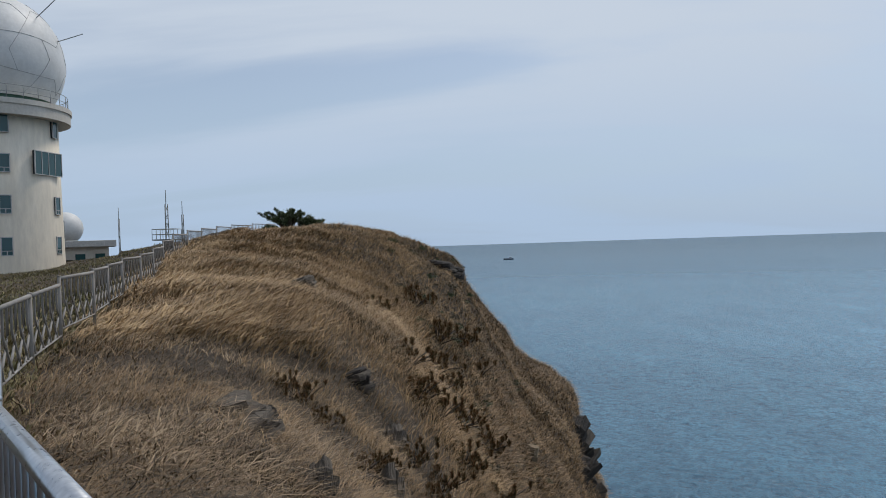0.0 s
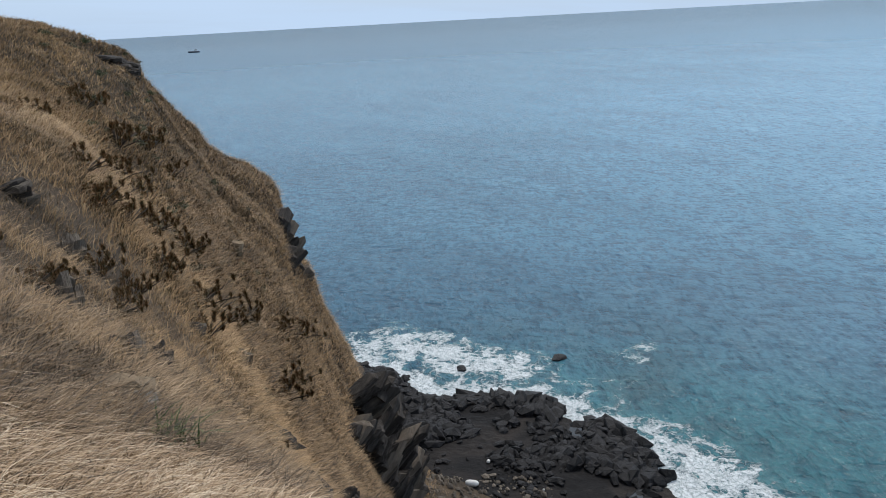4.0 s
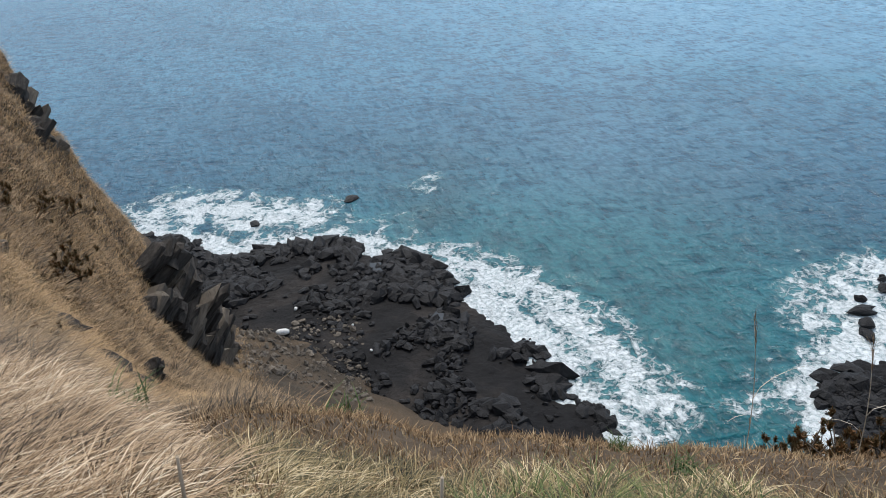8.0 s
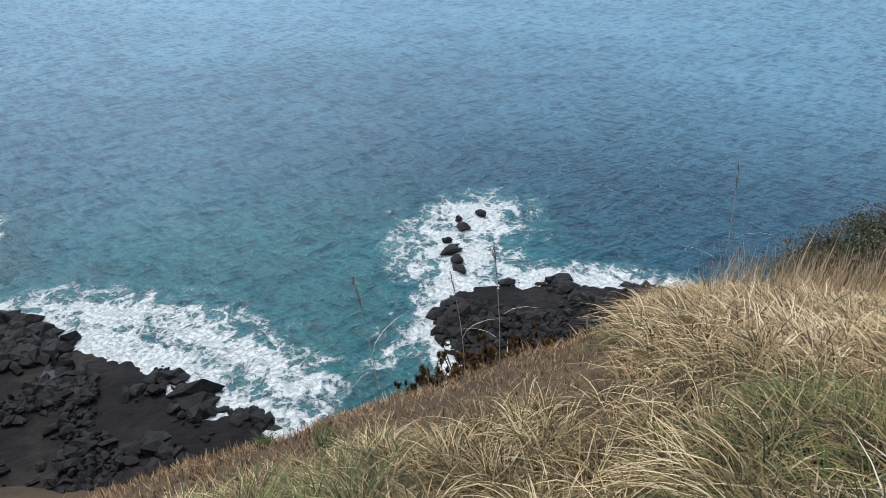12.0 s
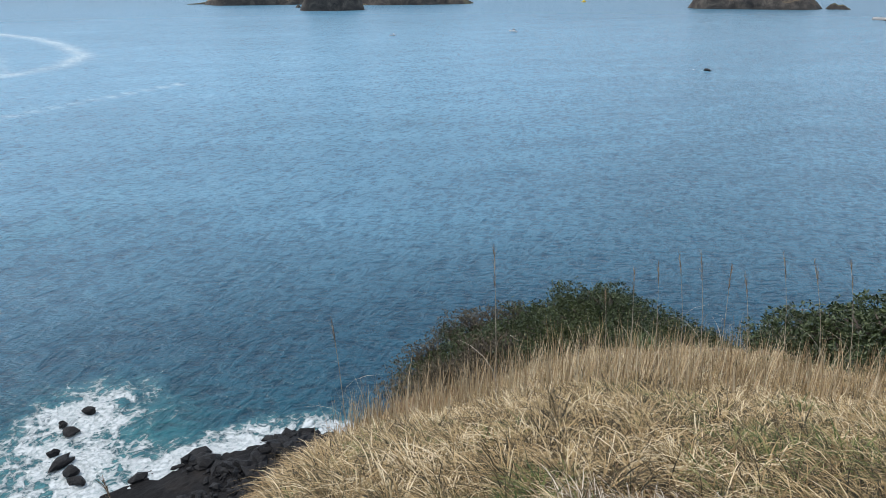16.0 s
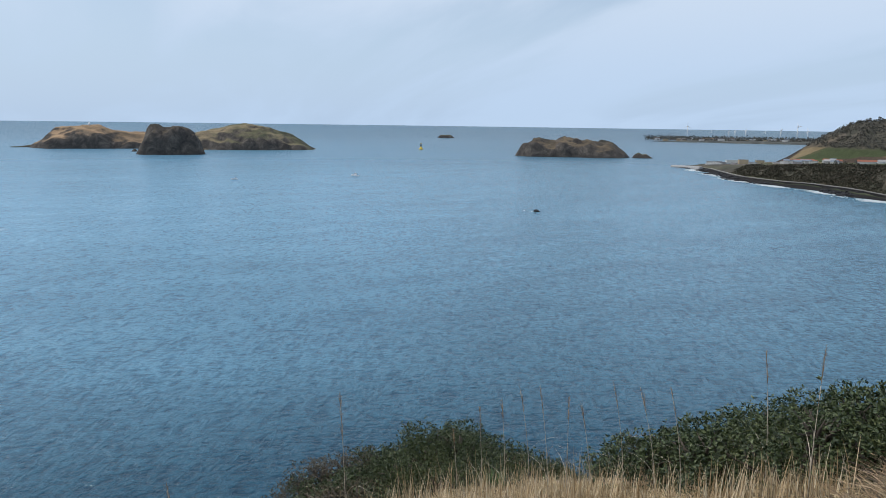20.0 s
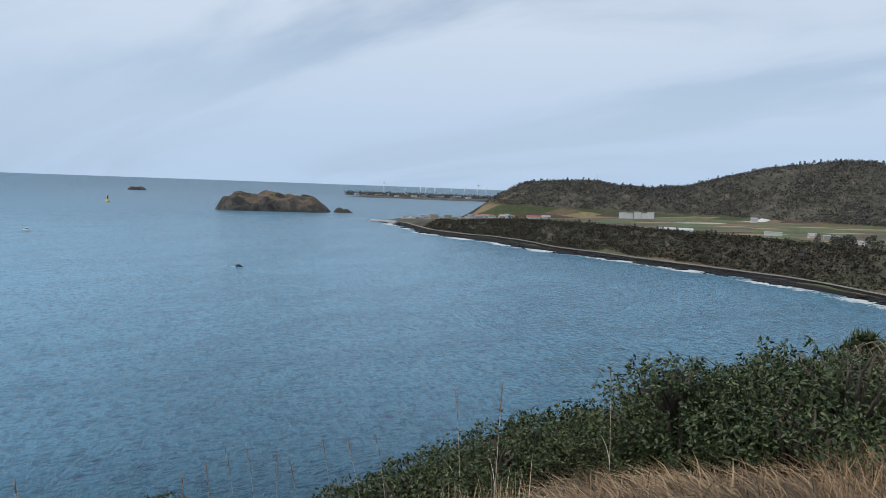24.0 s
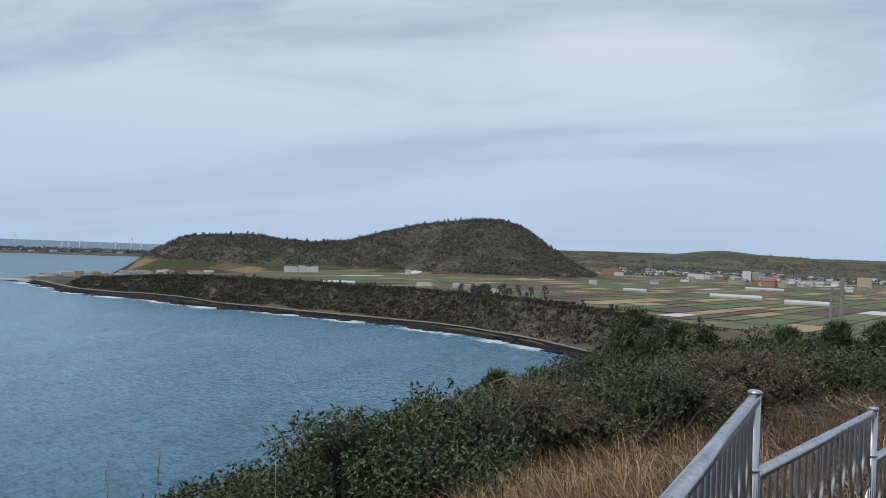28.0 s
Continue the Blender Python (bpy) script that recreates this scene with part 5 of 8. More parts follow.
for e in g.edges:
    if len(e.link_faces) == 2 and owner[e.link_faces[0].index] != owner[e.link_faces[1].index]:
        p, q = (vv.co.normalized() * (DR + 0.015) + Vector((0, 0, DZ)) for vv in e.verts)
        if p.z > 14.1 and q.z > 14.1:
            m_ = ((p + q) / 2 - Vector((0, 0, DZ))).normalized() * (DR + 0.015) + Vector((0, 0, DZ))
            tube(seam, [p, m_, q], 0.016, 4, False)
g.free()
tagged(part("seams", seam, M_SEAM, dome), kind="stuff")
for th, el in ((48, 36), (66, 18)):
    bm = bmesh.new()
    a = radians(facing - th)
    d = Vector((math.sin(a) * math.cos(radians(el)), math.cos(a) * math.cos(radians(el)), math.sin(radians(el))))
    tube(bm, [Vector((0, 0, DZ)) + d * DR, Vector((0, 0, DZ)) + d * (DR + 2.0)], 0.035, 6)
    part("lightning_rod", bm, M_RAILG, tower)
bm = bmesh.new(); tube(bm, [(0, 0, DZ + DR - 0.1), (0, 0, DZ + DR + 0.5)], 0.12, 8)
part("warning_lamp", bm, two_tone("red lamp glass", [(0.3, (0.4, 0.03, 0.02)), (0.7, (0.55, 0.05, 0.03))], 3, 9, 0.3), tower, "red obstruction lamp")


def tower_window(theta, z, w, h, lights=1, vent=False):
    x, y, rz = around(theta, TR + 0.08 + (0.02 if z < 8 else 0))
    root = obj("window", None, None, tower)
    root.matrix_parent_inverse = Matrix()
    root.matrix_basis = pose(x, y, z, 0, 0, rz + 180)
    part("recess", box_bm(0, 0.02, 0, w + 0.02, 0.16, h + 0.02), M_BLACK, root)
    for k in range(lights):
        pw = w / lights
        part("pane", box_bm(-w / 2 + pw * (k + 0.5), -0.07, 0.0, pw - 0.05, 0.02, h - 0.06), M_GLASS, root)
    bm = bmesh.new()
    for sx in (-1, 1):
        add_box(bm, sx * w / 2, -0.08, 0, 0.06, 0.07, h + 0.06)
    for sz in (-1, 1):
        add_box(bm, 0, -0.08, sz * h / 2, w + 0.06, 0.07, 0.06)
    for k in range(1, lights):
        add_box(bm, -w / 2 + w * k / lights, -0.08, 0, 0.05, 0.06, h)
    if vent:
        add_box(bm, 0, -0.08, -h / 2 + 0.32, w, 0.06, 0.05)
        add_box(bm, 0, -0.08, -h / 2 + 0.16, 0.05, 0.06, 0.3)
    part("frame", bm, M_FRAME, root)


for th in (-54, 8, 62, 118, 178, -115):
    for k, z in enumerate((3.4, 6.4, 9.35, 12.3 - 0.1)):
        if th == 62 and k == 2:
            continue
        tower_window(th, z - 0.25, 0.72, 1.30, 1, k < 3)
tower_window(50, 9.25, 2.9, 1.72, 4)
tower_window(8, 0.8, 0.8, 0.7)
tower_window(58, 0.8, 0.8, 0.8)

# low service building beside the tower
bx, by = polar(-26.6, 84)
hut = empty("service_building", pose(float(bx), float(by), 73.5, 0, 0, 26), "low white service building with a flat roof", "building")
part("wall", box_bm(0, 0, 1.3, 6.0, 5.0, 4.2), M_CONC, hut)
part("roof", box_bm(0, 0, 3.55, 7.4, 6.4, 0.65, 0.04), M_FRAME, hut, "thick white flat roof slab")
for x in (-1.8, 0.4, 2.2):
    w = part("window", box_bm(x, -2.5, 2.0, 0.9, 0.12, 1.1), M_GLASS, hut)
part("door", box_bm(-0.7, -2.52, 1.0, 0.9, 0.1, 2.0), M_BLACK, hut)
bm = bmesh.new()
for x, y in ((-2, -1), (-2, 1), (-1, -1), (-1, 1)):
    tube(bm, [(x, y, 3.8), (x, y, 6.0)], 0.05, 6)
add_box(bm, -1.5, 0, 5.0, 1.2, 2.2, 0.08)
part("roof_frame", bm, M_RAILG, hut)
bx, by = polar(-27.2, 96)
ball = empty("radome_small", pose(float(bx), float(by), 73.5), "small white dome on a drum base", "dome")
bm = bmesh.new(); bmesh.ops.create_uvsphere(bm, u_segments=24, v_segments=14, radius=1.9, matrix=Matrix.Translation((0, 0, 5.6))); [setattr(q, "smooth", True) for q in bm.faces]
part("dome", bm, M_DOME, ball)
bm = bmesh.new(); tube(bm, [(0, 0, -0.5), (0, 0, 4.4)], 1.3, 20); part("base", bm, M_CONC, ball)


def lattice_mast(x, y, z, h, w, platform):
    root = empty("lattice_mast", pose(x, y, z), "slim grey lattice mast with instruments", "mast")
    legs = [(w * math.cos(a), w * math.sin(a)) for a in (0.5, 2.6, 4.7)]
    for lx, ly in legs:
        bm = bmesh.new(); tube(bm, [(lx * 2.0, ly * 2.0, -0.5), (lx, ly, 2.0), (lx * 0.8, ly * 0.8, h)], 0.04, 6); part("leg", bm, M_RAILG, root)
    bm = bmesh.new()
    k = int(h / 0.7)
    for i in range(k):
        for q in range(3):
            a, b = legs[q], legs[(q + 1) % 3]
            tube(bm, [(a[0], a[1], i * 0.7), (b[0], b[1], (i + 1) * 0.7)], 0.02, 4, False)
    tagged(part("bracing", bm, M_RAILG, root), kind="stuff")
    if platform:
        part("platform", box_bm(0, 0, 1.9, 1.8, 1.8, 0.1), M_RAILG, root)
        for px, py in ((-0.9, -0.9), (-0.9, 0), (-0.9, 0.9), (0, 0.9), (0.9, 0.9), (0.9, 0), (0.9, -0.9), (0, -0.9)):
            bm = bmesh.new(); tube(bm, [(px, py, 1.9), (px, py, 2.8)], 0.025, 5); part("platform_post", bm, M_RAILG, root)
        for zz in (2.35, 2.8):
            bm = bmesh.new(); tube(bm, [(-0.9, -0.9, zz), (0.9, -0.9, zz), (0.9, 0.9, zz), (-0.9, 0.9, zz), (-0.9, -0.9, zz)], 0.025, 5, False)
            part("platform_rail", bm, M_RAILG, root)
        part("cabinet", box_bm(0.2, 0, 0.6, 0.9, 0.7, 1.6, 0.03), M_FRAME, root)
    bm = bmesh.new(); tube(bm, [(0, 0, h), (0, 0, h + 1.2)], 0.03, 6); part("spike", bm, M_RAILG, root)


for az, r, z, h, w, pf in ((-20.6, 66, 75.7, 4.9, 0.16, True), (-19.5, 70, 75.9, 4.0, 0.10, False), (-23.8, 86, 74.5, 5.8, 0.08, False)):
    x, y = polar(az, r)
    lattice_mast(float(x), float(y), z - 0.6, h, w, pf)

# ---------------------------------------------------------------- grass
def blade_mesh(x, y, z, h, w, dx, dy, seg, curl, droop=0.35):
    """Arched blades, all at once: base, height, width, where they lean and how far."""
    n = len(x)
    t = np.linspace(0, 1, seg + 1)[None, :]
    reach = (curl * h)[:, None] * (t ** 1.7)
    px = x[:, None] + dx[:, None] * reach
    py = y[:, None] + dy[:, None] * reach
    pz = z[:, None] + h[:, None] * (t - droop * curl[:, None] * t ** 2.6)
    half = (w / 2)[:, None] * (1 - 0.93 * t ** 1.6)
    sx, sy = -dy[:, None] * half, dx[:, None] * half
    a = np.stack([px - sx, py - sy, pz], -1)
    b = np.stack([px + sx, py + sy, pz], -1)
    v = np.stack([a, b], 2).reshape(n, -1, 3)
    k = np.arange(seg) * 2
    f0 = np.stack([k, k + 1, k + 3, k + 2], -1)
    f = (f0[None] + (np.arange(n) * 2 * (seg + 1))[:, None, None]).reshape(-1, 4)
    return v.reshape(-1, 3), f


def outside(x, y):
    """On the sea side of the fence."""
    nd = np.array(line[::-1] + [p[1][:2] for p in north])
    o = np.argsort(nd[:, 1])
    return x > np.interp(y, nd[o, 1], nd[o, 0]) + 0.12




def grass(name, clumps, per, az0, az1, r0, r1, hmin, hmax, wmin, wmax, seg, mat, label, seed, curl=(0.5, 1.2), lean=(70, 55), spread=0.10, grow=None, pick=None, droop=0.35, power=1.0, fence=True, wind=0.9, radiate=0.0):
    g = np.random.default_rng(seed)
    az = g.uniform(az0, az1, clumps)
    u = g.random(clumps) ** power
    r = np.exp(np.log(r0) + u * (np.log(r1) - np.log(r0)))
    cx, cy = polar(az, r, C)
    ok = np.ones(clumps, bool)
    if fence:
        ok &= outside(cx, cy)
    if pick is not None:
        ok &= pick(cx, cy, az, r)
    cx, cy = cx[ok], cy[ok]
    m = len(cx)
    sc = (hmin + (hmax - hmin) * g.random(m)) * (1 + 0.35 * fbm(cx, cy, 2.5, seed, 2))
    cdir = np.radians(lean[0] + lean[1] * fbm(cx, cy, 4.0, seed + 1, 2) * 1.6 + g.normal(0, 14, m))
    k = np.repeat(np.arange(m), per)
    n = len(k)
    rr = np.hypot(cx - C[0], cy - C[1])[k]
    sp = spread * (0.6 + rr / 12)
    ox, oy = g.normal(0, 1, n), g.normal(0, 1, n)
    x = cx[k] + ox * sp
    y = cy[k] + oy * sp
    z = ground_z(x, y) - 0.03
    h = sc[k] * g.uniform(0.55, 1.1, n)
    w = g.uniform(wmin, wmax, n)
    if grow is not None:
        h, w = h * np.interp(rr, *grow[0]), w * np.interp(rr, *grow[1])
    a = g.uniform(0, 6.283, n)
    dx = np.sin(a) + wind * np.sin(cdir[k]) + radiate * ox
    dy = np.cos(a) + wind * np.cos(cdir[k]) + radiate * oy
    q = np.hypot(dx, dy) + 1e-6
    c = g.uniform(*curl, n)
    v, f = blade_mesh(x, y, z, h, w, dx / q, dy / q, seg, c, droop)
    return obj(name, mesh_of(name, v, f, False), mat, label=label, category="grass", kind="stuff")


def green_patch(x, y, az, r):
    return (fbm(x, y, 1.3, 77, 2) > -0.05) & (((az > 10) & (az < 130) & (r < 2.6)) | ((fbm(x, y, 2.5, 78, 2) > 0.14) & ((r < 2.9) | (az > 90))))


def pale_patch(x, y, az, r):
    return (az > 121) & (az < 150) & (r < 2.9) & (fbm(x, y, 2.2, 79, 2) > -0.25)


def short_band(x, y, az, r):
    return (fbm(x, y, 2.0, 83, 2) > -0.5) & ((az < 112) | (r < 9))


def long_zone(x, y, az, r):
    return ((r < 3.1 + 0.9 * fbm(x, y, 2.0, 84, 2)) | (az < 6) | (az > 92)) & ~pale_patch(x, y, az, r)


def far_zone(x, y, az, r):
    return (r > 20) | (fbm(x, y, 1.6, 86, 3) > 0.05) & (np.sin(x * 91.7 + y * 57.3) > -0.2)


def slope_zone(x, y, az, r):
    return (az < 20) | (az > 153)


M_PALE = leafy("bleached dead grass", [(0.0, (0.12, 0.09, 0.06)), (0.3, (0.34, 0.275, 0.20)), (0.6, (0.58, 0.50, 0.40)), (1.0, (0.76, 0.69, 0.58))], own=0.9)
M_FOX = leafy("russet short grass", [(0.0, (0.05, 0.032, 0.016)), (0.35, (0.17, 0.10, 0.048)), (0.7, (0.32, 0.205, 0.105)), (1.0, (0.52, 0.38, 0.215))], own=0.9, broad=0.8)
M_PALE2 = leafy("pale upright straw", [(0.0, (0.24, 0.155, 0.075)), (0.4, (0.50, 0.355, 0.195)), (0.75, (0.68, 0.53, 0.34)), (1.0, (0.80, 0.69, 0.51))], own=0.9)
M_TUSS = leafy("straw tussock", [(0.0, (0.020, 0.020, 0.006)), (0.28, (0.055, 0.050, 0.016)), (0.50, (0.145, 0.108, 0.040)), (0.76, (0.33, 0.245, 0.115)), (1.0, (0.64, 0.52, 0.32))], own=1.0, broad=0.9, patch=0.7)
M_TAWNY = leafy("tawny tussock", [(0.0, (0.030, 0.022, 0.012)), (0.25, (0.056, 0.040, 0.022)), (0.5, (0.150, 0.097, 0.051)), (0.75, (0.27, 0.182, 0.098)), (1.0, (0.48, 0.355, 0.22))], own=0.8, broad=0.45, patch=1.1)
M_STRAW = leafy("fresh pale straw", [(0.0, (0.032, 0.021, 0.010)), (0.25, (0.14, 0.088, 0.044)), (0.5, (0.35, 0.232, 0.130)), (0.78, (0.54, 0.395, 0.25)), (1.0, (0.78, 0.66, 0.49))], own=1.0, broad=0.8)
M_LAWN = leafy("dry yellow-green lawn", [(0.0, (0.07, 0.07, 0.025)), (0.4, (0.17, 0.15, 0.06)), (0.7, (0.30, 0.235, 0.11)), (1.0, (0.44, 0.35, 0.19))], own=0.7, broad=0.15, patch=0.6)
grass("low_grass", 1300, 36, -24, 9, 2.0, 7.0, 0.16, 0.30, 0.0045, 0.011, 4, M_STRAW, "long pale straw lying over the cliff edge", 521, curl=(0.8, 1.9), droop=0.60, spread=0.07, wind=0.5, radiate=0.7)
grass("edge_grass", 1150, 38, 4, 68, 1.0, 3.0, 0.10, 0.20, 0.0035, 0.0085, 5, M_TUSS, "tangled straw grass at the edge", 522, curl=(0.7, 1.8), droop=0.70, spread=0.055, wind=0.2, radiate=1.2, power=0.7)
grass("near_grass", 1500, 44, 62, 205, 1.0, 9.0, 0.13, 0.25, 0.0035, 0.0085, 5, M_TUSS, "long arching straw grass in tussocks on the cliff edge", 501, curl=(0.7, 1.8), droop=0.72, pick=long_zone, spread=0.045, wind=0.1, radiate=1.3)
grass("tawny_grass", 2400, 34, -50, 14, 5.0, 30.0, 0.16, 0.36, 0.005, 0.010, 4, M_TAWNY, "tawny wind-laid grass below the fence", 511, curl=(0.9, 2.0), droop=0.40, spread=0.075, wind=0.6, radiate=0.5)
grass("green_grass", 1150, 46, -10, 205, 1.0, 6.0, 0.14, 0.27, 0.005, 0.012, 6, M_GRASS_G, "green blades among the straw grass", 502, curl=(0.6, 1.6), droop=0.6, pick=green_patch, spread=0.06, wind=0.1, radiate=1.0)
grass("bleached_grass", 1300, 22, 119, 168, 1.0, 4.0, 0.14, 0.28, 0.005, 0.010, 5, M_PALE, "bleached matted dead grass", 503, curl=(0.9, 1.9), pick=pale_patch, droop=0.48)
grass("russet_grass", 11000, 10, 4, 205, 1.0, 14.0, 0.05, 0.14, 0.006, 0.013, 2, M_FOX, "short russet grass on the slope", 504, curl=(0.3, 0.9), pick=short_band)
grass("lower_russet_grass", 15000, 7, 14, 108, 8.0, 70.0, 0.18, 0.36, 0.014, 0.04, 2, M_FOX, "russet grass on the steep lower slope", 512, curl=(0.4, 1.1), spread=0.12)
grass("slope_grass", 15000, 9, -50, 205, 5.5, 40.0, 0.18, 0.40, 0.010, 0.024, 3, M_TAWNY, "wind-bent straw grass on the slope", 505, curl=(0.9, 1.9), spread=0.16, pick=slope_zone)
grass("far_grass", 70000, 5, -32, 19, 6.0, 112.0, 0.40, 0.75, 0.045, 0.12, 2, M_FAR_GRASS, "tawny grass over the far slope", 506, curl=(0.8, 1.8), spread=0.15, power=0.68, lean=(58, 30), wind=1.0, pick=far_zone, grow=(([6, 24, 112], [0.42, 0.7, 1.1]), ([6, 24, 112], [0.08, 0.30, 1.1])))
M_RIDGE = leafy("golden ridge grass", [(0.0, (0.09, 0.062, 0.030)), (0.3, (0.24, 0.155, 0.075)), (0.6, (0.46, 0.305, 0.15)), (1.0, (0.68, 0.50, 0.29))], own=0.6, patch=0.8, broad=0.22)
grass("ridge_grass", 26000, 5, -30, 0, 16.0, 86.0, 0.35, 0.62, 0.03, 0.075, 2, M_RIDGE, "golden wind-combed grass along the ridge", 524, curl=(0.8, 1.7), spread=0.14, lean=(52, 25), wind=1.3, power=0.75, pick=lambda x, y, az, r: (az < -3 - 9 * (r < 30)) & (fbm(x, y, 7.0, 97, 3) > -0.22))
grass("flank_grass", 26000, 4, 2, 19, 36.0, 104.0, 0.45, 0.8, 0.05, 0.13, 2, M_TAWNY, "tawny grass over the steep flank of the point", 525, curl=(0.6, 1.6), spread=0.2, lean=(60, 40), wind=0.7, power=1.0)
M_HEATH = leafy("dark heath twigs", [(0.0, (0.025, 0.022, 0.012)), (0.4, (0.055, 0.042, 0.022)), (0.7, (0.10, 0.065, 0.032)), (1.0, (0.15, 0.12, 0.06))], own=0.8)


def heath_patch(x, y, az, r):
    return (fbm(x, y, 4.0, 88, 3) > 0.02 + 0.10 * (az < -8) - 0.12 * (r < 22)) | ((az > -4) & (az < 7) & (r > 34) & (r < 75) & (fbm(x, y, 6.0, 89, 2) > -0.15))


grass("heath", 30000, 7, -22, 19, 6.5, 100.0, 0.16, 0.42, 0.02, 0.07, 2, M_HEATH, "dark heath and dead bracken on the slope", 510, curl=(0.2, 0.9), spread=0.18, pick=heath_patch, power=0.9, grow=(([4, 20, 100], [0.7, 0.9, 1.2]), ([4, 20, 100], [0.2, 0.6, 1.2])))
M_GOLD = leafy("golden straw tussock", [(0.0, (0.025, 0.020, 0.008)), (0.28, (0.085, 0.060, 0.024)), (0.52, (0.28, 0.19, 0.085)), (0.78, (0.50, 0.365, 0.185)), (1.0, (0.78, 0.66, 0.45))], own=1.0, broad=0.9, patch=0.7)
grass("hump_grass", 2900, 24, 92, 156, 3.0, 13.0, 0.17, 0.32, 0.005, 0.012, 4, M_GOLD, "golden arching straw tussocks on the hump", 523, curl=(0.6, 1.6), droop=0.66, spread=0.05, wind=0.15, radiate=1.2, power=0.8)
grass("upright_straw", 900, 5, 98, 150, 6.0, 11.0, 0.30, 0.85, 0.005, 0.011, 3, M_PALE2, "upright straw stems along the brow", 507, curl=(0.05, 0.35), spread=0.10, lean=(120, 40))
grass("lawn_grass", 15000, 6, -60, -20, 8.0, 90.0, 0.10, 0.22, 0.03, 0.08, 2, M_LAWN, "short dry lawn round the station", 508, curl=(0.2, 0.8), fence=False, pick=lambda x, y, az, r: ~outside(x, y))
grass("path_grass", 1100, 12, 172, 206, 3.0, 12.5, 0.25, 0.52, 0.006, 0.012, 4, M_FOX, "tall russet grass behind the fence", 509, curl=(0.3, 1.0), fence=False)


# tall plumed grass: each with a stem and a feathery head
def plume_grass(x, y, h, lean, direction, seed):
    g = np.random.default_rng(seed)
    z = float(ground_z(x, y)) - 0.05
    root = empty("plume_grass", pose(x, y, z, 0, 0, direction), "tall dry plume grass stem above the straw", "grass stem", "tall plume grass")
    pts = [(lean * h * t ** 2, 0, h * t * (1 - 0.12 * lean * t)) for t in np.linspace(0, 1, 9)]
    bm = bmesh.new()
    tube(bm, pts, [0.0045 - 0.0025 * i / 8 for i in range(9)], 5)
    part("stem", bm, M_PALE, root)
    n = 46
    t = g.uniform(0.80, 1.02, n)
    bx, bz = lean * h * t ** 2, h * t * (1 - 0.12 * lean * t)
    a = g.uniform(0, 6.28, n)
    v, f = blade_mesh(bx, np.zeros(n), bz, g.uniform(0.08, 0.16, n) * (1.15 - np.abs(t - 0.9) * 4), np.full(n, 0.004), np.cos(a) * 0.7 + 0.5, np.sin(a) * 0.7, 2, g.uniform(0.1, 0.5, n), 0.3)
    obj("plume", mesh_of("plume", v, f), M_FOX, root, "feathery russet seed head")
    for s in (0.25, 0.45):
        b, fb = blade_mesh(np.array([lean * h * s * s]), np.zeros(1), np.array([h * s]), np.array([0.3 * h]), np.array([0.008]), np.array([1.0 if s < 0.3 else -1.0]), np.array([0.3]), 4, np.array([0.9]), 0.4)
        obj("leaf", mesh_of("leaf", b, fb), M_PALE, root)


for k, (az, r, h, ln, d) in enumerate([(67, 4.4, 1.35, 0.12, 160), (76, 4.6, 1.1, 0.10, 120), (79.5, 4.5, 1.15, 0.06, 100), (98.5, 6.4, 1.5, 0.05, 80), (112, 6.0, 1.65, 0.04, 20), 
                                       (125, 9.0, 1.5, 0.06, 20), (127, 9.4, 1.7, 0.10, 60), (128.5, 9.2, 1.6, 0.12, 10), (130, 9.5, 1.45, 0.08, 330), (132, 9.0, 1.35, 0.14, 20), (134.5, 9.8, 1.7, 0.12, 40), (137, 9.3, 1.5, 0.2, 10),
                                       (121, 9.1, 1.2, 0.07, 30), (123, 9.4, 1.4, 0.09, 350), (139, 9.0, 1.5, 0.14, 20), (148, 7.4, 1.45, 0.35, 300), (157, 7.8, 1.3, 0.4, 300), (163, 8.4, 1.1, 0.45, 310), (145, 8.5, 1.6, 0.28, 320)]):
    x, y = polar(az, r, C)
    plume_grass(float(x), float(y), h, ln, d, 600 + k)
# cut pale canes close by
for k, (az, r, h) in enumerate([(33, 1.75, 0.55), (9, 1.9, 0.32)]):
    x, y = polar(az, r, C)
    bm = bmesh.new()
    tube(bm, [(0, 0, -0.1), (0.03, 0.01, h * 0.5), (0.05, 0.0, h)], [0.008, 0.007, 0.006], 6)
    me = bpy.data.meshes.new("cane"); bm.to_mesh(me); bm.free()
    ob = obj("cane", me, M_PALE, label="broken pale dry cane in the grass", category="plant stem", group="dry canes")
    ob.matrix_world = pose(float(x), float(y), float(ground_z(x, y)), 0, 0, 50 * k)


M_WEED = leafy('fresh green leaf', [(0.0, (0.03, 0.055, 0.015)), (0.5, (0.06, 0.105, 0.03)), (1.0, (0.13, 0.17, 0.06))])


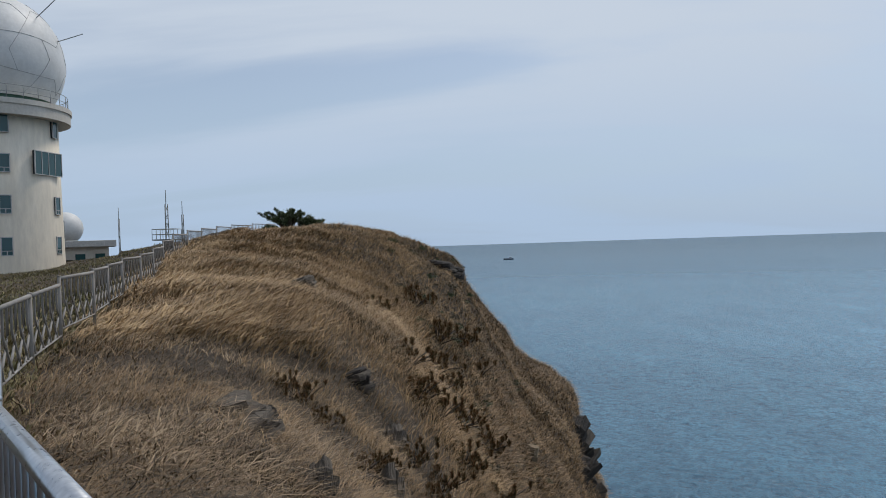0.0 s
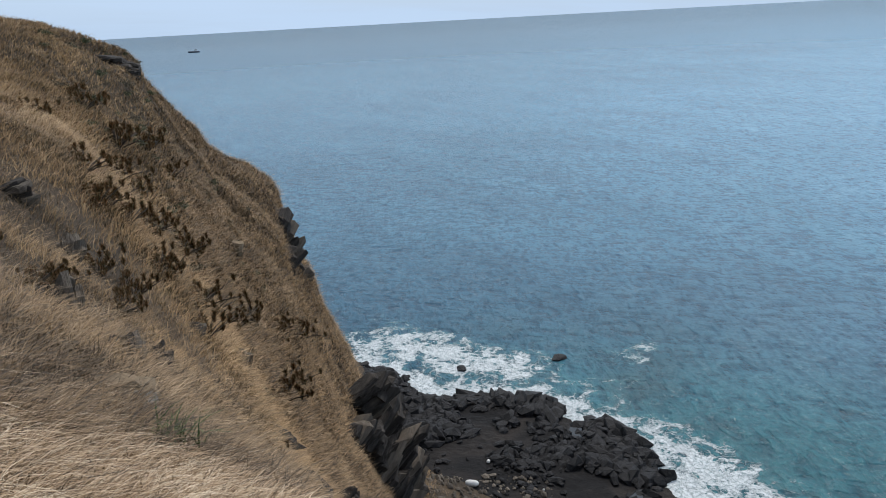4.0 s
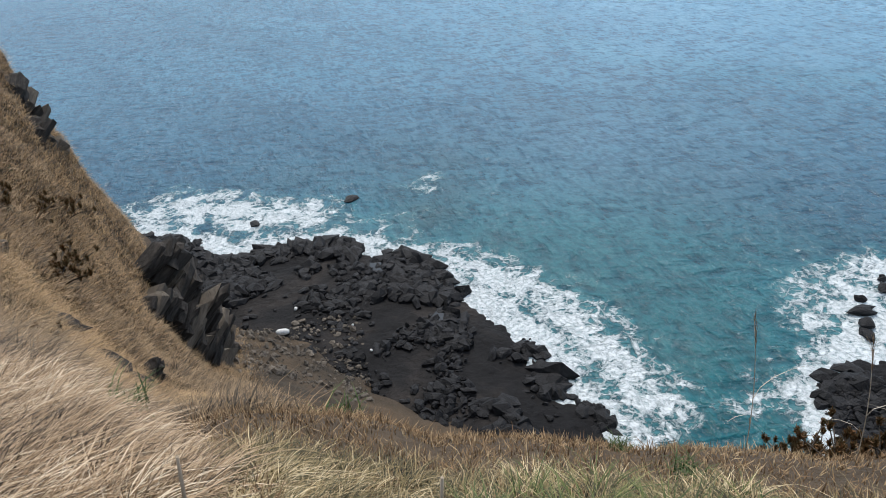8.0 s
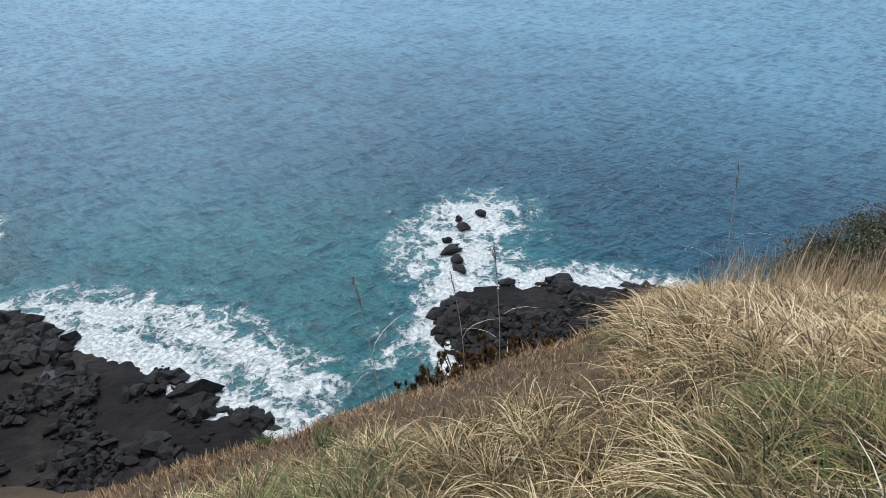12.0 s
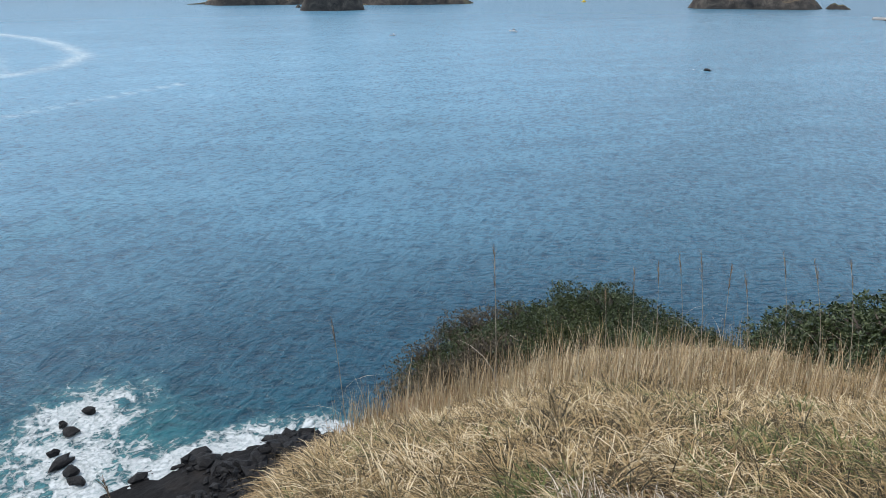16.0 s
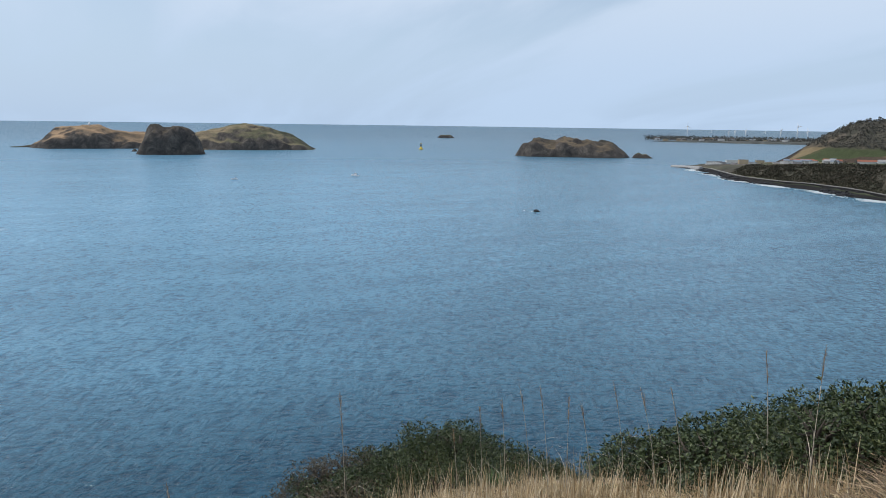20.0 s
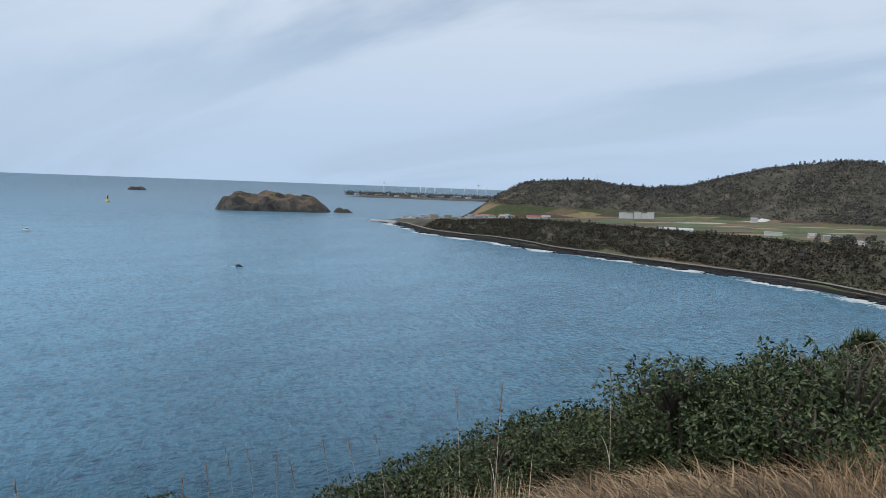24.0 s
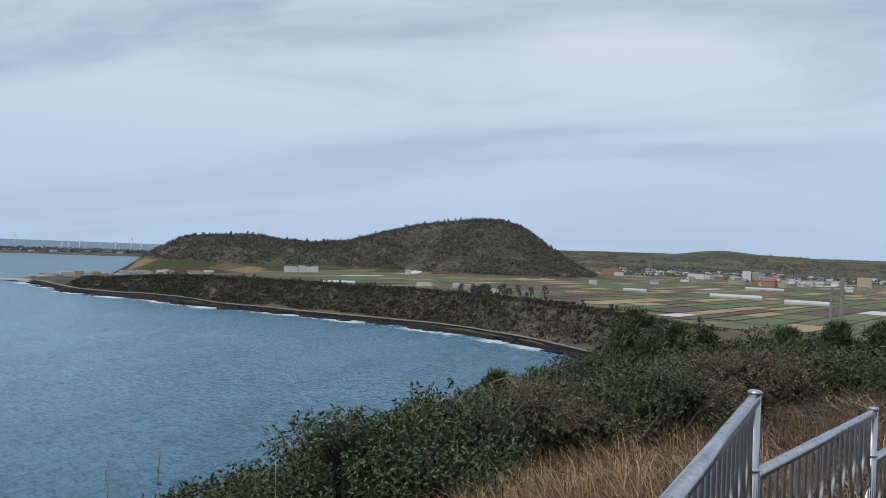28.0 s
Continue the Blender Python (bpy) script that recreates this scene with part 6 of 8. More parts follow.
# ---------------------------------------------------------------- shrubs
def leaf_cloud(n, seed, size, lumps, squash, up=0.25, shell=0.55):
    """Whorls of leaves on the lumpy outside of a crown of unit radius."""
    g = np.random.default_rng(seed)
    c = g.normal(size=(lumps, 3)); c /= np.linalg.norm(c, axis=1)[:, None]
    c *= g.uniform(0.45, 0.85, (lumps, 1)); c[:, 2] = np.abs(c[:, 2]) * g.uniform(0.5, 1.15, lumps)
    rad = g.uniform(0.20, 0.42, lumps)
    per = 6
    m = n // per
    k = g.choice(lumps, m, p=rad ** 2 / (rad ** 2).sum())
    d = g.normal(size=(m, 3)); d /= np.linalg.norm(d, axis=1)[:, None]
    d[:, 2] = d[:, 2] * 0.8 + up
    p = c[k] + d * (rad[k] * (shell + (1 - shell) * g.random(m) ** 0.4 + 0.14 * g.normal(size=m)))[:, None]
    p[:, 2] *= squash
    p[:, 2] = np.maximum(p[:, 2], -0.05)
    d /= np.linalg.norm(d, axis=1)[:, None]
    p, d = np.repeat(p, per, 0), np.repeat(d, per, 0)
    n = len(p)
    ax = 0.35 * d + 0.75 * g.normal(size=(n, 3)); ax /= np.linalg.norm(ax, axis=1)[:, None]
    sd = np.cross(ax, d + 0.45 * g.normal(size=(n, 3))); sd /= np.linalg.norm(sd, axis=1)[:, None] + 1e-6
    up_ = np.cross(sd, ax)
    s = size * g.uniform(0.7, 1.35, n)[:, None]
    q = np.stack([p, p + ax * s * 1.1 + sd * s * 0.42 + up_ * s * 0.1, p + ax * s * 2, p + ax * s * 1.1 - sd * s * 0.42 + up_ * s * 0.1], 1)
    return q.reshape(-1, 3), (np.arange(n) * 4)[:, None] + np.arange(4)[None]


def twig_bm(seed, n, reach, squash):
    g = np.random.default_rng(seed)
    bm = bmesh.new()
    for _ in range(n):
        a, t = g.uniform(0, 6.28), g.uniform(0.2, 1.0)
        e = Vector((math.cos(a) * t * reach, math.sin(a) * t * reach, squash * (1.15 - 0.5 * t) * reach))
        m_ = e * 0.5 + Vector((g.normal() * 0.06, g.normal() * 0.06, 0.08))
        tube(bm, [(0, 0, -0.25), m_, e], [0.03, 0.018, 0.006], 5)
    return bm


SHRUBS = []
M_SHRUB_L = leafy("olive shrub leaves", [(0.0, (0.018, 0.024, 0.008)), (0.4, (0.045, 0.06, 0.020)), (0.75, (0.09, 0.11, 0.038)), (1.0, (0.17, 0.18, 0.08))], 0.55, spec=0.3)
for k, (mat, n, size, lumps, sq, shell) in enumerate([(M_SHRUB, 4600, 0.028, 15, 0.80, 0.84), (M_SHRUB, 4600, 0.026, 18, 0.72, 0.84), (M_SHRUB_L, 4400, 0.028, 14, 0.85, 0.82), (M_SHRUB_B, 4200, 0.021, 16, 0.78, 0.6), (M_SHRUB, 4200, 0.028, 12, 1.05, 0.78), (M_SHRUB, 900, 0.075, 16, 0.75, 0.6), (M_SHRUB_B, 800, 0.07, 16, 0.7, 0.4)]):
    v, f = leaf_cloud(n, 700 + k, size, lumps, sq, shell=shell)
    crown = mesh_of("crown", v, f)
    crown.materials.append(mat)
    me = bpy.data.meshes.new("woody_frame")
    bm = twig_bm(720 + k, 22 if k == 3 else 14, 0.66, sq); bm.to_mesh(me); bm.free()
    me.materials.append(M_BARK)
    SHRUBS.append((crown, me))
SHRUB_LABELS = ["dense dark evergreen shrub on the cliff slope", "low rounded dark green shrub on the slope", "dark glossy evergreen shrub in the thicket", "dry grey-brown twiggy shrub in the thicket", "upright dark shrub rising above the thicket", "small dark scrub bush in the gully", "small dry brown scrub bush in the gully"]


def shrub(x, y, kind, rad, rz, lift=0.0, hs=1.0, group="coastal thicket"):
    zb = float(ground_z(x, y)) - 0.08
    root = empty("shrub", pose(x, y, zb, 0, 0, rz), SHRUB_LABELS[kind], "shrub", group)
    for nm, me in zip(("crown", "woody_frame"), SHRUBS[kind]):
        ob = obj(nm, me, None, root)
        ob.scale, ob.location = (rad, rad, rad * hs), (0, 0, lift)
    if lift > 0.3:
        for a in (0.4, 2.5, 4.6):
            bm = bmesh.new()
            tube(bm, [(0.16 * rad * math.cos(a), 0.16 * rad * math.sin(a), -0.15), (0.05 * math.cos(a), 0.05 * math.sin(a), lift + 0.1)], [0.045, 0.03], 5)
            part("stem", bm, M_BARK, root)
    return root


g = np.random.default_rng(31)
# thicket running north along the brow, from the grass to the drop
EYE = 75.75
for az in np.arange(137.0, 209.0, 1.75):
    far_r = float(np.interp(az, [137, 150, 158, 166, 174, 184, 196, 209], [13.0, 13.0, 14.6, 17.4, 21.5, 23.5, 25.0, 27.0]))
    near_r = float(np.interp(az, [137, 150, 156, 166, 172, 178, 184, 189, 193, 198, 209], [11.0, 9.0, 8.6, 8.2, 8.6, 11.0, 11.6, 13.2, 15.0, 17.5, 20.0]))
    far_el = float(np.interp(az, [137, 143, 146, 150, 151.5, 155, 160.6, 164, 168, 171.4, 173, 176, 179, 181, 184, 190, 200, 209], [-23, -20.8, -19.6, -18.8, -17.4, -16.2, -14.2, -13, -11.1, -10.1, -9.0, -8.7, -7.8, -6.9, -5.7, -5.1, -4.2, -3.8]))
    rows = max(2, int(round((far_r - near_r) / 1.75)) + 1)
    for i in range(rows):
        u = i / (rows - 1)
        r = near_r + (far_r - near_r) * u + g.normal(0, 0.3)
        x, y = polar(az + g.normal(0, 0.5) + 0.9 * (i % 2), r, C)
        gz = float(ground_z(x, y))
        front_el = math.degrees(math.atan2(gz + 0.75 - EYE, r))
        el = far_el + (min(front_el, far_el - 0.3) - far_el) * (1 - u) ** 1.3
        top = EYE + (r - 0.6) * math.tan(radians(el)) + g.normal(0.0, 0.24)
        tall = float(np.clip(top - gz, 0.55, 3.2))
        kind = int(g.choice([0, 1, 2, 4], p=[0.36, 0.26, 0.26, 0.12]))
        if (fbm(np.array([float(x)]), np.array([float(y)]), 3.2, 93, 2)[0] > 0.48):
            kind = 3
        rad = float(np.clip(0.85 + 0.028 * r, 0.9, 1.6)) * g.uniform(0.85, 1.15)
        zmax = max(v.co.z for v in SHRUBS[kind][0].vertices)
        hs = g.uniform(0.8, 1.1)
        shrub(float(x), float(y), kind, rad, g.uniform(0, 360), max(0.0, tall + 0.08 - zmax * rad * hs), min(hs, (tall + 0.08) / zmax / rad))


# tangles of bare vines over the thicket
def tangle_mesh(seed):
    g4 = np.random.default_rng(seed)
    bm = bmesh.new()
    for _ in range(34):
        a, ln = g4.uniform(0, 6.28), g4.uniform(0.5, 1.1)
        bx, by = g4.normal(0, 0.35, 2)
        hh = g4.uniform(0.2, 0.75)
        pts = [(bx + math.cos(a) * ln * t, by + math.sin(a) * ln * t, -0.2 + hh * math.sin(t * 2.6) * 1.2 + 0.1 * t) for t in np.linspace(0, 1, 6)]
        tube(bm, pts, [0.010, 0.009, 0.008, 0.006, 0.005, 0.003], 4, False)
    me = bpy.data.meshes.new("vine_tangle"); bm.to_mesh(me); bm.free()
    return me


TANGLES = [tangle_mesh(740 + k) for k in range(3)]
M_VINE = leafy("pale bare vine", [(0.0, (0.08, 0.06, 0.045)), (0.5, (0.17, 0.135, 0.10)), (1.0, (0.30, 0.25, 0.19))])
for k, (az, r, s) in enumerate([(152, 12.5, 0.8), (154, 12.0, 0.9), (169, 15, 1.3), (171, 14, 1.4), (172.5, 15.5, 1.5), (174.5, 15.0, 1.5), (176, 16.5, 1.4), (178, 17.5, 1.5), (180, 18, 1.6), (173, 13.2, 1.2), (175.5, 13.4, 1.2), (181.5, 20, 1.6), (184, 19, 1.3), (190, 17, 1.1), (193, 18, 1.2)]):
    x, y = polar(az, r, C)
    el = float(np.interp(az, [150, 160, 168, 174, 181, 190], [-19.2, -15.5, -13.0, -11.0, -8.6, -7.4]))
    ob = obj("vine_tangle", TANGLES[k % 3], M_VINE, label="tangle of pale bare vines over the shrubs", category="vine", group="bare vines")
    ob.matrix_world = pose(float(x), float(y), EYE + r * math.tan(radians(el)) - 0.25 * s, 0, 0, 67 * k) @ Matrix.Diagonal((s, s, s, 1))


# young pines standing over the thicket: trunk, boughs in whorls, tufts of needles
def young_pine(x, y, top, seed, lean=0.0):
    g5 = np.random.default_rng(seed)
    gz = float(ground_z(x, y)) - 0.1
    ht = top - gz
    root = empty("young_pine", pose(x, y, gz, lean, 0, 40 * seed), "young dark green pine rising from the thicket", "pine tree", "young pines")
    bm = bmesh.new()
    tube(bm, [(0, 0, 0), (0.04, 0.02, ht * 0.5), (0, 0, ht * 0.97)], [0.06, 0.04, 0.012], 6)
    part("trunk", bm, M_BARK, root)
    tips = []
    for lv in np.linspace(0.25, 0.97, 8):
        reach = (1.05 - lv) * ht * 0.62 + 0.12
        for a in g5.uniform(0, 6.28, 5):
            q = reach * g5.uniform(0.5, 1.1)
            e = (math.cos(a) * q, math.sin(a) * q, ht * lv + 0.28 * q)
            bm = bmesh.new()
            tube(bm, [(0, 0, ht * lv - 0.05), (e[0] * 0.5, e[1] * 0.5, ht * lv + 0.05 * q), e], [0.018, 0.012, 0.006], 4)
            part("bough", bm, M_BARK, root)
            for f_ in (0.45, 0.7, 0.88, 1.0):
                tips.append((e[0] * f_ + g5.normal(0, 0.03), e[1] * f_ + g5.normal(0, 0.03), ht * lv + 0.28 * q * f_))
    tips = np.array(tips)
    k = np.repeat(np.arange(len(tips)), 26)
    n = len(k)
    d = g5.normal(size=(n, 3)); d[:, 2] += 0.9; d /= np.linalg.norm(d, axis=1)[:, None]
    sd = np.cross(d, g5.normal(size=(n, 3))); sd /= np.linalg.norm(sd, axis=1)[:, None]
    b0 = tips[k] + g5.normal(0, 0.035, (n, 3))
    q = np.stack([b0 - sd * 0.02, b0 + sd * 0.02, b0 + d * g5.uniform(0.12, 0.3, n)[:, None]], 1)
    obj("needles", mesh_of("needles", q.reshape(-1, 3), (np.arange(n) * 3)[:, None] + np.arange(3)[None]), M_SHRUB, root)


for k, (az, r, el) in enumerate([(183.3, 21.5, -3.1), (182.0, 21, -4.4), (186.3, 20.5, -4.0), (188.2, 22, -4.3), (173.2, 17.5, -8.3), (184.6, 19, -5.0), (193.5, 22, -3.8), (196.5, 22.5, -3.2), (199, 22, -3.0), (202, 21, -2.6), (205, 20, -2.2)]):
    x, y = polar(az, r, C)
    young_pine(float(x), float(y), EYE + r * math.tan(radians(el)), 7 + k, 4 * (k % 3))
# knot of shrubs below the brow, beyond the straw
for az in np.arange(104.5, 137.0, 1.7):
    el = float(np.interp(az, [104.5, 107.4, 109.8, 112.7, 115.1, 117.8, 120.6, 123, 125.2, 127, 131, 137], [-29.0, -26.5, -25.4, -25.6, -24.8, -23.5, -23.6, -24.5, -24.8, -26.2, -26.0, -24.0]))
    for i, (r, dip) in enumerate(((15.8, 0.0), (14.5, 1.3), (13.2, 2.8))):
        x, y = polar(az + 0.8 * (i % 2) + g.normal(0, 0.3), r + g.normal(0, 0.2), C)
        gz = float(ground_z(x, y))
        top = 75.95 + (r - 0.4) * math.tan(radians(el - dip)) + g.normal(0, 0.06)
        tall = top - gz
        if tall < 0.3:
            continue
        kind = 3 if az < 114.5 and i != 1 else int(g.choice([2, 2, 0, 1]))
        zmax = max(v.co.z for v in SHRUBS[kind][0].vertices)
        shrub(float(x), float(y), kind, g.uniform(0.8, 1.05), g.uniform(0, 360), max(0.0, tall + 0.08 - zmax * 0.95), min(1.0, (tall + 0.08) / zmax / 0.95), "knot of shrubs below the brow")
x, y = polar(100.6, 12.0, C)
shrub(float(x), float(y), 4, 0.6, 10, 0.25, 1.0, "knot of shrubs below the brow")
x, y = polar(102.6, 12.8, C)
shrub(float(x), float(y), 4, 0.4, 80, 0.2, 1.0, "knot of shrubs below the brow")

# wind-bent pine and round bushes against the sky on the point
def bent_pine(x, y, wide, high, lean, seed):
    gg = np.random.default_rng(seed)
    z = float(ground_z(x, y)) - 0.15
    root = empty("bent_pine", pose(x, y, z, 0, 0, 0), "low wind-bent dark pine against the sky", "pine tree", "bushes on the point")
    tips = []
    for k in range(26):
        a = gg.uniform(0, 6.28)
        q = gg.uniform(0.25, 1.0)
        e = Vector((lean * 0.3 * wide * q + 0.5 * wide * q * math.cos(a), 0.4 * wide * q * math.sin(a), high * gg.uniform(0.45, 1.0) * (1.08 - 0.35 * q)))
        mid = Vector((e.x * 0.45, e.y * 0.45, e.z * 0.6))
        bm = bmesh.new()
        tube(bm, [(0.1 * e.x, 0.1 * e.y, -0.2), mid, e], [0.09, 0.06, 0.02], 6)
        part("bough", bm, M_BARK, root)
        for f_ in (0.55, 0.72, 0.86, 1.0):
            for _ in range(3):
                p = mid.lerp(e, (f_ - 0.45) / 0.55)
                tips.append((p.x + gg.normal(0, 0.10), p.y + gg.normal(0, 0.10), p.z + gg.normal(0.05, 0.08)))
    tips = np.array(tips)
    k = np.repeat(np.arange(len(tips)), 22)
    n = len(k)
    d = gg.normal(size=(n, 3)); d[:, 2] = 0.7 * d[:, 2] + 0.5; d /= np.linalg.norm(d, axis=1)[:, None]
    sd = np.cross(d, gg.normal(size=(n, 3))); sd /= np.linalg.norm(sd, axis=1)[:, None]
    b0 = tips[k] + gg.normal(0, 0.04, (n, 3))
    q = np.stack([b0 - sd * 0.035, b0 + sd * 0.035, b0 + d * gg.uniform(0.16, 0.34, n)[:, None]], 1)
    obj("needles", mesh_of("needles", q.reshape(-1, 3), (np.arange(n) * 3)[:, None] + np.arange(3)[None]), M_SHRUB, root)


for k, (az, r, wide, high, lean) in enumerate(((-12.2, 67, 4.2, 2.1, -0.4), (-10.9, 68, 2.6, 1.3, 0.2), (-13.5, 66, 2.0, 0.8, -0.6))):
    x, y = polar(az, r, C)
    bent_pine(float(x), float(y), wide, high, lean, 650 + k)
for az, r, rad, hs, kind in ((-9.3, 69, 1.0, 0.9, 3), (-8.4, 69, 0.9, 1.0, 2)):
    x, y = polar(az, r, C)
    shrub(float(x), float(y), kind, rad, g.uniform(0, 360), -0.1, hs, "bushes on the point")


# small rust-brown pines and heath on the slope
def pine_meshes(seed):
    g2 = np.random.default_rng(seed)
    n, tips = 2400, 34
    c = np.stack([g2.normal(0, 0.40, tips), g2.normal(0, 0.40, tips), g2.uniform(0.05, 0.62, tips)], 1)
    k = g2.integers(0, tips, n)
    d = g2.normal(size=(n, 3)); d[:, 2] = np.abs(d[:, 2]) + 0.9; d /= np.linalg.norm(d, axis=1)[:, None]
    b = c[k] + np.array([0, 0, 1.0]) * g2.uniform(-0.07, 0.09, (n, 1))
    s = g2.uniform(0.08, 0.17, n)[:, None]
    sd = np.cross(d, g2.normal(size=(n, 3))); sd /= np.linalg.norm(sd, axis=1)[:, None]
    q = np.stack([b - sd * 0.026, b + sd * 0.026, b + d * s], 1)
    me = mesh_of("needles", q.reshape(-1, 3), (np.arange(n) * 3)[:, None] + np.arange(3)[None])
    me.materials.append(M_RUST)
    bm = bmesh.new()
    for p in c:
        tube(bm, [(0, 0, -0.2), (p[0] * 0.5, p[1] * 0.5, p[2] * 0.4), tuple(p)], [0.025, 0.018, 0.01], 5)
    br = bpy.data.meshes.new("woody_frame"); bm.to_mesh(br); bm.free()
    br.materials.append(M_BARK)
    return me, br


PINES = [pine_meshes(800 + k) for k in range(3)]


def dwarf_pine(x, y, rad, rz, k):
    root = empty("dwarf_pine", pose(x, y, float(ground_z(x, y)), 0, 0, rz), "stunted rust-brown pine bush on the slope", "pine bush", "stunted pines on the slope")
    root.scale = (rad * 1.3, rad * 1.3, rad * 1.3)
    obj("needles", PINES[k % 3][0], None, root)
    obj("woody_frame", PINES[k % 3][1], None, root)


spots = [(-13.4, 13.3, 0.36), (-12.0, 12.4, 0.3), (-14.6, 13.6, 0.32), (-9.5, 11.5, 0.3), (-8.2, 12.2, 0.34), (-3.5, 22.1, 0.7), (-2.2, 23.5, 0.8), (-0.8, 27.0, 0.9), (2.2, 38.9, 1.2), (1.2, 35.0, 1.1), (-3.0, 16.3, 0.55), (-0.3, 22.3, 0.8), (-5.1, 15.5, 0.5), (-2.0, 36.4, 1.0), (-1.2, 35.3, 1.1), (-4.1, 21.1, 0.7),
         (-4.3, 24.5, 0.8), (-0.7, 21.7, 0.75), (1.8, 25.7, 0.9), (8.0, 52.1, 1.3), (8.6, 46.1, 1.3), (1.8, 21.3, 0.8), (-4.4, 13.4, 0.45), (4.7, 13.1, 0.55), (7.4, 39.1, 1.5), (15.5, 14.5, 0.7), (17.0, 14.0, 0.6), (4.5, 38.0, 1.2), (-1.5, 42.0, 1.2), (0.2, 46.0, 1.4), (1.5, 50.0, 1.3), (-3.2, 44.0, 1.2),
         (69.5, 7.3, 0.3), (72.5, 7.6, 0.4), (75.5, 7.4, 0.45), (78.5, 7.6, 0.42), (81.0, 7.8, 0.4), (74.0, 8.4, 0.5), (79.8, 8.6, 0.5), (84.0, 8.4, 0.4), (3.2, 30.0, 0.9), (5.6, 44.0, 1.3), (2.6, 29.0, 0.8), (9.6, 58.0, 1.5), (-6.5, 33.0, 0.8), (-0.2, 31.0, 0.8)]
for k, (az, r, rad) in enumerate(spots):
    x, y = polar(az, r, C)
    dwarf_pine(float(x), float(y), rad, 47 * k, k)
# scrub of the shaded gully
for k in range(130):
    az, r = g.uniform(-5, 7.5), g.uniform(30, 78)
    x, y = polar(az, r, C)
    if fbm(np.array([x]), np.array([y]), 14, 91, 2)[0] > -0.15:
        shrub(float(x), float(y), int(g.choice([5, 5, 6, 6])), g.uniform(0.35, 0.8), g.uniform(0, 360), 0.0, 0.7, "scrub in the gully")
# fresh green weeds
for k, (az, r, s) in enumerate([(7.4, 4.5, 0.28), (61.8, 3.3, 0.14), (26, 9.5, 0.6), (-4.5, 5.6, 0.3), (55, 4.2, 0.1), (124, 12.6, 0.35)]):
    x, y = polar(az, r, C)
    n = 90
    g3 = np.random.default_rng(900 + k)
    a = g3.uniform(0, 6.28, n)
    v, f = blade_mesh(g3.normal(0, 0.35, n) * s, g3.normal(0, 0.35, n) * s, np.zeros(n), s * g3.uniform(0.6, 1.1, n), np.full(n, 0.06 * s), np.cos(a), np.sin(a), 3, g3.uniform(0.4, 1.2, n))
    ob = obj("weed", mesh_of("weed", v, f), M_WEED, label="fresh green weed in the dry grass", category="weed", group="green weeds")
    ob.matrix_world = pose(float(x), float(y), float(ground_z(x, y)) + 0.05)

# ---------------------------------------------------------------- fields, woods and buildings of the plain
def low_z(x, y):
    return float(lowland_z(np.array([float(x)]), np.array([float(y)]))[0])


def crop(name, c0, c1, scale=0.05):
    return two_tone(name, [(0.3, c0), (0.7, c1)], scale, 0.9, 0.95, 0.5, 0.3, stretch=(1, 4, 1), fine_amt=0.35)


CROPS = [(crop("green crop", (0.085, 0.120, 0.052), (0.125, 0.160, 0.075)), "green vegetable field", 6), (crop("bare brown soil", (0.085, 0.062, 0.048), (0.13, 0.098, 0.075)), "ploughed brown field", 5),
         (crop("pale stubble", (0.26, 0.205, 0.12), (0.36, 0.29, 0.17)), "field of pale straw stubble", 4), (crop("dull green meadow", (0.10, 0.125, 0.06), (0.15, 0.165, 0.085)), "dull green winter field", 6),
         (crop("rough fallow", (0.15, 0.11, 0.07), (0.22, 0.165, 0.105)), "fallow field with dry weeds", 4), (crop("white crop cover", (0.46, 0.48, 0.48), (0.60, 0.61, 0.61)), "field under pale plastic cover", 0.6)]
g = np.random.default_rng(77)
weights = np.array([c[2] for c in CROPS], float)
weights /= weights.sum()
ca, sa = math.cos(radians(-28)), math.sin(radians(-28))
u0 = -900.0
while u0 < 1100:
    du = g.uniform(16, 34)
    v0 = -2350.0
    while v0 < -450:
        dv = g.uniform(45, 120)
        cu, cv = u0 + du / 2, v0 + dv / 2
        x, y = cu * ca - cv * sa, cu * sa + cv * ca
        azc, rc = math.degrees(math.atan2(x, y)) % 360, math.hypot(x, y)
        if 146 < azc < 200 and rc < 2150 and float(coast_y(np.array([x]))[0]) - y > 85 and low_z(x, y) < 36:
            n, m = 8, 5
            U, V = np.meshgrid(np.linspace(v0 + 2, v0 + dv - 2, n), np.linspace(u0 + 1.5, u0 + du - 1.5, m), indexing="ij")
            X, Y = V * ca - U * sa, V * sa + U * ca
            Z = lowland_z(X, Y) + 0.45
            if Z.max() < 37.5 and (coast_y(X) - Y).min() > 78:
                k = int(g.choice(len(CROPS), p=weights))
                top = np.stack([X, Y, Z], -1).reshape(-1, 3)
                me = mesh_of("field", top, grid_faces(n, m))
                obj("field", me, CROPS[k][0], label=CROPS[k][1] + " on the coastal plain", category="field", group="fields of the plain", kind="structure")
        v0 += dv
    u0 += du


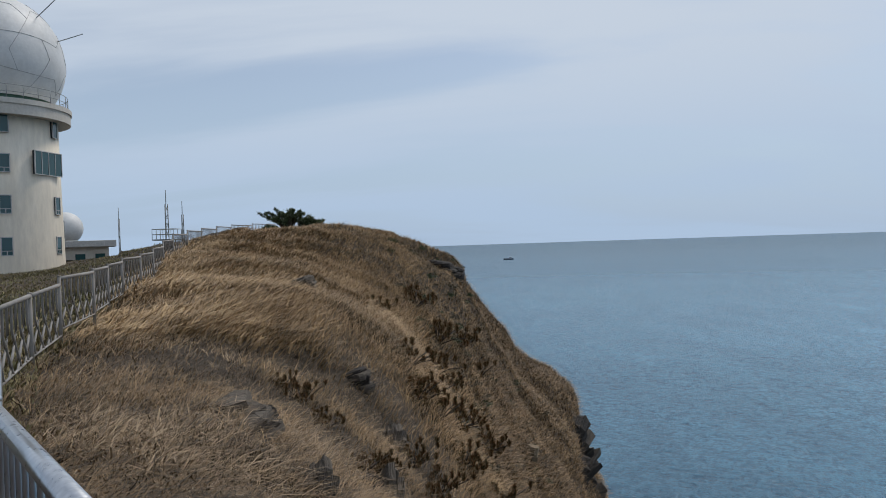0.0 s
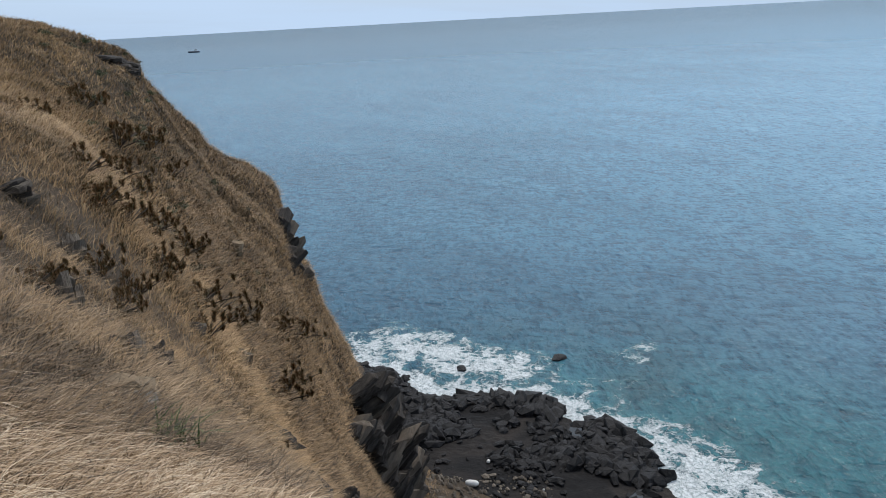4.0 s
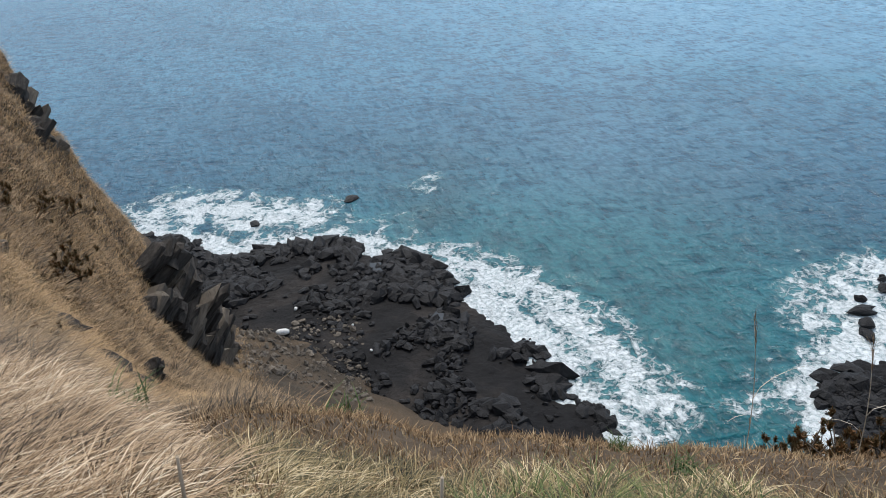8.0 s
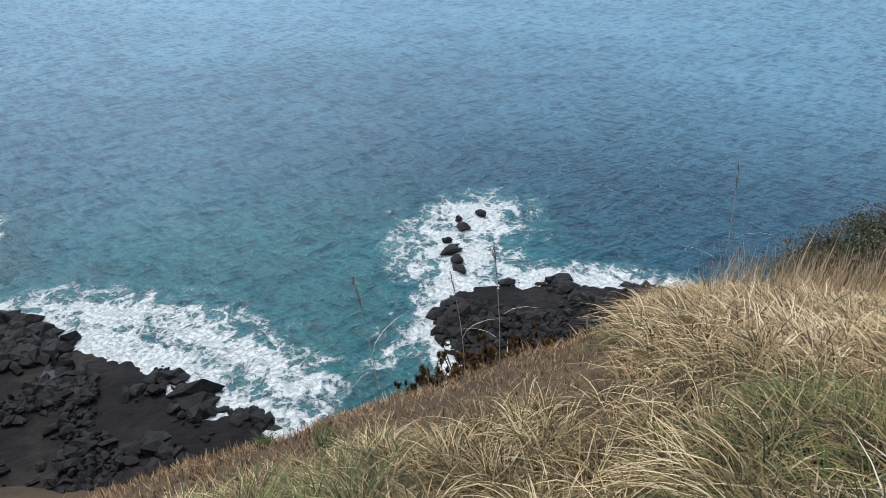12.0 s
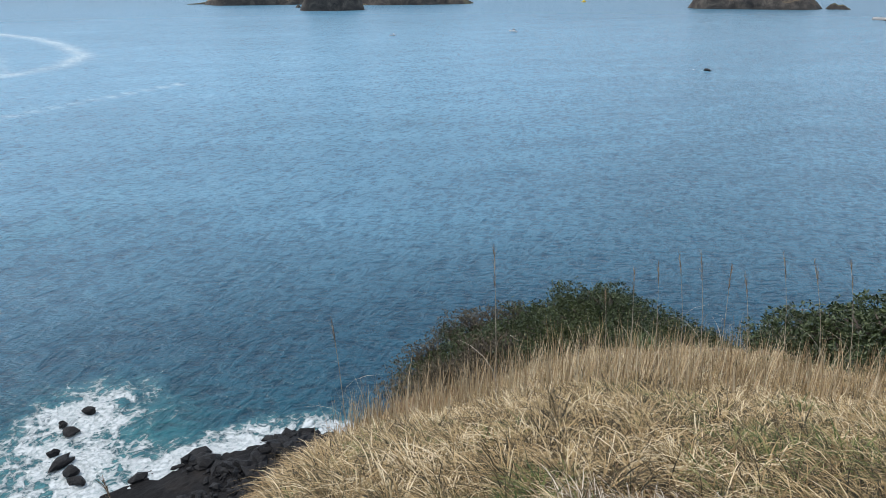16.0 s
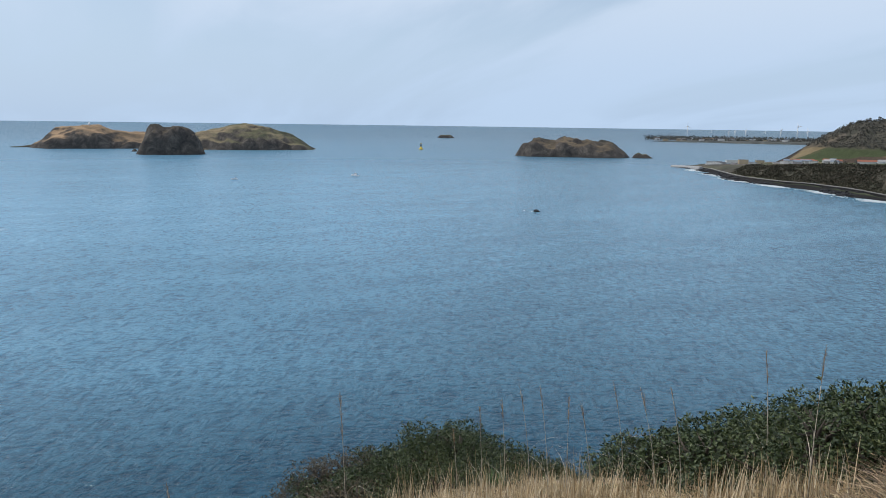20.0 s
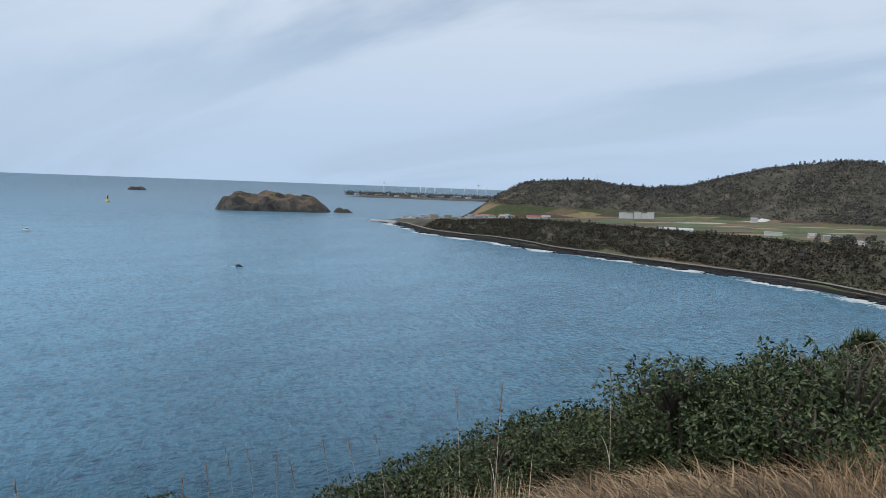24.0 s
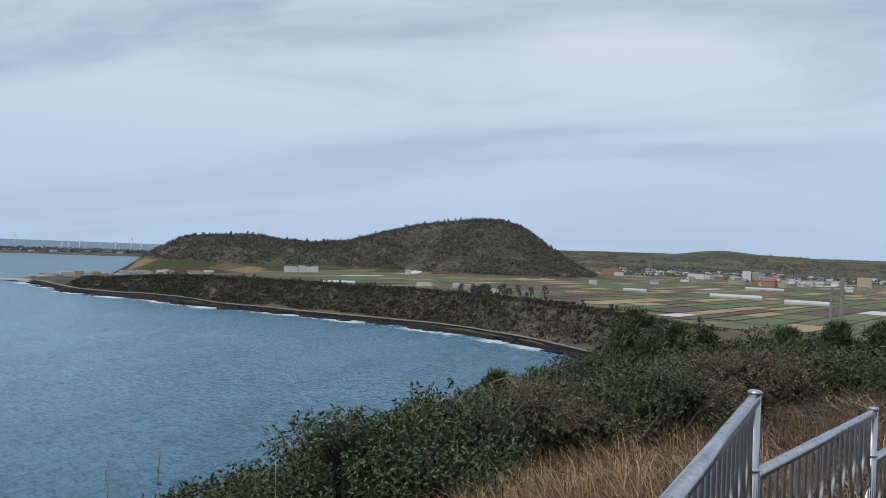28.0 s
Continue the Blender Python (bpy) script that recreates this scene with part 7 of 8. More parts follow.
def clumps(name, x, y, z, size, leaves, mat, label, seed, tall=1.0):
    """Rough crowns of woods, each of a few ragged leaf masses."""
    gg = np.random.default_rng(seed)
    n = len(x)
    p = gg.normal(size=(n, leaves, 3)) * np.array([0.42, 0.42, 0.30 * tall])
    p[..., 2] = np.abs(p[..., 2]) + 0.15
    p = p * size[:, None, None] + np.stack([x, y, z], -1)[:, None, :]
    d = gg.normal(size=(n, leaves, 3)); d /= np.linalg.norm(d, axis=2, keepdims=True)
    e = np.cross(d, gg.normal(size=(n, leaves, 3))); e /= np.linalg.norm(e, axis=2, keepdims=True)
    s = (size[:, None] * gg.uniform(0.16, 0.34, (n, leaves)))[..., None]
    q = np.stack([p - d * s, p + e * s * 0.8, p + d * s, p - e * s * 0.8], 2).reshape(-1, 3)
    obj(name, mesh_of(name, q, (np.arange(n * leaves) * 4)[:, None] + np.arange(4)[None]), mat, label=label, category="woods", kind="stuff")


# greyed and lightened leaf colours stand in for distance haze
M_WOOD = leafy("haze-paled woodland leaves", [(0.0, (0.052, 0.056, 0.050)), (0.4, (0.086, 0.088, 0.078)), (0.7, (0.132, 0.124, 0.110)), (1.0, (0.19, 0.172, 0.152))], 0.8, spec=0.1, own=0.6)
# paler copy for the farthest woods, distance haze put into the colour
M_FARWOOD = leafy("haze-paled far hedges", [(0.0, (0.075, 0.082, 0.075)), (0.5, (0.125, 0.13, 0.118)), (1.0, (0.19, 0.185, 0.165))], 0.8, spec=0.1, own=0.6)
M_CLIFFWOOD = leafy("sea cliff scrub leaves", [(0.0, (0.026, 0.028, 0.020)), (0.4, (0.050, 0.050, 0.036)), (0.75, (0.090, 0.078, 0.058)), (1.0, (0.14, 0.115, 0.085))], 0.8, spec=0.1, own=0.6)
az, r = g.uniform(144, 179.5, 36000), g.uniform(1300, 1800, 36000)
x, y = polar(az, r)
z = lowland_z(x, y)
ok = (z > 36.5) & (g.random(36000) < np.clip(0.75 + 0.9 * fbm(x, y, 50, 45, 3), 0.08, 1))
clumps("hill_woods", x[ok], y[ok], z[ok] - 0.5, g.uniform(2.6, 6.5, ok.sum()), 7, M_WOOD, "grey-green wood over the hill", 46, 1.2)
cx = g.uniform(-120, 800, 16000)
dd = g.uniform(22, 76, 16000)
cy = coast_y(cx) - dd
cz = lowland_z(cx, cy)
ok = (np.hypot(cx, cy) > 500) & (g.random(16000) < np.clip(0.8 + 0.8 * fbm(cx, cy, 40, 47, 3), 0.25, 1))
clumps("cliff_scrub", cx[ok], cy[ok], cz[ok] - 0.4, g.uniform(1.6, 4.4, ok.sum()), 9, M_CLIFFWOOD, "dark scrub and trees on the sea cliff", 48)
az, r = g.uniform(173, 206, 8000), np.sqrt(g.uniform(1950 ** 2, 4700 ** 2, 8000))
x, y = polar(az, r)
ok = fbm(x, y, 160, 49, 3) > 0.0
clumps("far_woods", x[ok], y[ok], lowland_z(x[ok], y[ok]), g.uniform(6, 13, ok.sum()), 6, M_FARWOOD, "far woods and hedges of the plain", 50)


# trees that stand clear on the hill's skyline and along the cliff top
def far_tree_meshes(seed):
    gg = np.random.default_rng(seed)
    bm = bmesh.new()
    tube(bm, [(0, 0, -0.05), (0.02, 0.01, 0.35), (0.0, 0.0, 0.8)], [0.035, 0.026, 0.012], 6)
    for k in range(5):
        a, h = gg.uniform(0, 6.28), gg.uniform(0.4, 0.75)
        tube(bm, [(0, 0, h - 0.1), (0.25 * math.cos(a), 0.25 * math.sin(a), h + 0.05)], [0.014, 0.006], 5)
    t = bpy.data.meshes.new("trunk"); bm.to_mesh(t); bm.free(); t.materials.append(M_BARK)
    n = 130
    lay = gg.integers(0, 5, n)
    a = gg.uniform(0, 6.28, n); rr = gg.random(n) ** 0.5 * (0.40 - 0.05 * lay)
    p = np.stack([rr * np.cos(a), rr * np.sin(a), 0.42 + 0.13 * lay + gg.normal(0, 0.03, n)], 1)
    d = gg.normal(size=(n, 3)); d[:, 2] *= 0.5; d /= np.linalg.norm(d, axis=1)[:, None]
    e = np.cross(d, gg.normal(size=(n, 3))); e /= np.linalg.norm(e, axis=1)[:, None]
    s = gg.uniform(0.05, 0.10, n)[:, None]
    c = mesh_of("crown", np.stack([p - d * s, p + e * s * 0.7, p + d * s, p - e * s * 0.7], 1).reshape(-1, 3), (np.arange(n) * 4)[:, None] + np.arange(4)[None])
    c.materials.append(M_WOOD)
    return t, c


FAR_TREES = [far_tree_meshes(960 + k) for k in range(4)]


def far_tree(x, y, z, h, rz, k, group):
    root = empty("tree", pose(x, y, z, 0, 0, rz), "wind-shaped pine tree with an open crown", "tree", group)
    root.scale = (h * 0.9, h * 0.9, h)
    obj("trunk", FAR_TREES[k % 4][0], None, root)
    obj("crown", FAR_TREES[k % 4][1], None, root)


for k in range(120):
    a = g.uniform(147.3, 177.5)
    if 153.6 < a < 155 and k % 3:
        continue
    rr = float(np.interp(a, [143, 150, 160, 171, 180], [1760, 1740, 1700, 1640, 1600])) + g.normal(0, 14)
    x, y = polar(a, rr)
    far_tree(float(x), float(y), low_z(x, y) - 0.5, g.uniform(5, 10.5), g.uniform(0, 360), k, "pines on the hill's skyline")
for k in range(26):
    a = 171.5 + g.normal(0, 1.5)
    x, y = polar(a, 752 + g.normal(0, 14))
    far_tree(float(x), float(y), low_z(x, y) - 0.5, g.uniform(7, 13), g.uniform(0, 360), k, "pines on the cliff top")
for k in range(34):
    xx = g.uniform(-60, 620)
    yy = float(coast_y(np.array([xx]))[0]) - g.uniform(60, 90)
    far_tree(xx, yy, low_z(xx, yy) - 0.5, g.uniform(4, 8), g.uniform(0, 360), k, "pines along the cliff edge")

# coast road with its low wall
M_ROAD = two_tone("pale concrete road", [(0.3, (0.26, 0.25, 0.23)), (0.7, (0.36, 0.35, 0.32))], 0.1, 1.0)
xs = np.linspace(-60, 905, 240)
ys = coast_y(xs)
for _ in range(6):
    ys = np.convolve(np.pad(ys, 3, "edge"), np.ones(7) / 7, "valid")
off = 17 + 4 * np.sin(xs / 70)
zz = np.maximum(lowland_z(xs, ys - off), 3.2)
for _ in range(4):
    zz = np.convolve(np.pad(zz, 3, "edge"), np.ones(7) / 7, "valid")
zz = zz + 0.9


def ribbon(name, prof, mat, label, category):
    rows = np.stack([np.stack([xs, ys - off + o, zz + h], -1) for o, h in prof], 1)
    obj(name, mesh_of(name, rows.reshape(-1, 3), grid_faces(len(xs), len(prof))), mat, label=label, category=category, kind="structure")


ribbon("road", [(3.0, -0.3), (3.0, 0.0), (-3.0, 0.0), (-3.0, -0.6)], M_ROAD, "narrow pale coast road at the cliff's foot", "road")
ribbon("road_wall", [(3.4, -0.3), (3.4, 0.75), (3.0, 0.75), (3.0, -0.2)], M_ROAD, "low pale wall along the coast road", "wall")

ribbon("embankment", [(9.0, -5.0), (6.0, -2.6), (3.35, -0.25), (3.0, -0.3)], M_SHORE, "dark stone embankment below the coast road", "embankment")
# black rocks and reefs along the water's edge
gc = np.random.default_rng(87)
rx_ = gc.uniform(20, 930, 5200)
rd = gc.normal(-2, 7, 5200)
ry_ = coast_y(rx_) - rd
ok = (fbm(rx_, ry_, 26, 88, 3) > -0.05 + 0.02 * np.abs(rd)) & (np.hypot(rx_, ry_) > 520)
rx_, ry_ = rx_[ok], ry_[ok]
v, f0 = rock_arrays(len(rx_), ICO1, 89, 0.9)
sz_ = 0.6 + 2.6 * gc.random(len(rx_)) ** 2.5
v = v * (sz_[:, None] * np.stack([gc.uniform(0.8, 1.7, len(rx_)), gc.uniform(0.7, 1.4, len(rx_)), gc.uniform(0.35, 0.7, len(rx_))], 1))[:, None, :]
v = v + np.stack([rx_, ry_, np.maximum(lowland_z(rx_, ry_), -0.1) + 0.1 * sz_], 1)[:, None, :]
f = (f0[None] + (np.arange(len(rx_)) * v.shape[1])[:, None, None]).reshape(-1, 3)
obj("coast_rocks", mesh_of("coast_rocks", v.reshape(-1, 3), f), M_LAVA, label="black lava rocks and reefs along the far shore", category="rocks", kind="stuff")

M_WHITE = two_tone("white building paint", [(0.3, (0.58, 0.57, 0.55)), (0.7, (0.72, 0.71, 0.69))], 0.2, 2.0, 0.8, 0.1, 0.02, fine_amt=0.2)
M_TAN = two_tone("tan building paint", [(0.3, (0.42, 0.33, 0.22)), (0.7, (0.52, 0.42, 0.29))], 0.2, 2.0, 0.8, 0.1, 0.02, fine_amt=0.2)
M_PINK = two_tone("brick-red building paint", [(0.3, (0.30, 0.17, 0.11)), (0.7, (0.40, 0.24, 0.17))], 0.2, 2.0, 0.8, 0.1, 0.02, fine_amt=0.2)
M_GREYB = two_tone("grey building concrete", [(0.3, (0.28, 0.28, 0.28)), (0.7, (0.40, 0.40, 0.40))], 0.2, 2.0, 0.85, 0.1, 0.02, fine_amt=0.2)
M_ROOFB = two_tone("blue-grey metal roof", [(0.3, (0.16, 0.20, 0.25)), (0.7, (0.24, 0.28, 0.33))], 0.3, 3.0, 0.6)
M_ROOFR = two_tone("rusty red roof", [(0.3, (0.28, 0.10, 0.06)), (0.7, (0.38, 0.16, 0.10))], 0.3, 3.0, 0.7)
M_FILM = two_tone("greenhouse film", [(0.3, (0.40, 0.43, 0.43)), (0.7, (0.54, 0.56, 0.56))], 0.2, 2.0, 0.35, 0.2, 0.05, fine_amt=0.2)
M_PANE, n_, l_, b_ = material("far window glass", 0.15, 0, 0.5)
b_.inputs["Base Color"].default_value = (0.03, 0.045, 0.06, 1)


def unit_box(name, mat):
    me = bpy.data.meshes.new(name)
    bm = box_bm(0, 0, 0.5, 1, 1, 1)
    bm.to_mesh(me); bm.free()
    me.materials.append(mat)
    return me


WALLS = {k: unit_box("wall", m) for k, m in (("white", M_WHITE), ("tan", M_TAN), ("pink", M_PINK), ("grey", M_GREYB))}
ROOFS = {k: unit_box("roof", m) for k, m in (("white", M_FRAME), ("blue", M_ROOFB), ("red", M_ROOFR), ("grey", M_GREYB))}
PANE = unit_box("window", M_PANE)


def gable(mat):
    bm = bmesh.new()
    v = [bm.verts.new(p) for p in ((-0.54, -0.56, 0), (0.54, -0.56, 0), (0.54, 0.56, 0), (-0.54, 0.56, 0), (-0.54, 0, 1), (0.54, 0, 1))]
    for f in ((0, 1, 5, 4), (2, 3, 4, 5), (1, 2, 5), (3, 0, 4), (3, 2, 1, 0)):
        bm.faces.new([v[i] for i in f])
    me = bpy.data.meshes.new("roof"); bm.to_mesh(me); bm.free(); me.materials.append(mat)
    return me


GABLES = {"blue": gable(M_ROOFB), "red": gable(M_ROOFR), "grey": gable(M_GREYB)}


def scaled(name, me, parent, loc, size):
    ob = obj(name, me, None, parent)
    ob.location, ob.scale = loc, size
    return ob


def building(az, r, w, dpt, h, wall, roof, label, turn=0.0, pitched=False, cols=0, rows=0, group="", z=None, category="building"):
    x, y = polar(az, r)
    zb = low_z(x, y) if z is None else z
    root = empty("building", pose(float(x), float(y), zb, 0, 0, -az + 180 + turn), label, category, group)
    scaled("wall", WALLS[wall], root, (0, 0, -1.5), (w, dpt, h + 1.5))
    if pitched:
        scaled("roof", GABLES[roof], root, (0, 0, h), (w, dpt, 0.32 * dpt))
    else:
        scaled("roof", ROOFS[roof], root, (0, 0, h - 0.1), (w + 0.5, dpt + 0.5, 0.7))
    for i in range(cols):
        for j in range(rows):
            scaled("window", PANE, root, (w * ((i + 0.5) / cols - 0.5), -dpt / 2, h * (j + 0.28) / rows), (w / cols * 0.55, 0.3, h / rows * 0.48))
    return root


# the stepped white guest house below the hill
for k, (a, h) in enumerate(((155.35, 10.5), (155.85, 9.5), (156.45, 11), (157.0, 9), (157.4, 10.5))):
    building(a, 1295, 12.0, 12, h, "white", "white", "white stepped guest house block below the wooded hill", 4 * (k % 2), False, 4, 3, "guest house blocks")
# blocks of the town
building(189.8, 1950, 19, 14, 25, "white", "white", "tall white apartment block in the town", 0, False, 6, 9, "town")
building(190.35, 1965, 17, 14, 23, "grey", "white", "pale grey apartment block in the town", 10, False, 5, 9, "town")
building(186.4, 1900, 38, 14, 13, "white", "grey", "long white building in the town", -8, False, 9, 4, "town")
building(187.3, 1935, 22, 14, 11, "white", "white", "white building in the town", 12, False, 6, 3, "town")
building(180.2, 1960, 50, 15, 12, "pink", "grey", "long reddish building at the foot of the hill", 5, False, 12, 3, "town")
building(197.2, 1850, 28, 16, 23, "tan", "grey", "tall tan building in the town", 0, False, 6, 8, "town")
building(191.3, 1560, 24, 14, 12, "pink", "red", "reddish building with a red roof", -15, True, 6, 3, "town")
building(192.1, 1570, 18, 12, 10, "tan", "grey", "tan building at the edge of town", 10, False, 4, 3, "town")
for k in range(110):
    a, r = g.uniform(180.3, 199.5), math.sqrt(g.uniform(1500 ** 2, 2700 ** 2))
    if a < 184 and r < 1800:
        continue
    w = g.uniform(8, 24)
    wl_ = str(g.choice(["white", "white", "grey", "tan", "white", "pink"]))
    rf = str(g.choice(["blue", "red", "grey", "grey", "blue"]))
    building(a, r, w, g.uniform(8, 14), g.uniform(3.5, 9), wl_, rf, {"white": "white", "grey": "grey", "tan": "tan", "pink": "reddish"}[wl_] + " low house in the town with a " + rf + " roof", g.uniform(-30, 30), bool(g.random() < 0.5), 3, 2 if k % 2 else 1, "town")
# houses by the harbour and farm sheds
for k in range(40):
    a = g.uniform(143.6, 146.9)
    building(a, 1530 + g.uniform(-60, 60), g.uniform(9, 18), 9, g.uniform(3.5, 6), str(g.choice(["white", "white", "grey"])), str(g.choice(["grey", "blue", "red"])), "pale house in the harbour village", g.uniform(-25, 25), bool(k % 2), 3, 1, "harbour village")
for a, r, w, h, wall, rf in ((140.2, 1480, 24, 9, "white", "white"), (140.9, 1450, 16, 12, "tan", "grey"), (142.0, 1490, 14, 10, "tan", "grey"), (139.5, 1460, 12, 6, "grey", "grey"), (141.4, 1470, 18, 7, "white", "blue"), (143.1, 1530, 12, 5, "white", "grey"), (138.9, 1440, 26, 3, "white", "white")):
    building(a, r, w, 10, h, wall, rf, "pale harbour building near the pier", 15, False, 4, 2, "harbour village", 4.5)
for k in range(16):
    building(g.uniform(138.4, 143.0), 1460 + g.uniform(-30, 40), g.uniform(7, 15), 8, g.uniform(3, 6), str(g.choice(["white", "white", "grey"])), str(g.choice(["grey", "white", "blue"])), "small white house by the harbour", g.uniform(-25, 25), False, 2, 1, "harbour village", 4.5)
for a, r, w, h, wall, rf in ((148.7, 1440, 30, 4, "white", "red"), (149.6, 1420, 16, 4, "white", "grey"), (164.6, 1330, 10, 6, "white", "grey"), (165.9, 905, 18, 4, "white", "white"), (169.6, 880, 15, 4.5, "grey", "white"), (168.4, 900, 8, 3, "white", "grey"), (178.9, 1180, 12, 4, "white", "grey"), (183.4, 1350, 14, 4, "white", "blue"), (171.4, 812, 10, 3.5, "white", "white"), (173.4, 772, 9, 3.5, "grey", "white")):
    building(a, r, w, 9, h, wall, rf, "small pale farm shed among the fields", 8, True if rf != "white" else False, 2, 1, "farm sheds")


def greenhouse(az, r, w, dpt, bays, label):
    x, y = polar(az, r)
    root = empty("greenhouse", pose(float(x), float(y), low_z(x, y) + 0.3, 0, 0, -az + 180), label, "greenhouse", "greenhouses")
    for k in range(bays):
        bm = bmesh.new()
        d0, d1 = -dpt / 2 + dpt * k / bays, -dpt / 2 + dpt * (k + 1) / bays
        prof = [(d0, 0), (d0, 2.0)] + [((d0 + d1) / 2 - (d1 - d0) / 2 * math.cos(t), 2.0 + 1.4 * math.sin(t)) for t in np.linspace(0.2, math.pi - 0.2, 7)] + [(d1, 2.0), (d1, 0)]
        a_ = [bm.verts.new((-w / 2, p, q)) for p, q in prof]
        b_2 = [bm.verts.new((w / 2, p, q)) for p, q in prof]
        for i in range(len(prof) - 1):
            bm.faces.new((a_[i], a_[i + 1], b_2[i + 1], b_2[i]))
        bm.faces.new(a_[::-1]); bm.faces.new(b_2)
        part("bay", bm, M_FILM, root)


greenhouse(159.3, 905, 38, 26, 4, "low white plastic greenhouse behind the sea cliff")
greenhouse(189.1, 990, 60, 44, 6, "wide white plastic greenhouse on the plain")
greenhouse(193.8, 935, 48, 34, 5, "white plastic greenhouse on the plain")
greenhouse(182.0, 1010, 30, 14, 2, "small white plastic greenhouse on the plain")
for a, r, w in ((183.2, 2150, 90), (186.0, 2300, 110), (194.5, 2200, 120), (196.6, 2450, 140), (184.5, 2550, 120), (189.5, 2650, 130), (191.0, 1350, 60)):
    greenhouse(a, r, w, 30, 3, "far white greenhouse roofs on the plain")

# pier of the harbour, mast on the ridge, poles below the thicket
bm = bmesh.new()
tube(bm, [(905, -1010, 0.6), (955, -1034, 0.8), (1000, -1036, 0.8)], [6, 4, 3], 8)
me = bpy.data.meshes.new("pier"); bm.to_mesh(me); bm.free()
obj("pier", me, M_GREYB, label="low grey stone pier at the harbour", category="pier", kind="structure")
x, y = polar(153.3, 1735)
lattice_mast(float(x), float(y), low_z(x, y), 16, 1.0, False)
M_POLE = two_tone("weathered concrete pole", [(0.3, (0.12, 0.12, 0.12)), (0.7, (0.20, 0.20, 0.19))], 0.5, 5)
for a, r, top in ((195.6, 62, 75.35), (195.0, 70, 74.4), (199.0, 66, 74.6)):
    x, y = polar(a, r)
    zb = float(ground_z(x, y))
    root = empty("utility_pole", pose(float(x), float(y), zb), "grey concrete utility pole beyond the thicket", "pole", "utility poles")
    bm = bmesh.new(); tube(bm, [(0, 0, -0.5), (0, 0, top - zb)], [0.17, 0.12], 12); part("shaft", bm, M_POLE, root)
    part("crossarm", box_bm(0, 0, top - zb - 1.2, 1.4, 0.12, 0.12), M_POLE, root)

# ---------------------------------------------------------------- wind farm on the cape
M_TURB = two_tone("white turbine paint", [(0.3, (0.68, 0.69, 0.70)), (0.7, (0.78, 0.79, 0.80))], 0.1, 1.0, 0.5, 0.05, 0.02, fine_amt=0.1)
for k, (a, r, top) in enumerate(((136.95, 4250, 88), (139.8, 4400, 62), (140.2, 4420, 63), (140.9, 4350, 68), (143.2, 4350, 72), (144.25, 4100, 92), (144.9, 4450, 70), (138.6, 4600, 55), (142.2, 4600, 58))):
    x, y = polar(a, r)
    base = 9.0
    root = empty("wind_turbine", pose(float(x), float(y), base, 0, 0, -a + 25 * k), "white three-bladed wind turbine on the cape", "wind turbine", "wind farm")
    hub = top - base - 14
    bm = bmesh.new(); tube(bm, [(0, 0, -6), (0, 0, hub)], [2.6, 1.6], 12); part("tower", bm, M_TURB, root)
    part("nacelle", box_bm(0, 0.5, hub, 3.2, 8, 3.2, 0.6), M_TURB, root)
    for q in range(3):
        b = radians(90 + 120 * q + 17 * k)
        L = 0.42 * hub
        bm = bmesh.new(); tube(bm, [(0, -4, hub), (L * 0.3 * math.cos(b), -4.2, hub + L * 0.3 * math.sin(b)), (L * math.cos(b), -4.6, hub + L * math.sin(b))], [1.1, 1.3, 0.3], 6)
        part("blade", bm, M_TURB, root)
for k in range(60):
    a = g.uniform(134.5, 147)
    building(a, 3640 + g.uniform(0, 260), g.uniform(10, 34), 12, g.uniform(5, 14), str(g.choice(["white", "white", "grey", "tan"])), str(g.choice(["grey", "blue", "red"])), "pale building in the village on the cape", g.uniform(-20, 20), False, 0, 0, "cape village", 6.0)
az, r = g.uniform(134, 149, 1500), g.uniform(3620, 4300, 1500)
x, y = polar(az, r)
clumps("cape_woods", x, y, np.full(1500, 7.0) + (r - 3600) / 120, g.uniform(8, 16, 1500), 5, M_WOOD, "dark pinewoods along the cape", 52)

# ---------------------------------------------------------------- boats, beacon, ship
M_HULLW = two_tone("white boat paint", [(0.3, (0.66, 0.67, 0.68)), (0.7, (0.78, 0.79, 0.80))], 0.5, 4, 0.4, 0.05, 0.01, fine_amt=0.15)
M_HULLD = two_tone("dark ship paint", [(0.3, (0.04, 0.05, 0.07)), (0.7, (0.08, 0.09, 0.11))], 0.2, 2, 0.5)
M_YEL = two_tone("yellow beacon paint", [(0.3, (0.62, 0.42, 0.03)), (0.7, (0.72, 0.52, 0.06))], 0.5, 4, 0.5)


def hull(ln, wd, ht, sheer=0.3):
    bm = bmesh.new()
    secs = []
    for i in range(9):
        t = i / 8
        w = wd / 2 * (math.sin(math.pi * min(0.5, 0.12 + 0.6 * (1 - t))) if t > 0.35 else 0.92 + 0.08 * t)
        w = max(w * (1 if t < 0.98 else 0.05), 0.02)
        x_ = ln * (t - 0.5)
        top = ht * (1 + sheer * t * t)
        secs.append([bm.verts.new(p) for p in ((x_, -w * 0.7, -0.3), (x_, -w, ht * 0.5), (x_, -w, top), (x_, w, top), (x_, w, ht * 0.5), (x_, w * 0.7, -0.3))])
    for a_, b_3 in zip(secs, secs[1:]):
        for k in range(6):
            bm.faces.new((a_[k], a_[(k + 1) % 6], b_3[(k + 1) % 6], b_3[k]))
    bm.faces.new(secs[0]); bm.faces.new(secs[-1][::-1])
    return bm


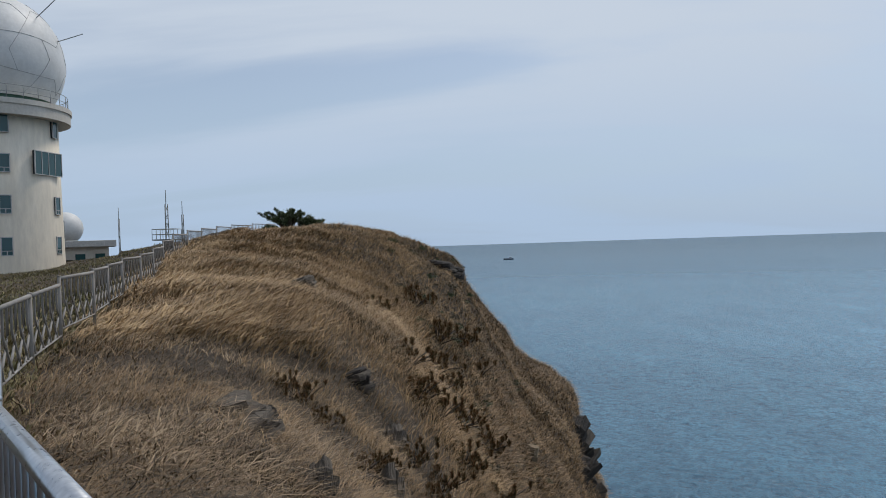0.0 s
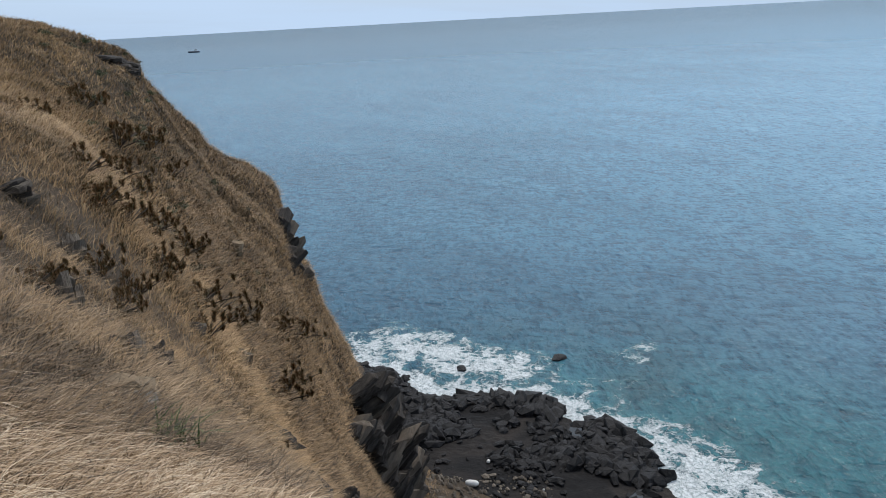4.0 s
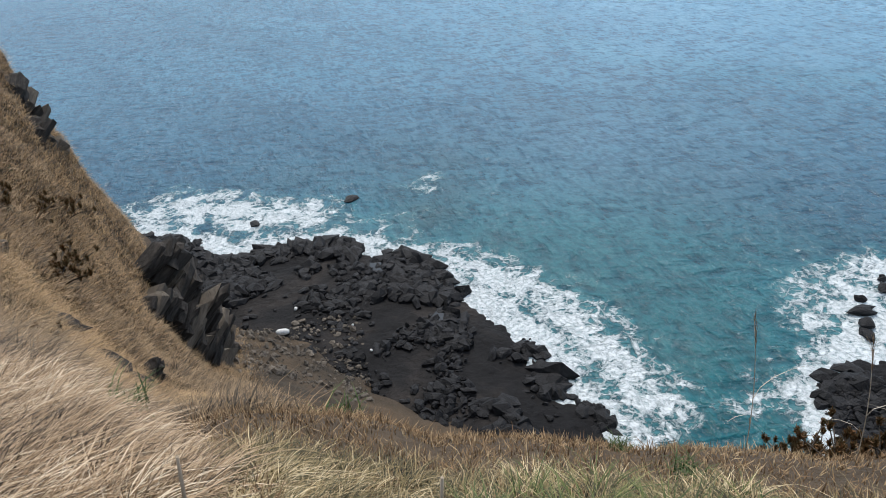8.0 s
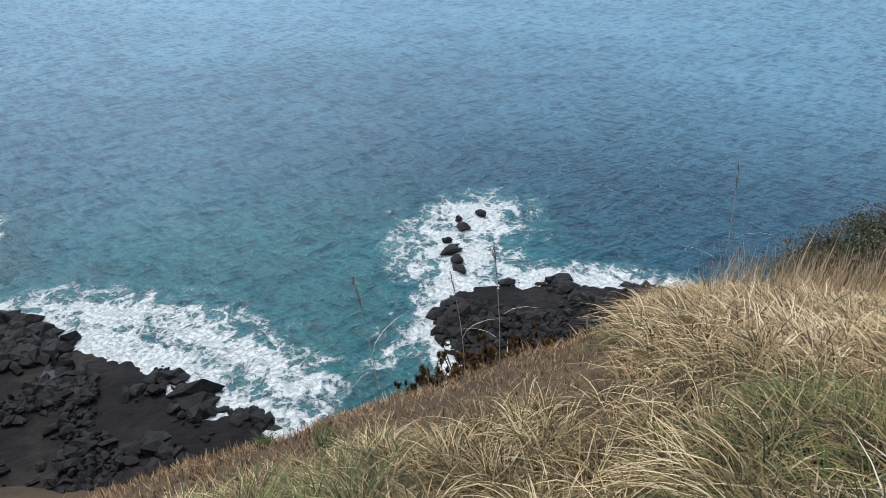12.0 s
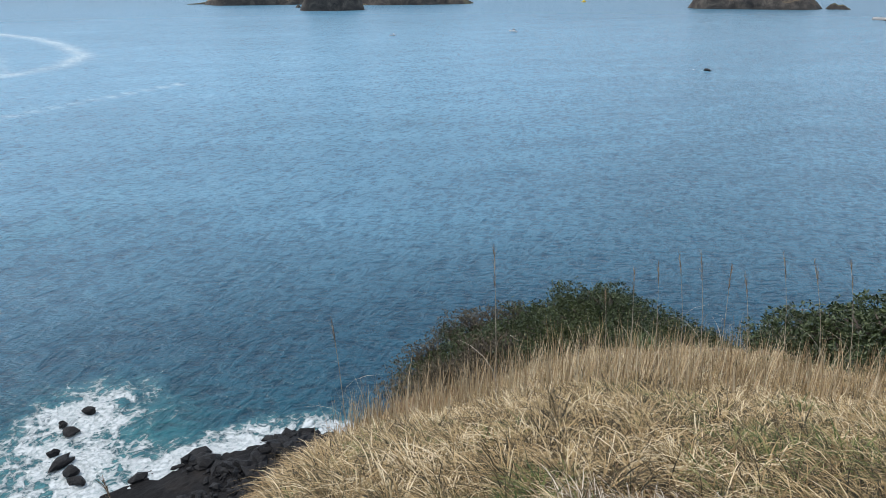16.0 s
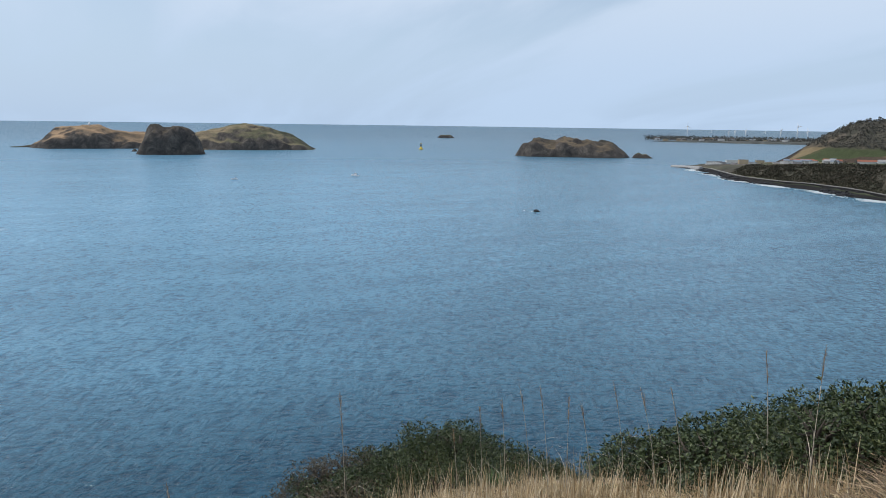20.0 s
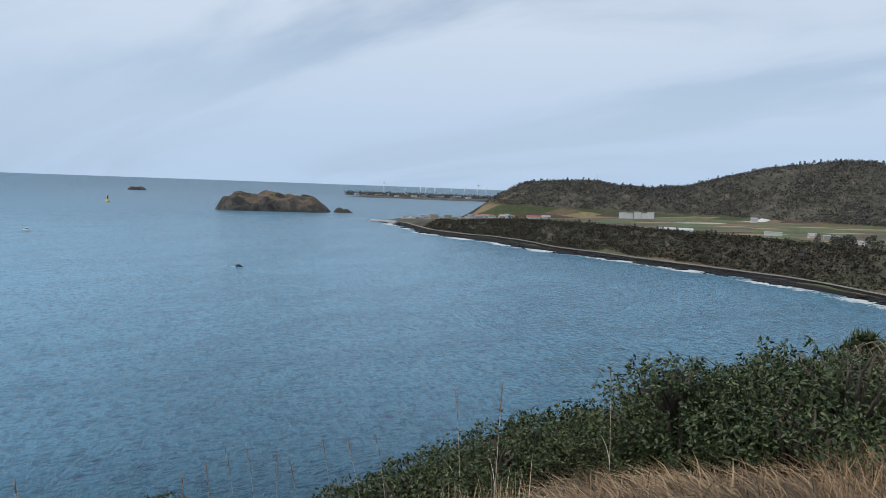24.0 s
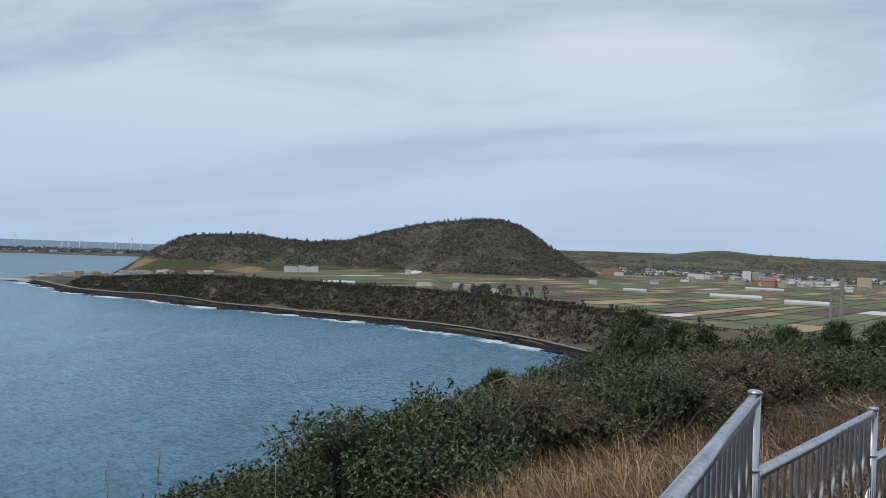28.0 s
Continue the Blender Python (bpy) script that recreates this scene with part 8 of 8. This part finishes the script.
def boat(x, y, ln, wd, rz, label, dark=False):
    root = empty("ship" if dark else "boat", pose(x, y, 0.1, 0, 0, rz), label, "ship" if dark else "boat")
    m = M_HULLD if dark else M_HULLW
    k = ln / 12
    part("hull", hull(ln, wd, 1.3 * k), m, root)
    part("wheelhouse", box_bm(-0.18 * ln, 0, 2.4 * k, 0.24 * ln, 0.6 * wd, 2.2 * k, 0.1 * k), M_HULLW, root, "white wheelhouse")
    part("window_band", box_bm(-0.18 * ln, 0, 2.8 * k, 0.245 * ln, 0.61 * wd, 0.6 * k), M_PANE, root)
    bm = bmesh.new(); tube(bm, [(-0.16 * ln, 0, 3.4 * k), (-0.16 * ln, 0, 5.6 * k)], 0.07 * k, 6); part("mast", bm, M_RAILG, root)
    bm = bmesh.new(); tube(bm, [(0.2 * ln, 0, 1.2 * k), (0.2 * ln, 0, 4.2 * k)], 0.07 * k, 6)
    part("mast", bm, M_RAILG, root)
    part("deck", box_bm(0.12 * ln, 0, 1.45 * k, 0.42 * ln, 0.7 * wd, 0.2 * k), M_GREYB, root)


boat(958, -220, 9, 3.2, 70, "small white fishing boat on the bay")
boat(966, -389, 14, 4.0, 20, "white fishing boat on the bay")
boat(255, 2872, 40, 6, 175, "dark coaster far out at sea", True)
root = empty("beacon", pose(1853, -946, 0), "yellow and black navigation beacon in the strait", "beacon")
bm = bmesh.new(); tube(bm, [(0, 0, -2), (0, 0, 3), (0, 0, 3.01), (0, 0, 8)], [6, 6, 3.2, 2.2], 16); part("base", bm, M_YEL, root)
bm = bmesh.new(); tube(bm, [(0, 0, 8), (0, 0, 16)], [2.0, 1.5], 12); part("column", bm, M_HULLD, root)
bm = bmesh.new(); tube(bm, [(0, 0, 16), (0, 0, 17.5), (0, 0, 19.5)], [2.0, 2.0, 0.1], 10); part("topmark", bm, M_YEL, root)
x, y = polar(93.3, 2150)
root = empty("lighthouse", pose(float(x), float(y), 58), "small white lighthouse on the island's top", "lighthouse")
bm = bmesh.new(); tube(bm, [(0, 0, -4), (0, 0, 5), (0, 0, 5.01), (0, 0, 7)], [2.2, 1.8, 1.2, 0.8], 12); part("tower", bm, M_HULLW, root)
